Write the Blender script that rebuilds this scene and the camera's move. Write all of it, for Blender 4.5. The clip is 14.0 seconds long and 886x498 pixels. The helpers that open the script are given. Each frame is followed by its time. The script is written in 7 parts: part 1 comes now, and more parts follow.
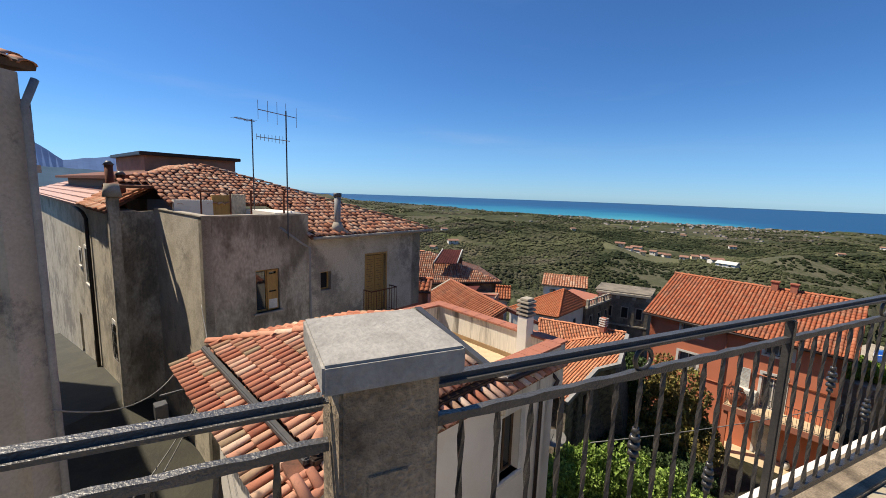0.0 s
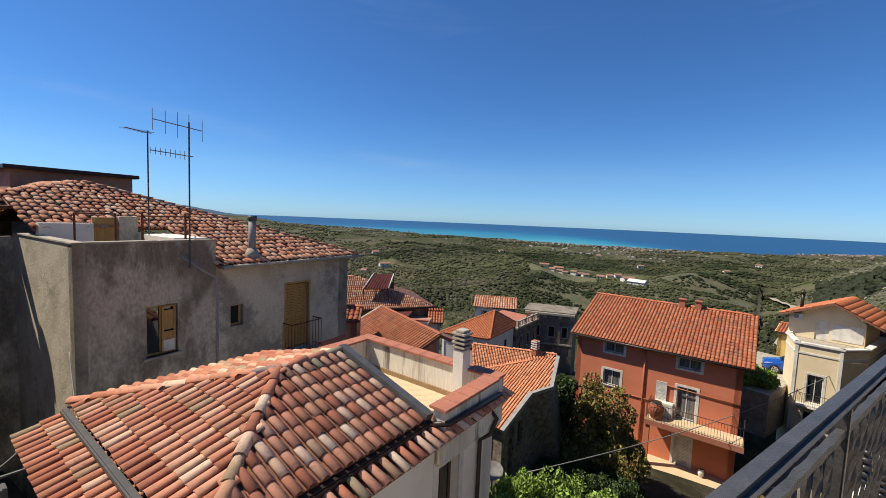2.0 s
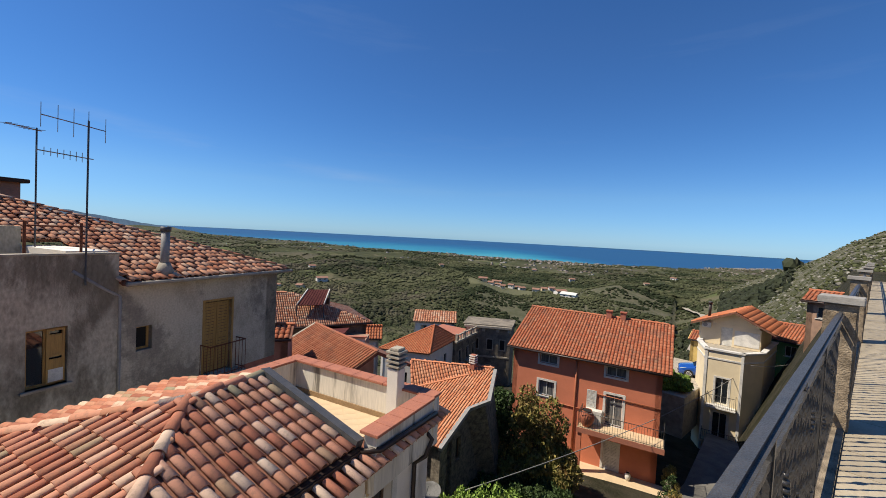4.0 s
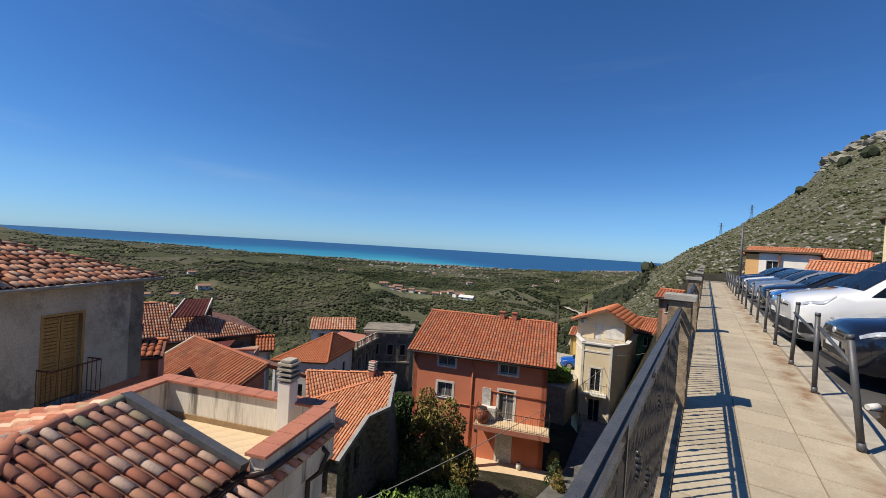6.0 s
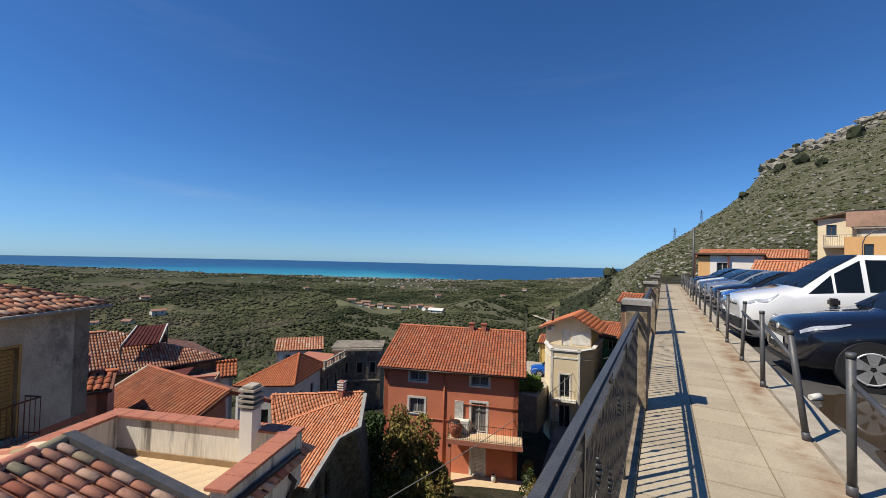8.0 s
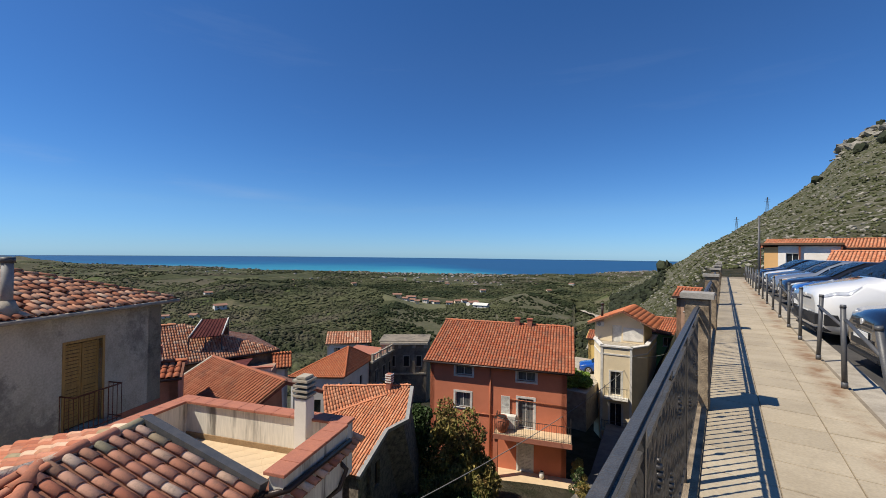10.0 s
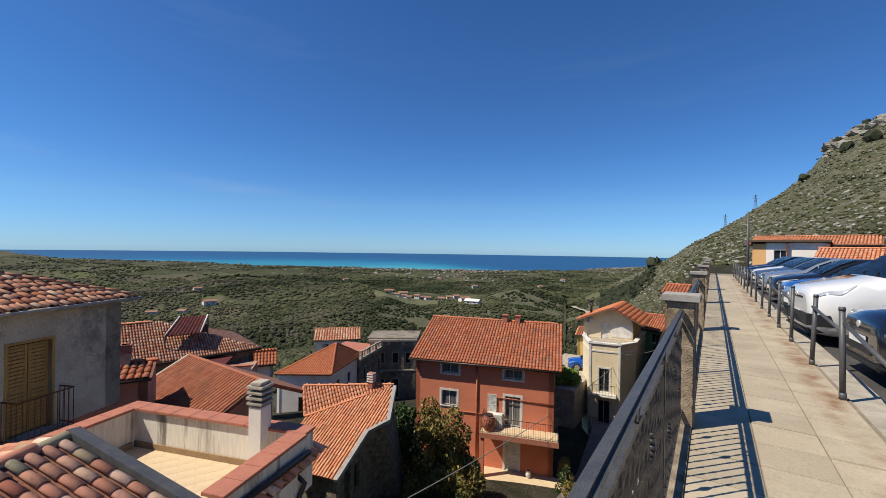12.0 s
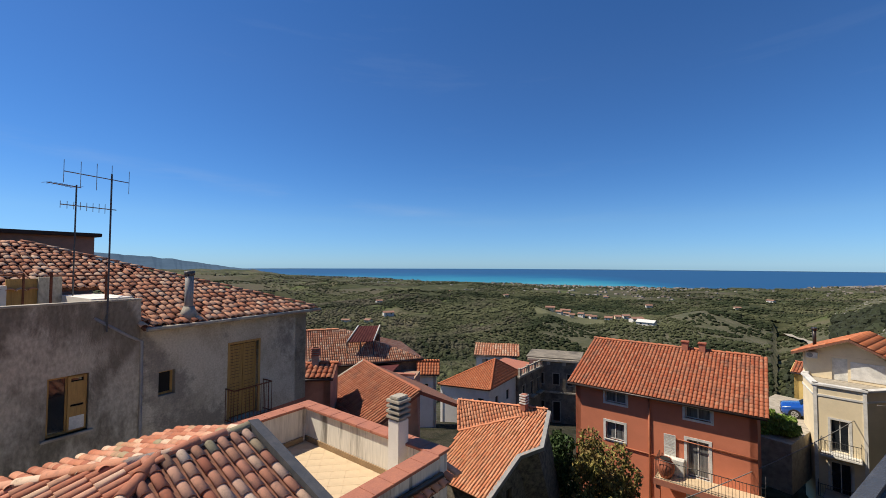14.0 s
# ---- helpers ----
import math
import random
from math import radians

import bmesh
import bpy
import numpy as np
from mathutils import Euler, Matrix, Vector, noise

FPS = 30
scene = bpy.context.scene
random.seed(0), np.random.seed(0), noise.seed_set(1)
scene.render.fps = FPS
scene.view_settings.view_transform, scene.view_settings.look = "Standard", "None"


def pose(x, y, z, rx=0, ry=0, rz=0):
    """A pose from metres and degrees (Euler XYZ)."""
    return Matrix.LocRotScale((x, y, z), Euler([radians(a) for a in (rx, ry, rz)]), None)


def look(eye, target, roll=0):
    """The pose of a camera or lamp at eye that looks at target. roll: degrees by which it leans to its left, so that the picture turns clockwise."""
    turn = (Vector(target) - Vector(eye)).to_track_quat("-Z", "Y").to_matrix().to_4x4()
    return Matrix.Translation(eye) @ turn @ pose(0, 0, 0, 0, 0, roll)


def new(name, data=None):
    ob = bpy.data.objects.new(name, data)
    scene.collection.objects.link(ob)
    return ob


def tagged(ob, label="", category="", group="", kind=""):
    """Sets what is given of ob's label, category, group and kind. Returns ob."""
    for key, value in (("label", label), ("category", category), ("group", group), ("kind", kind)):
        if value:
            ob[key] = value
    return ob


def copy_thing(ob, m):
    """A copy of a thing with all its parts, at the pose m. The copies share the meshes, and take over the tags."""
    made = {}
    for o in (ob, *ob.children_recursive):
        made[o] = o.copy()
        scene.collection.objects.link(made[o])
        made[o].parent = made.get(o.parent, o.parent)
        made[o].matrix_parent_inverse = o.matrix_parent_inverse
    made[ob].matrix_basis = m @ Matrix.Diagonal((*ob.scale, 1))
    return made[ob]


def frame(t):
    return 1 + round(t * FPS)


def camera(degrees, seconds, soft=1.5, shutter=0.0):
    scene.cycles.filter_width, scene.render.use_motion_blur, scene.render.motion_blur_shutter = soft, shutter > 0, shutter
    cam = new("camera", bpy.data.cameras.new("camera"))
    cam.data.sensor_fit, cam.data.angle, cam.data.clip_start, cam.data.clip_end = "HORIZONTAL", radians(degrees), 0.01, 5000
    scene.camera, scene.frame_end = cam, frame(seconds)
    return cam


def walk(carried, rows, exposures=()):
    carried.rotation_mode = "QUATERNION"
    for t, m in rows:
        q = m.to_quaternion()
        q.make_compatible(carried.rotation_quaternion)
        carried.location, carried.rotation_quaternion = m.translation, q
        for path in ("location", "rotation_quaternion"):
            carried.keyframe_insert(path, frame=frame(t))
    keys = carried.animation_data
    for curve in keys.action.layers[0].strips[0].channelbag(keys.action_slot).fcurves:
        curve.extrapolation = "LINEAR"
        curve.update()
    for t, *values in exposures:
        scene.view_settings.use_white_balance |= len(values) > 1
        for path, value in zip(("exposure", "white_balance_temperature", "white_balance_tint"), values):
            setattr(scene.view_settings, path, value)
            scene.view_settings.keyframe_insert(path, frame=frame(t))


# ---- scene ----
cam = camera(94.97, 14.0, soft=0.8)
PATH = [  # seconds, x, y, z, yaw to the left, pitch, roll
    (0, 0.616, -0.565, 1.428, 64.63, -8.01, 1.93),
    (0.5, 0.479, -0.456, 1.421, 62.38, -7.50, 2.17),
    (1, 0.307, -0.335, 1.442, 59.79, -6.41, 2.18),
    (1.5, 0.131, -0.293, 1.448, 57.27, -5.31, 2.22),
    (2, 0.050, -0.238, 1.461, 55.10, -4.47, 2.36),
    (4.5, -0.043, -0.028, 1.472, 43.81, -1.63, 3.23),
    (5, -0.045, -0.029, 1.478, 40.20, -1.19, 3.44),
    (5.5, -0.032, -0.015, 1.478, 36.60, -0.86, 3.60),
    (6, -0.022, -0.004, 1.477, 32.99, -0.64, 3.53),
    (6.5, -0.006, 0.001, 1.488, 29.89, -0.41, 3.33),
    (7, 0.003, -0.001, 1.496, 27.76, -0.03, 2.95),
    (7.5, 0.023, 0.025, 1.493, 27.20, 0.60, 2.31),
    (8, 0.018, 0.014, 1.496, 28.50, 1.39, 1.44),
    (8.5, 0.011, -0.015, 1.509, 31.50, 2.10, 0.49),
    (11, -0.020, 0.232, 1.463, 34.89, -0.31, 0.52),
    (11.5, -0.026, 0.468, 1.463, 33.46, -0.42, 0.88),
    (12, 0.000, 0.704, 1.477, 33.56, 0.00, 0.87),
    (12.5, 0.022, 0.959, 1.473, 36.18, 0.68, 0.60),
    (13, -0.018, 1.183, 1.466, 41.92, 1.42, 0.34),
    (13.5, -0.051, 1.309, 1.465, 49.71, 2.08, -0.00),
    (14, 0.013, 1.315, 1.491, 55.85, 2.06, 0.19),
]


def row_pose(x, y, z, yaw, pitch, roll):
    a, b = radians(yaw), radians(pitch)
    aim = (x - math.sin(a) * math.cos(b), y + math.cos(a) * math.cos(b), z + math.sin(b))
    return look((x, y, z), aim, roll)


walk(cam, [(t, row_pose(*r)) for t, *r in PATH], [(0, 0.22, 6850, 10), (2, 0.16, 6750, 10), (5, 0.05, 6600, 10), (7.5, -0.02, 6500, 10), (11, 0.02, 6500, 10), (14, 0.04, 6650, 10)])

# ---- light ----
world = bpy.data.worlds.new("sky")
scene.world = world
world.use_nodes = True
nt = world.node_tree
sky = nt.nodes.new("ShaderNodeTexSky")
sky.sky_type = "NISHITA"
sky.sun_disc = False
sky.sun_elevation = radians(54)
sky.sun_rotation = radians(221)
sky.altitude = 600
sky.air_density = 1.0
sky.dust_density = 0.0
sky.ozone_density = 1.0
tone = nt.nodes.new("ShaderNodeHueSaturation")
tone.inputs["Saturation"].default_value = 1.15
tint = nt.nodes.new("ShaderNodeMix")
tint.data_type, tint.blend_type = "RGBA", "MULTIPLY"
tint.inputs[0].default_value = 1.0
way = nt.nodes.new("ShaderNodeTexCoord")
height = nt.nodes.new("ShaderNodeSeparateXYZ")
nt.links.new(way.outputs["Generated"], height.inputs[0])
clear = nt.nodes.new("ShaderNodeValToRGB")
clear.color_ramp.elements[0].position, clear.color_ramp.elements[0].color = 0.0, (0.46, 0.77, 1.42, 1)
clear.color_ramp.elements[1].position, clear.color_ramp.elements[1].color = 0.42, (0.78, 0.92, 1.22, 1)
mid = clear.color_ramp.elements.new(0.1)
mid.color = (0.67, 0.89, 1.27, 1)
nt.links.new(height.outputs["Z"], clear.inputs[0])
# thin cirrus streaks
spread_out = nt.nodes.new("ShaderNodeMapping")
spread_out.inputs["Scale"].default_value = (1.6, 2.2, 16)
spread_out.inputs["Rotation"].default_value = (radians(4), radians(-6), 0)
nt.links.new(way.outputs["Generated"], spread_out.inputs[0])
wisp = nt.nodes.new("ShaderNodeTexNoise")
wisp.inputs["Scale"].default_value, wisp.inputs["Detail"].default_value, wisp.inputs["Roughness"].default_value = 1.3, 7, 0.6
nt.links.new(spread_out.outputs[0], wisp.inputs["Vector"])
thin = nt.nodes.new("ShaderNodeMapRange")
thin.inputs[1].default_value, thin.inputs[2].default_value, thin.inputs[3].default_value, thin.inputs[4].default_value = 0.6, 0.9, 0.0, 0.06
nt.links.new(wisp.outputs[0], thin.inputs[0])
cirrus = nt.nodes.new("ShaderNodeMix")
cirrus.data_type = "RGBA"
cirrus.inputs[7].default_value = (5.2, 6.2, 7.6, 1)
nt.links.new(clear.outputs[0], tint.inputs[7])
nt.links.new(sky.outputs[0], tint.inputs[6])
nt.links.new(tint.outputs[2], tone.inputs["Color"])
# one long faint streak low over the sea
around = nt.nodes.new("ShaderNodeMath")
around.operation = "ARCTAN2"
flip = nt.nodes.new("ShaderNodeMath")
flip.operation, flip.inputs[1].default_value = "MULTIPLY", -1.0
nt.links.new(height.outputs["X"], flip.inputs[0])
nt.links.new(flip.outputs[0], around.inputs[0])
nt.links.new(height.outputs["Y"], around.inputs[1])
line = nt.nodes.new("ShaderNodeMath")
line.operation, line.inputs[1].default_value, line.inputs[2].default_value = "MULTIPLY_ADD", -0.115, -0.002
nt.links.new(around.outputs[0], line.inputs[0])
offset = nt.nodes.new("ShaderNodeMath")
offset.operation = "ADD"
nt.links.new(line.outputs[0], offset.inputs[0])
nt.links.new(height.outputs["Z"], offset.inputs[1])
away = nt.nodes.new("ShaderNodeMath")
away.operation = "ABSOLUTE"
nt.links.new(offset.outputs[0], away.inputs[0])
band = nt.nodes.new("ShaderNodeMapRange")
band.interpolation_type = "SMOOTHSTEP"
band.inputs[1].default_value, band.inputs[2].default_value, band.inputs[3].default_value, band.inputs[4].default_value = 0.0, 0.024, 1.0, 0.0
nt.links.new(away.outputs[0], band.inputs[0])
broken = nt.nodes.new("ShaderNodeMapRange")
broken.inputs[1].default_value, broken.inputs[2].default_value, broken.inputs[3].default_value, broken.inputs[4].default_value = 0.38, 0.66, 0.0, 0.16
nt.links.new(wisp.outputs[0], broken.inputs[0])
ends = nt.nodes.new("ShaderNodeMapRange")
ends.interpolation_type = "SMOOTHSTEP"
ends.inputs[1].default_value, ends.inputs[2].default_value = radians(42), radians(60)
nt.links.new(around.outputs[0], ends.inputs[0])
streak = nt.nodes.new("ShaderNodeMath")
streak.operation = "MULTIPLY"
nt.links.new(band.outputs[0], streak.inputs[0])
nt.links.new(broken.outputs[0], streak.inputs[1])
faded = nt.nodes.new("ShaderNodeMath")
faded.operation = "MULTIPLY"
nt.links.new(streak.outputs[0], faded.inputs[0])
nt.links.new(ends.outputs[0], faded.inputs[1])
veil = nt.nodes.new("ShaderNodeMath")
veil.operation = "ADD"
nt.links.new(thin.outputs[0], veil.inputs[0])
nt.links.new(faded.outputs[0], veil.inputs[1])
nt.links.new(veil.outputs[0], cirrus.inputs[0])
nt.links.new(tone.outputs[0], cirrus.inputs[6])
nt.links.new(cirrus.outputs[2], nt.nodes["Background"].inputs[0])
nt.nodes["Background"].inputs[1].default_value = 0.09
sun = new("sun", bpy.data.lights.new("sun", "SUN"))
sun.data.energy = 5.6
sun.data.color = (1.0, 0.92, 0.79)
sun.data.angle = radians(0.5)
SUN_FROM = Vector((-0.66 * 0.588, -0.75 * 0.588, 0.809))
sun.matrix_world = look((0, 0, 50), Vector((0, 0, 50)) - SUN_FROM)


# ---- materials ----
def mat(name, colour, other=None, rough=0.8, metal=0.0, scale=3.0, fine=40.0, bump=0.15, spread=0.12, spec=0.4, third=None, stretch=(1, 1, 1), per_object=0.0, per_island=0.0, low=0.4, high=0.65, in_place=False):
    """A surface: base colour broken by blotches of another colour and by fine grain, with relief."""
    m = bpy.data.materials.new(name)
    m.use_nodes = True
    t = m.node_tree
    b = t.nodes["Principled BSDF"]
    co = t.nodes.new("ShaderNodeTexCoord")
    mp = t.nodes.new("ShaderNodeMapping")
    mp.inputs["Scale"].default_value = stretch
    t.links.new(t.nodes.new("ShaderNodeNewGeometry").outputs["Position"] if in_place else co.outputs["Object"], mp.inputs[0])
    n1 = t.nodes.new("ShaderNodeTexNoise")
    n1.inputs["Scale"].default_value = scale
    n1.inputs["Detail"].default_value = 6
    n1.inputs["Roughness"].default_value = 0.65
    n2 = t.nodes.new("ShaderNodeTexNoise")
    n2.inputs["Scale"].default_value = fine
    n2.inputs["Detail"].default_value = 3
    for n in (n1, n2):
        t.links.new(mp.outputs[0], n.inputs["Vector"])
    r1 = t.nodes.new("ShaderNodeMapRange")
    r1.inputs[1].default_value, r1.inputs[2].default_value = low, high
    t.links.new(n1.outputs[0], r1.inputs[0])
    mix = t.nodes.new("ShaderNodeMix")
    mix.data_type = "RGBA"
    other = other or tuple(c * 0.75 for c in colour)
    mix.inputs[6].default_value = (*colour, 1)
    mix.inputs[7].default_value = (*other, 1)
    t.links.new(r1.outputs[0], mix.inputs[0])
    out = mix.outputs[2]
    if third:
        n3 = t.nodes.new("ShaderNodeTexNoise")
        n3.inputs["Scale"].default_value = scale * 0.37
        n3.inputs["Detail"].default_value = 8
        n3.inputs["Roughness"].default_value = 0.75
        t.links.new(mp.outputs[0], n3.inputs["Vector"])
        r3 = t.nodes.new("ShaderNodeMapRange")
        r3.inputs[1].default_value, r3.inputs[2].default_value = 0.52, 0.6
        t.links.new(n3.outputs[0], r3.inputs[0])
        m3 = t.nodes.new("ShaderNodeMix")
        m3.data_type = "RGBA"
        t.links.new(r3.outputs[0], m3.inputs[0])
        t.links.new(out, m3.inputs[6])
        m3.inputs[7].default_value = (*third, 1)
        out = m3.outputs[2]
    hsv = t.nodes.new("ShaderNodeHueSaturation")
    t.links.new(out, hsv.inputs["Color"])
    val = t.nodes.new("ShaderNodeMath")
    val.operation = "MULTIPLY_ADD"
    t.links.new(n2.outputs[0], val.inputs[0])
    val.inputs[1].default_value, val.inputs[2].default_value = spread * 4, 1 - spread * 2
    vout = val.outputs[0]
    if per_object or per_island:
        if per_object:
            o = t.nodes.new("ShaderNodeObjectInfo")
            rnd, amount = o.outputs["Random"], per_object
        else:
            o = t.nodes.new("ShaderNodeNewGeometry")
            rnd, amount = o.outputs["Random Per Island"], per_island
        mu = t.nodes.new("ShaderNodeMath")
        mu.operation = "MULTIPLY_ADD"
        t.links.new(rnd, mu.inputs[0])
        mu.inputs[1].default_value, mu.inputs[2].default_value = amount * 2, 1 - amount
        m2 = t.nodes.new("ShaderNodeMath")
        m2.operation = "MULTIPLY"
        t.links.new(mu.outputs[0], m2.inputs[0])
        t.links.new(vout, m2.inputs[1])
        vout = m2.outputs[0]
    t.links.new(vout, hsv.inputs["Value"])
    t.links.new(hsv.outputs[0], b.inputs["Base Color"])
    b.inputs["Roughness"].default_value = rough
    b.inputs["Metallic"].default_value = metal
    b.inputs["Specular IOR Level"].default_value = spec
    if bump:
        bp = t.nodes.new("ShaderNodeBump")
        bp.inputs["Strength"].default_value = bump
        bp.inputs["Distance"].default_value = 0.02
        t.links.new(n2.outputs[0], bp.inputs["Height"])
        t.links.new(bp.outputs[0], b.inputs["Normal"])
    return m


def tile_mat(name, ramp, per_object=True, scale=7.0, grime=0.5):
    """Terracotta: each tile takes a tone of its own, then moss, lime and soot in blotches."""
    m = bpy.data.materials.new(name)
    m.use_nodes = True
    t = m.node_tree
    b = t.nodes["Principled BSDF"]
    if per_object:
        rnd = t.nodes.new("ShaderNodeObjectInfo").outputs["Random"]
    else:
        rnd = t.nodes.new("ShaderNodeNewGeometry").outputs["Random Per Island"]
    cr = t.nodes.new("ShaderNodeValToRGB")
    el = cr.color_ramp.elements
    el[0].color = (*ramp[0], 1)
    el[1].color = (*ramp[-1], 1)
    for k, c in enumerate(ramp[1:-1]):
        e = el.new((k + 1) / (len(ramp) - 1))
        e.color = (*c, 1)
    t.links.new(rnd, cr.inputs[0])
    co = t.nodes.new("ShaderNodeTexCoord")
    geo = t.nodes.new("ShaderNodeNewGeometry")
    n = t.nodes.new("ShaderNodeTexNoise")
    n.inputs["Scale"].default_value, n.inputs["Detail"].default_value, n.inputs["Roughness"].default_value = scale, 7, 0.7
    t.links.new(geo.outputs["Position"], n.inputs["Vector"])
    r = t.nodes.new("ShaderNodeMapRange")
    r.inputs[1].default_value, r.inputs[2].default_value, r.inputs[4].default_value = 0.5, 0.68, grime
    t.links.new(n.outputs[0], r.inputs[0])
    mx = t.nodes.new("ShaderNodeMix")
    mx.data_type = "RGBA"
    t.links.new(r.outputs[0], mx.inputs[0])
    t.links.new(cr.outputs[0], mx.inputs[6])
    mx.inputs[7].default_value = (0.11, 0.095, 0.075, 1)
    t.links.new(mx.outputs[2], b.inputs["Base Color"])
    b.inputs["Roughness"].default_value = 0.85
    b.inputs["Specular IOR Level"].default_value = 0.25
    f = t.nodes.new("ShaderNodeTexNoise")
    f.inputs["Scale"].default_value = 60
    t.links.new(geo.outputs["Position"], f.inputs["Vector"])
    bp = t.nodes.new("ShaderNodeBump")
    bp.inputs["Strength"].default_value, bp.inputs["Distance"].default_value = 0.3, 0.01
    t.links.new(f.outputs[0], bp.inputs["Height"])
    t.links.new(bp.outputs[0], b.inputs["Normal"])
    return m


def rust_on(m):
    """Rusty run-off along the feet of the posts: a band about one line of the paving, broken by noise."""
    t = m.node_tree
    b = t.nodes["Principled BSDF"]
    old = b.inputs["Base Color"].links[0].from_socket
    geo = t.nodes.new("ShaderNodeNewGeometry")
    sep = t.nodes.new("ShaderNodeSeparateXYZ")
    t.links.new(geo.outputs["Position"], sep.inputs[0])
    wob = t.nodes.new("ShaderNodeTexNoise")
    wob.inputs["Scale"].default_value, wob.inputs["Detail"].default_value = 1.1, 5
    t.links.new(geo.outputs["Position"], wob.inputs["Vector"])
    off = t.nodes.new("ShaderNodeMath")
    off.operation, off.inputs[1].default_value = "MULTIPLY_ADD", -0.5
    t.links.new(wob.outputs[0], off.inputs[0])
    t.links.new(sep.outputs["X"], off.inputs[2])
    near = t.nodes.new("ShaderNodeMath")
    near.operation, near.inputs[1].default_value = "SUBTRACT", 0.78
    t.links.new(off.outputs[0], near.inputs[0])
    dist = t.nodes.new("ShaderNodeMath")
    dist.operation = "ABSOLUTE"
    t.links.new(near.outputs[0], dist.inputs[0])
    band = t.nodes.new("ShaderNodeMapRange")
    band.interpolation_type = "SMOOTHSTEP"
    band.inputs[1].default_value, band.inputs[2].default_value, band.inputs[3].default_value, band.inputs[4].default_value = 0.0, 0.2, 0.9, 0.0
    t.links.new(dist.outputs[0], band.inputs[0])
    patchy = t.nodes.new("ShaderNodeTexNoise")
    patchy.inputs["Scale"].default_value, patchy.inputs["Detail"].default_value, patchy.inputs["Roughness"].default_value = 1.4, 8, 0.7
    t.links.new(geo.outputs["Position"], patchy.inputs["Vector"])
    some = t.nodes.new("ShaderNodeMapRange")
    some.inputs[1].default_value, some.inputs[2].default_value = 0.4, 0.58
    t.links.new(patchy.outputs[0], some.inputs[0])
    fac = t.nodes.new("ShaderNodeMath")
    fac.operation = "MULTIPLY"
    t.links.new(band.outputs[0], fac.inputs[0])
    t.links.new(some.outputs[0], fac.inputs[1])
    mix = t.nodes.new("ShaderNodeMix")
    mix.data_type = "RGBA"
    mix.inputs[7].default_value = (0.22, 0.115, 0.05, 1)
    t.links.new(fac.outputs[0], mix.inputs[0])
    t.links.new(old, mix.inputs[6])
    t.links.new(mix.outputs[2], b.inputs["Base Color"])


M_CONCRETE = mat("weathered concrete", (0.36, 0.28, 0.185), (0.12, 0.09, 0.058), 0.9, scale=6, fine=90, bump=0.6, spread=0.26, third=(0.27, 0.205, 0.135))
M_CAP = mat("grey stone slab", (0.37, 0.345, 0.3), (0.27, 0.25, 0.215), 0.75, scale=9, fine=70, bump=0.25, spread=0.12)
M_IRON = mat("dark painted iron", (0.05, 0.047, 0.045), (0.075, 0.068, 0.06), 0.3, 0.25, scale=14, fine=120, bump=0.2, spread=0.15, spec=0.6)
M_RAIL = mat("hammered dark iron rail", (0.08, 0.078, 0.075), (0.115, 0.108, 0.1), 0.42, 0.35, scale=10, fine=150, bump=0.3, spread=0.12, spec=0.6)
M_GREY_METAL = mat("grey painted steel", (0.085, 0.087, 0.09), (0.12, 0.115, 0.11), 0.5, 0.3, scale=8, fine=100, bump=0.1)
M_TILE = mat("beige paving tile", (0.44, 0.37, 0.26), (0.35, 0.29, 0.2), 0.72, scale=1.6, fine=45, bump=0.1, spread=0.12, per_object=0.07, third=(0.39, 0.325, 0.225), in_place=True)
rust_on(M_TILE)
M_JOINT = mat("tile joint", (0.27, 0.22, 0.155), None, 0.95, scale=4)
M_ASPHALT = mat("asphalt", (0.055, 0.052, 0.05), (0.085, 0.078, 0.07), 0.85, scale=1.2, fine=120, bump=0.5, spread=0.2)
M_KERB = mat("kerb concrete", (0.42, 0.37, 0.29), (0.28, 0.245, 0.19), 0.9, scale=3, fine=60, bump=0.3)
M_WATER = mat("puddle water", (0.06, 0.042, 0.026), (0.045, 0.032, 0.02), 0.06, scale=2, bump=0.0, spec=0.5)
M_WHITE = mat("pale render", (0.8, 0.745, 0.66), (0.7, 0.645, 0.56), 0.9, scale=0.9, fine=60, bump=0.15, spread=0.05)
M_STUCCO = mat("stained grey stucco", (0.47, 0.415, 0.315), (0.21, 0.18, 0.13), 0.92, scale=1.5, fine=18, bump=0.6, spread=0.26, third=(0.19, 0.16, 0.115), stretch=(1, 1, 0.55), low=0.44, high=0.6)
M_PEEL = mat("peeling render", (0.5, 0.44, 0.35), (0.42, 0.36, 0.27), 0.92, scale=1.6, fine=25, bump=0.4, spread=0.12, third=(0.19, 0.175, 0.155))
M_STUCCO_W = mat("patched pale stucco", (0.55, 0.485, 0.37), (0.42, 0.36, 0.265), 0.92, scale=1.3, fine=24, bump=0.4, spread=0.17, third=(0.27, 0.235, 0.185), low=0.45, high=0.6)
M_STREAK = mat("streaked parapet plaster", (0.7, 0.65, 0.55), (0.2, 0.18, 0.15), 0.9, scale=2.6, fine=40, bump=0.2, stretch=(1, 1, 0.1), low=0.54, high=0.64, third=(0.58, 0.53, 0.44))
M_COPING = mat("terracotta coping", (0.42, 0.16, 0.095), (0.34, 0.13, 0.085), 0.8, scale=5, fine=60, bump=0.15)
M_FLOORT = mat("cream terrace tile", (0.63, 0.48, 0.3), (0.55, 0.415, 0.26), 0.6, scale=2, fine=30, bump=0.05, spread=0.05)
M_ORANGE = mat("orange render", (0.62, 0.205, 0.11), (0.55, 0.18, 0.095), 0.9, scale=0.7, fine=50, bump=0.12, spread=0.05)
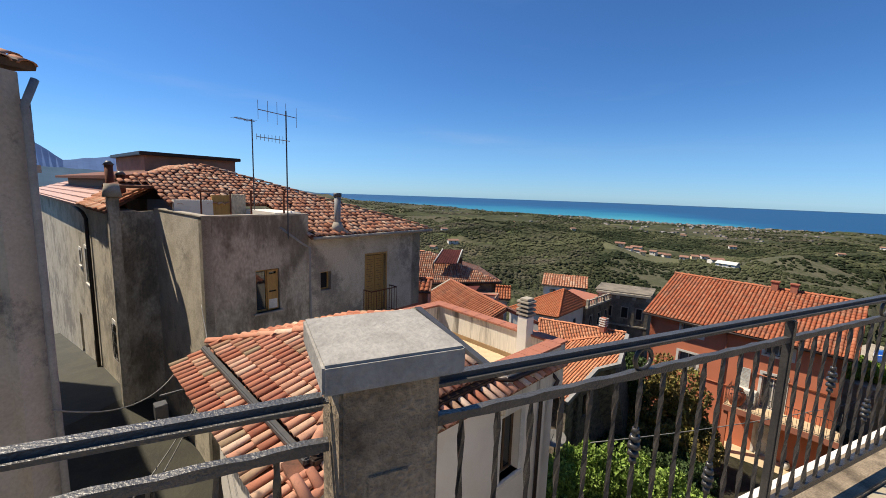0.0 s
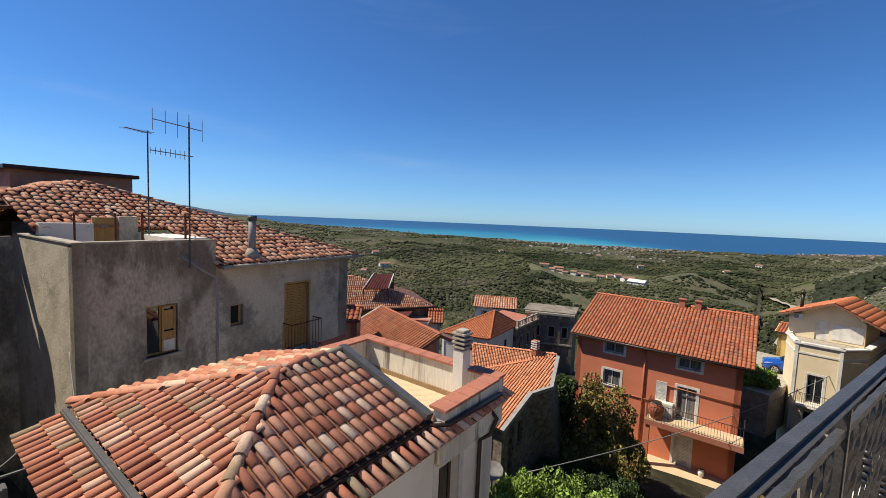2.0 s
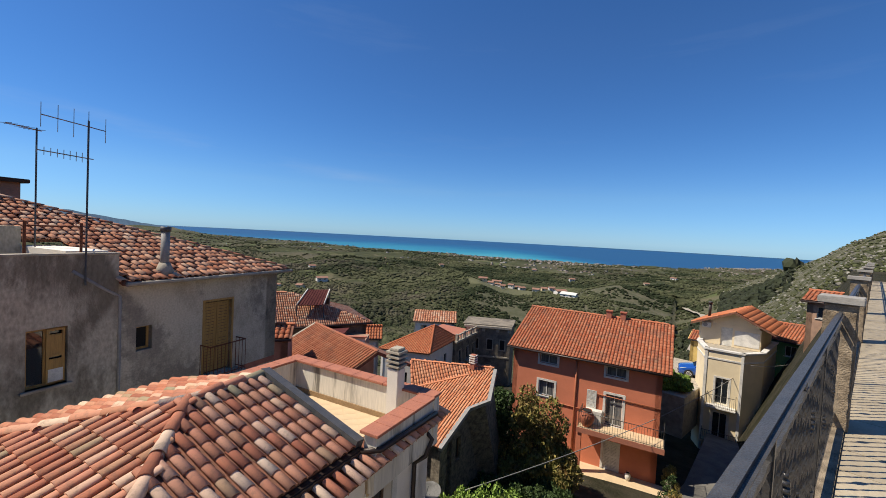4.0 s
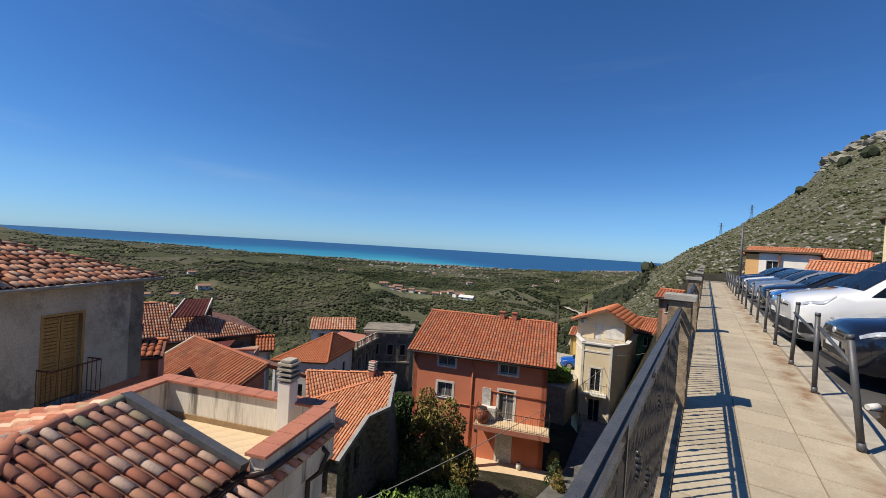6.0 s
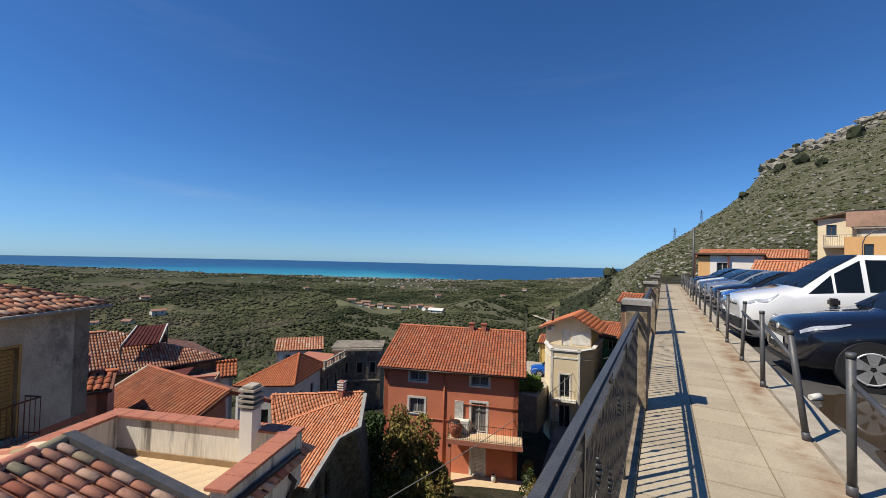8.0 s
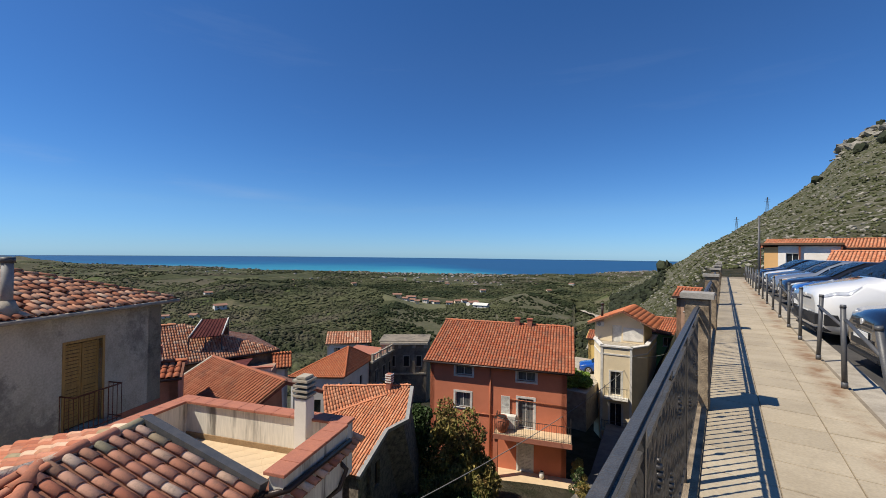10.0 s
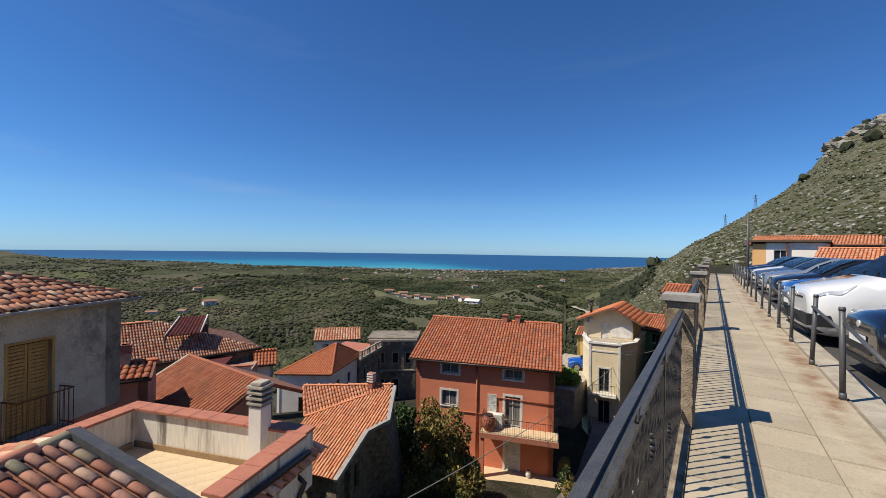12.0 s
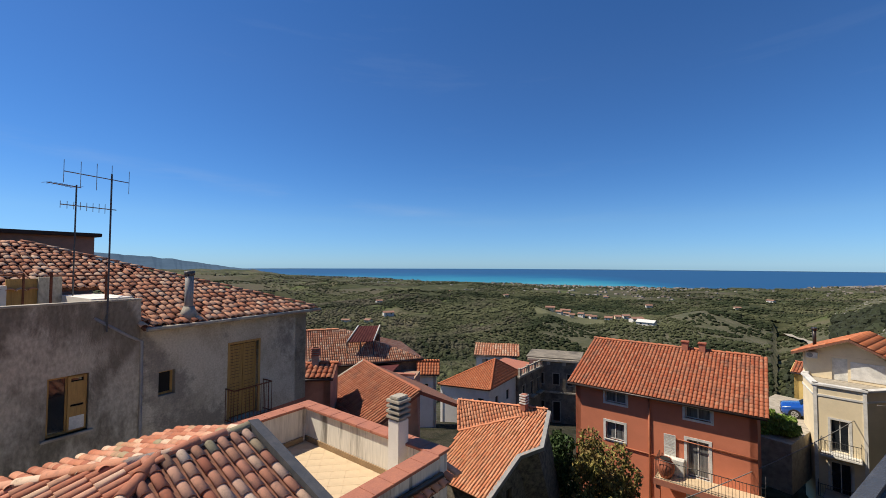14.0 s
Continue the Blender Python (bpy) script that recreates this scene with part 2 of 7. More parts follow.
M_CREAM = mat("cream render", (0.8, 0.665, 0.44), (0.7, 0.58, 0.38), 0.9, scale=0.7, fine=50, bump=0.12, spread=0.06)
M_YELLOW = mat("yellow render", (0.66, 0.47, 0.16), None, 0.9, scale=0.9)
M_GREEN_WALL = mat("green render", (0.13, 0.26, 0.11), None, 0.9, scale=0.9)
M_PEACH = mat("peach render", (0.72, 0.42, 0.17), (0.64, 0.37, 0.15), 0.9, scale=0.6, fine=40)
M_PINK = mat("dusty pink render", (0.44, 0.27, 0.18), (0.3, 0.19, 0.13), 0.9, scale=1.2, fine=40)
M_GREYWALL = mat("old grey wall", (0.26, 0.22, 0.165), (0.14, 0.12, 0.09), 0.92, scale=0.8, fine=18, bump=0.5, third=(0.1, 0.085, 0.065))
M_STONE = mat("rubble stone wall", (0.24, 0.2, 0.15), (0.09, 0.075, 0.058), 0.95, scale=5.0, fine=14, bump=0.9, spread=0.25)
M_WOOD = mat("yellowed wood", (0.46, 0.27, 0.08), (0.34, 0.19, 0.06), 0.6, scale=4, fine=50, bump=0.2, stretch=(6, 6, 0.6))
M_WOODDK = mat("dark wood", (0.13, 0.075, 0.04), (0.08, 0.05, 0.03), 0.7, scale=4, fine=50, stretch=(6, 6, 0.6))
M_SHUTTER = mat("pale shutter paint", (0.7, 0.68, 0.6), None, 0.6, scale=3)
M_TRIM = mat("white trim", (0.72, 0.69, 0.62), None, 0.8, scale=2)
M_GLASS = mat("window glass", (0.02, 0.024, 0.028), None, 0.05, scale=1, bump=0.0, spec=0.8)
M_CURTAIN = mat("curtained window glass", (0.2, 0.2, 0.19), (0.07, 0.072, 0.075), 0.08, scale=2.2, fine=14, bump=0.0, spec=0.7, stretch=(4, 4, 0.4))
M_DARK = mat("dark interior", (0.02, 0.018, 0.016), None, 0.95, scale=2)
M_PIPE = mat("grey pipe", (0.3, 0.29, 0.27), None, 0.6, scale=4)
M_GUTTER = mat("dark brown gutter", (0.05, 0.035, 0.03), None, 0.4, 0.3, scale=4)
M_ORPIPE = mat("orange painted pipe", (0.42, 0.14, 0.065), None, 0.6, scale=4)
M_RUSTY = mat("rusted steel", (0.2, 0.07, 0.035), (0.12, 0.045, 0.025), 0.8, 0.2, scale=12)
M_ALU = mat("aluminium", (0.35, 0.35, 0.36), None, 0.35, 0.9, scale=4, bump=0)
M_REDMETAL = mat("dark red sheet metal", (0.085, 0.022, 0.022), (0.12, 0.035, 0.03), 0.75, scale=3, spec=0.15)
M_PINKSHEET = mat("faded pink roof sheet", (0.5, 0.3, 0.25), (0.42, 0.25, 0.2), 0.7, scale=3)
M_CABLE = mat("cable", (0.25, 0.24, 0.22), None, 0.7, bump=0)
M_TERRA = mat("terracotta pot", (0.4, 0.13, 0.07), None, 0.8, scale=5)
M_DECK = mat("roof bed", (0.24, 0.1, 0.06), (0.14, 0.07, 0.045), 0.95, scale=6, fine=40, bump=0.3)
M_MORTAR = mat("ridge mortar", (0.45, 0.28, 0.2), (0.5, 0.42, 0.35), 0.95, scale=8, fine=40, bump=0.5)
RED = [(0.34, 0.085, 0.038), (0.41, 0.125, 0.058), (0.44, 0.155, 0.078), (0.38, 0.11, 0.05), (0.46, 0.2, 0.11)]
OLD = [(0.42, 0.155, 0.08), (0.55, 0.23, 0.125), (0.62, 0.32, 0.19), (0.56, 0.235, 0.125), (0.68, 0.46, 0.31), (0.46, 0.18, 0.095)]
NEARC = [(0.42, 0.15, 0.085), (0.5, 0.2, 0.12), (0.34, 0.115, 0.068), (0.55, 0.27, 0.175), (0.66, 0.5, 0.37), (0.54, 0.23, 0.14), (0.3, 0.27, 0.17), (0.5, 0.19, 0.11), (0.6, 0.34, 0.23), (0.34, 0.12, 0.07), (0.56, 0.27, 0.17), (0.52, 0.22, 0.14), (0.6, 0.4, 0.27), (0.44, 0.16, 0.09)]
M_TILE_NEAR = tile_mat("mottled barrel tile", NEARC, True, 11.0, 0.42)
M_TILE_OLD = tile_mat("old barrel tile", OLD, True, 3.0, 0.3)
M_TILE_OLD_J = tile_mat("old barrel tile joined", OLD, False, 3.0, 0.3)
M_TILE_RED = tile_mat("red roof tile", RED, False, 1.6, 0.62)
M_TILE_BROWN = tile_mat("brown red pressed tile", [(0.33, 0.115, 0.06), (0.39, 0.14, 0.072), (0.3, 0.1, 0.052), (0.42, 0.17, 0.09)], False, 1.2, 0.4)
M_TILE_PEACH = tile_mat("sun-bleached peach tile", [(0.6, 0.225, 0.105), (0.66, 0.28, 0.145), (0.55, 0.19, 0.09), (0.66, 0.32, 0.18), (0.45, 0.18, 0.09)], False, 2.2, 0.28)
M_SKIRT = mat("brown skirting tile", (0.34, 0.23, 0.12), (0.26, 0.17, 0.09), 0.6, scale=3, fine=30)
M_TILE_NEW = tile_mat("bright orange tile", [(0.5, 0.15, 0.06), (0.56, 0.19, 0.08), (0.47, 0.14, 0.06), (0.58, 0.23, 0.11)], False, 1.5, 0.25)


# ---- mesh helpers ----
def thing(name, at=(0, 0, 0), turn=0, label="", category="", group="", kind=""):
    ob = new(name)
    ob.matrix_world = pose(*at, 0, 0, turn)
    ob.empty_display_size = 0.1
    return tagged(ob, label, category, group, kind)


def part(name, bm, material, parent=None, label=""):
    me = bpy.data.meshes.new(name)
    bm.to_mesh(me)
    bm.free()
    me.materials.append(material)
    ob = new(name, me)
    if parent:
        ob.parent = parent
    return tagged(ob, label)


def share(name, me, parent, m):
    ob = new(name, me)
    ob.parent = parent
    ob.matrix_basis = m
    return ob


def bm_new():
    return bmesh.new()


def add_box(bm, x0, x1, y0, y1, z0, z1, m=None, bevel=0.0):
    co = [(x, y, z) for x in (x0, x1) for y in (y0, y1) for z in (z0, z1)]
    vs = [bm.verts.new(m @ Vector(c) if m else c) for c in co]
    fs = [bm.faces.new([vs[k] for k in q]) for q in ((0, 1, 3, 2), (4, 6, 7, 5), (0, 4, 5, 1), (2, 3, 7, 6), (0, 2, 6, 4), (1, 5, 7, 3))]
    if bevel:
        es = list({e for f in fs for e in f.edges})
        bmesh.ops.bevel(bm, geom=es, offset=bevel, segments=2, affect="EDGES")
    return bm


def boxed(*a, **k):
    return add_box(bm_new(), *a, **k)


def add_rod(bm, a, b, r, n=8, r2=None):
    a, b = Vector(a), Vector(b)
    d = (b - a).normalized()
    p = d.orthogonal().normalized()
    q = d.cross(p)
    r2 = r if r2 is None else r2
    rings = []
    for c, rr in ((a, r), (b, r2)):
        rings.append([bm.verts.new(c + rr * (math.cos(2 * math.pi * k / n) * p + math.sin(2 * math.pi * k / n) * q)) for k in range(n)])
    for k in range(n):
        f = bm.faces.new((rings[0][k], rings[0][(k + 1) % n], rings[1][(k + 1) % n], rings[1][k]))
        f.smooth = n > 6
    bm.faces.new(rings[0][::-1])
    bm.faces.new(rings[1])
    return bm


def rod(*a, **k):
    return add_rod(bm_new(), *a, **k)


def add_path(bm, pts, r, n=6):
    """One continuous tube along a line of points."""
    pts = [Vector(p) for p in pts]
    rings = []
    p = None
    for k, c in enumerate(pts):
        d = (pts[min(k + 1, len(pts) - 1)] - pts[max(k - 1, 0)]).normalized()
        p = d.orthogonal().normalized() if p is None else (p - d * p.dot(d)).normalized()
        q = d.cross(p)
        rings.append([bm.verts.new(c + r * (math.cos(2 * math.pi * j / n) * p + math.sin(2 * math.pi * j / n) * q)) for j in range(n)])
    for a, b in zip(rings, rings[1:]):
        for j in range(n):
            bm.faces.new((a[j], a[(j + 1) % n], b[(j + 1) % n], b[j])).smooth = True
    bm.faces.new(rings[0][::-1])
    bm.faces.new(rings[-1])
    return bm


def add_poly(bm, pts, thick=0.0, m=None):
    """A flat polygon, given thickness downwards along its normal."""
    vs = [bm.verts.new(m @ Vector(p) if m else p) for p in pts]
    f = bm.faces.new(vs)
    if thick:
        f.normal_update()
        nrm = f.normal.copy()
        low = [bm.verts.new(v.co - nrm * thick) for v in vs]
        bm.faces.new(low[::-1])
        for k in range(len(vs)):
            bm.faces.new((vs[k], low[k], low[(k + 1) % len(vs)], vs[(k + 1) % len(vs)]))
    return bm


def wall_bm(a, b, z0, z1, thick, holes=()):
    """A wall from a to b in plan (outer face on the right-hand side), pierced by holes (s0, s1, za, zb)."""
    a, b = Vector((a[0], a[1], 0)), Vector((b[0], b[1], 0))
    d = b - a
    length = d.length
    ang = math.atan2(d.y, d.x)
    m = Matrix.Translation(a) @ Matrix.Rotation(ang, 4, "Z")
    bm = bm_new()
    ss = sorted({0.0, length, *[h[0] for h in holes], *[h[1] for h in holes]})
    for s0, s1 in zip(ss, ss[1:]):
        mid = (s0 + s1) / 2
        cuts = sorted((h[2], h[3]) for h in holes if h[0] < mid < h[1])
        z = z0
        for za, zb in cuts:
            if za > z:
                add_box(bm, s0, s1, 0, thick, z, za, m)
            z = zb
        if z1 > z:
            add_box(bm, s0, s1, 0, thick, z, z1, m)
    bmesh.ops.remove_doubles(bm, verts=bm.verts, dist=0.0005)
    return bm, m


def inside(p, poly):
    hit = False
    for (x0, y0), (x1, y1) in zip(poly, poly[1:] + poly[:1]):
        if (y0 > p[1]) != (y1 > p[1]) and p[0] < (x1 - x0) * (p[1] - y0) / (y1 - y0) + x0:
            hit = not hit
    return hit


def tile_shape(w, l, seg=6, thick=0.014, taper=0.82, rise=0.85):
    """A barrel tile, lying along +y, its lower (wide) end at y = 0: vertices and faces."""
    vs, fs = [], []
    for y, k in ((0, 1.0), (l, taper)):
        for r in (w / 2 * k, (w / 2 - thick) * k):
            for j in range(seg + 1):
                a = math.pi * j / seg
                vs.append((-math.cos(a) * r, y, math.sin(a) * r * rise))
    s = seg + 1
    for j in range(seg):
        fs.append((j, j + 1, 2 * s + j + 1, 2 * s + j))
        fs.append((j, s + j, s + j + 1, j + 1))
    fs.append((0, 2 * s, 3 * s, s))
    fs.append((seg, s + seg, 3 * s + seg, 2 * s + seg))
    for j in range(seg):
        fs.append((s + j, 3 * s + j, 3 * s + j + 1, s + j + 1))
    return vs, fs


def tile_mesh(name, w, l, material, seg=6, rise=0.85):
    vs, fs = tile_shape(w, l, seg, rise=rise)
    me = bpy.data.meshes.new(name)
    me.from_pydata(vs, [], fs)
    me.shade_smooth()
    me.materials.append(material)
    return me


def slope_frame(p, along, up):
    """A frame on a roof slope: x along the eave, y up the slope, z out of it."""
    x = Vector(along).normalized()
    y = Vector(up)
    y = (y - x * y.dot(x)).normalized()
    z = x.cross(y)
    m = Matrix((x, y, z)).transposed().to_4x4()
    m.translation = p
    return m


def lay_tiles(parent, m, poly, w, l, me=None, shape=None, material=None, jitter=0.0, most=10**9, rng=None, name="tile", lift=0.02):
    """Rows of barrel tiles over a polygon of a slope; single objects up to most of them, the rest in one joined mesh."""
    rng = rng or random.Random(3)
    xs, ys = [p[0] for p in poly], [p[1] for p in poly]
    count, vs_all, fs_all = 0, [], []
    y = min(ys) - 0.03
    while y < max(ys):
        x = min(xs) + w / 2
        while x < max(xs):
            if inside((x, y + l * 0.5), poly) or inside((x, y + l * 0.75), poly) and inside((x, y + l * 0.25), poly):
                j = jitter
                t = m @ Matrix.Translation((x + rng.gauss(0, j * 0.12 * w), y + rng.gauss(0, j * 0.08 * l), lift + rng.random() * j * 0.02))
                t = t @ Euler((radians(-2.6 + rng.gauss(0, 1.2 * j)), radians(rng.gauss(0, 2.5 * j)), radians(rng.gauss(0, 2.6 * j)))).to_matrix().to_4x4()
                if me and count < most:
                    share(name, me, parent, t)
                else:
                    base = len(vs_all)
                    vs_all += [tuple(t @ Vector(v)) for v in shape[0]]
                    fs_all += [tuple(base + k for k in f) for f in shape[1]]
                count += 1
            x += w
        y += l
    if vs_all:
        mesh = bpy.data.meshes.new("tile_field")
        mesh.from_pydata(vs_all, [], fs_all)
        mesh.shade_smooth()
        mesh.materials.append(material)
        ob = new("tile_field", mesh)
        ob.parent = parent
        tagged(ob, kind="stuff")


# ---- ground, sea and distance ----
def bearing(x, y):
    return math.degrees(math.atan2(-x, y))


def steps(v, table):
    for (a, p), (b, q) in zip(table, table[1:]):
        if v <= b:
            k = max(0.0, (v - a) / (b - a))
            return p + (q - p) * k
    return table[-1][1]


SLOPE = [(0, -7.5), (6, -8.2), (12, -9.2), (18, -10.5), (24, -11.9), (32, -13.2), (45, -15.8), (60, -20.5), (80, -26), (120, -36), (200, -49), (300, -56), (420, -59), (1200, -59.2), (9000, -59.2)]
CREST = [(-180, 4), (-90, 8), (-60, 12), (-45, 15.5), (-30, 16), (-20, 14.4), (-17.4, 13.7), (-15.3, 13.0), (-13.1, 12.2), (-11.5, 11.4), (-9.9, 10.6), (-9.6, 9.9), (-8.3, 8.6), (-6.4, 6.8), (-2.8, 4.15), (0.25, 2.1), (3.96, -0.4), (9, -3.2), (14, -5.8), (17, -7.3)]
COAST = [(-40, 2600), (4, 2150), (8, 1800), (15, 1370), (27, 1205), (41, 1250), (58, 1430), (70, 1900), (77, 2300), (84, 4800), (180, 9000)]


def land(x, y):
    r, az = math.hypot(x, y), bearing(x, y)
    n1 = noise.noise((x / 90, y / 90, 0.3)) + 0.5 * noise.noise((x / 37, y / 37, 1.3))
    low = steps(r, SLOPE) + max(0.0, min(1.0, (r - 60) / 150)) * (3.5 * n1 + (6 * noise.noise((x / 210, y / 210, 5.0)) if r > 250 else 0) * min(1, 900 / r))
    coast = steps(az, COAST)
    if 110 < r < coast and az > 6:
        fade = min(1.0, (r - 110) / 160) * max(0.0, min(1.0, (coast - 420 - r) / 420)) * min(1.0, (az - 6) / 14)
        fold = 1 - 2.4 * abs(noise.noise((x / 190, y / 190, 2.7)))
        low += fade * (21 * max(0.0, fold) ** 1.3 * max(0.15, 0.65 + 0.8 * noise.noise((x / 300, y / 300, 4.4))) + 2.6 * noise.noise((x / 48, y / 48, 6.1)))
    if r > coast:
        low = -63.0
    else:
        low = max(low, -59.3)
    if az < 17:
        top = 1.48 + 480 * math.tan(radians(steps(az, CREST)))
        k = max(0.0, min(1.0, (r - 52) / 428))
        near = -0.22 if az < 1.0 or x > 0.4 else steps(r, SLOPE)
        if x > 0.4 and r < 60:
            near = -0.22
        elif az < 1.5:
            near = -0.22
        elif az < 12:
            near = -0.22 + (steps(min(r, 60), SLOPE) + 0.22) * min(1, (az - 1.5) / 9)
        h = near + (top - near) * k ** 1.05
        if r > 60:
            rock = noise.noise((x / 26, y / 26, 2.2)) + 0.6 * noise.noise((x / 9, y / 9, 4.0))
            h += 2.6 * rock * min(1.0, (r - 60) / 100) * (1 - max(0, (r - 440) / 40) if r < 480 else 0)
            if 380 < r < 480 and -22 < az < -9.0:
                h += 6 * max(0.0, 1 - abs(r - 455) / 28)
        if r > 480:
            h = top - (r - 480) * 0.14
            h = max(h, low)
        return h
    return low


AZ = [a * 1.0 for a in range(-180, -30)] + [-30 + a * 0.5 for a in range(0, 300)] + [120 + a * 1.0 for a in range(0, 60)]
RAD = [2.5]
while RAD[-1] < 5200:
    RAD.append(RAD[-1] * 1.04 + 0.15)
vs, fs = [(0, 0, -7.5)], []
for r in RAD:
    for a in AZ:
        x, y = -r * math.sin(radians(a)), r * math.cos(radians(a))
        z = land(x, y)
        if x > -0.1 and -12 < y < 52 and x < 60:
            z = -0.22 if x > 0.45 else land(-0.5, y)
        if y < 0 and x > 0.45:
            z = -0.22
        if r > 70 and y < -40:
            z = min(z, -6)
        vs.append((x, y, z))
n = len(AZ)
for i in range(len(RAD) - 1):
    for j in range(n):
        a, b = 1 + i * n + j, 1 + i * n + (j + 1) % n
        fs.append((a, b, b + n, a + n))
me = bpy.data.meshes.new("ground")
me.from_pydata(vs, [], fs)
me.shade_smooth()


def ground_mat():
    m = bpy.data.materials.new("scrub, woods and fields")
    m.use_nodes = True
    t = m.node_tree
    b = t.nodes["Principled BSDF"]
    geo = t.nodes.new("ShaderNodeNewGeometry")

    def nz(scale, detail=6, rough=0.65):
        n = t.nodes.new("ShaderNodeTexNoise")
        n.inputs["Scale"].default_value, n.inputs["Detail"].default_value, n.inputs["Roughness"].default_value = scale, detail, rough
        t.links.new(geo.outputs["Position"], n.inputs["Vector"])
        return n.outputs[0]

    def rng(v, a, c):
        r = t.nodes.new("ShaderNodeMapRange")
        r.inputs[1].default_value, r.inputs[2].default_value = a, c
        t.links.new(v, r.inputs[0])
        return r.outputs[0]

    def mixc(f, a, c):
        x = t.nodes.new("ShaderNodeMix")
        x.data_type = "RGBA"
        t.links.new(f, x.inputs[0])
        for k, v in ((6, a), (7, c)):
            if isinstance(v, tuple):
                x.inputs[k].default_value = (*v, 1)
            else:
                t.links.new(v, x.inputs[k])
        return x.outputs[2]

    def spot(az, r, radius, soft):
        """A patch of open ground round a place of the valley, with a ragged edge."""
        a = radians(az)
        sub = t.nodes.new("ShaderNodeVectorMath")
        sub.operation = "SUBTRACT"
        t.links.new(geo.outputs["Position"], sub.inputs[0])
        sub.inputs[1].default_value = (-r * math.sin(a), r * math.cos(a), -58)
        flat = t.nodes.new("ShaderNodeVectorMath")
        flat.operation = "MULTIPLY"
        t.links.new(sub.outputs[0], flat.inputs[0])
        flat.inputs[1].default_value = (1 / radius, 1 / radius, 0)
        size = t.nodes.new("ShaderNodeVectorMath")
        size.operation = "LENGTH"
        t.links.new(flat.outputs[0], size.inputs[0])
        rag = t.nodes.new("ShaderNodeMath")
        rag.operation, rag.inputs[1].default_value = "MULTIPLY_ADD", soft
        t.links.new(nz(0.03, 6, 0.7), rag.inputs[0])
        t.links.new(size.outputs["Value"], rag.inputs[2])
        return rng(rag.outputs[0], 1.0 + soft * 0.5, 0.85 + soft * 0.5)

    wood = mixc(rng(nz(0.05), 0.35, 0.65), (0.038, 0.045, 0.02), (0.07, 0.072, 0.036))
    wood = mixc(rng(nz(0.004, 5), 0.5, 0.62), wood, (0.095, 0.085, 0.055))
    field = mixc(rng(nz(0.02), 0.4, 0.6), (0.085, 0.105, 0.038), (0.125, 0.112, 0.066))
    plain = mixc(rng(nz(0.015, 7, 0.75), 0.52, 0.6), wood, field)
    meadow = mixc(rng(nz(0.09, 8, 0.75), 0.44, 0.6), (0.085, 0.088, 0.05), (0.13, 0.12, 0.08))
    plain = mixc(spot(19, 330, 130, 0.9), plain, meadow)
    plain = mixc(spot(38, 395, 38, 1.0), plain, (0.125, 0.125, 0.068))
    plain = mixc(spot(55, 560, 42, 0.8), plain, (0.1, 0.13, 0.035))
    grass = mixc(rng(nz(0.12, 7, 0.7), 0.42, 0.6), (0.064, 0.07, 0.03), (0.115, 0.109, 0.066))
    rock = mixc(rng(nz(0.35, 8, 0.75), 0.5, 0.62), grass, (0.2, 0.187, 0.15))
    sep = t.nodes.new("ShaderNodeSeparateXYZ")
    t.links.new(geo.outputs["Position"], sep.inputs[0])
    high = rng(sep.outputs["Z"], -34, -18)
    c = mixc(high, plain, rock)
    dirt = mixc(rng(nz(0.6), 0.4, 0.6), (0.035, 0.036, 0.02), (0.07, 0.062, 0.042))
    ln = t.nodes.new("ShaderNodeVectorMath")
    ln.operation = "LENGTH"
    t.links.new(geo.outputs["Position"], ln.inputs[0])
    c = mixc(rng(ln.outputs["Value"], 62, 90), dirt, c)
    t.links.new(c, b.inputs["Base Color"])
    b.inputs["Roughness"].default_value = 0.95
    b.inputs["Specular IOR Level"].default_value = 0.1
    bp = t.nodes.new("ShaderNodeBump")
    bp.inputs["Strength"].default_value, bp.inputs["Distance"].default_value = 0.8, 1.2
    t.links.new(nz(0.4, 8, 0.75), bp.inputs["Height"])
    t.links.new(bp.outputs[0], b.inputs["Normal"])
    return m


M_GROUND = ground_mat()
me.materials.append(M_GROUND)
tagged(new("ground", me), "steep village slope, wooded valley, coastal plain and rocky hillside", "ground", kind="structure")

# the sea: one flat disc beyond the shore, lighter over the shallows
bm = bm_new()
ring0, ring1 = [], []
for k in range(180):
    a = 2 * math.pi * k / 180
    ring0.append(bm.verts.new((-900 * math.sin(a), 900 * math.cos(a), -60)))
    ring1.append(bm.verts.new((-4950 * math.sin(a), 4950 * math.cos(a), -60)))
for k in range(180):
    bm.faces.new((ring0[k], ring0[(k + 1) % 180], ring1[(k + 1) % 180], ring1[k]))


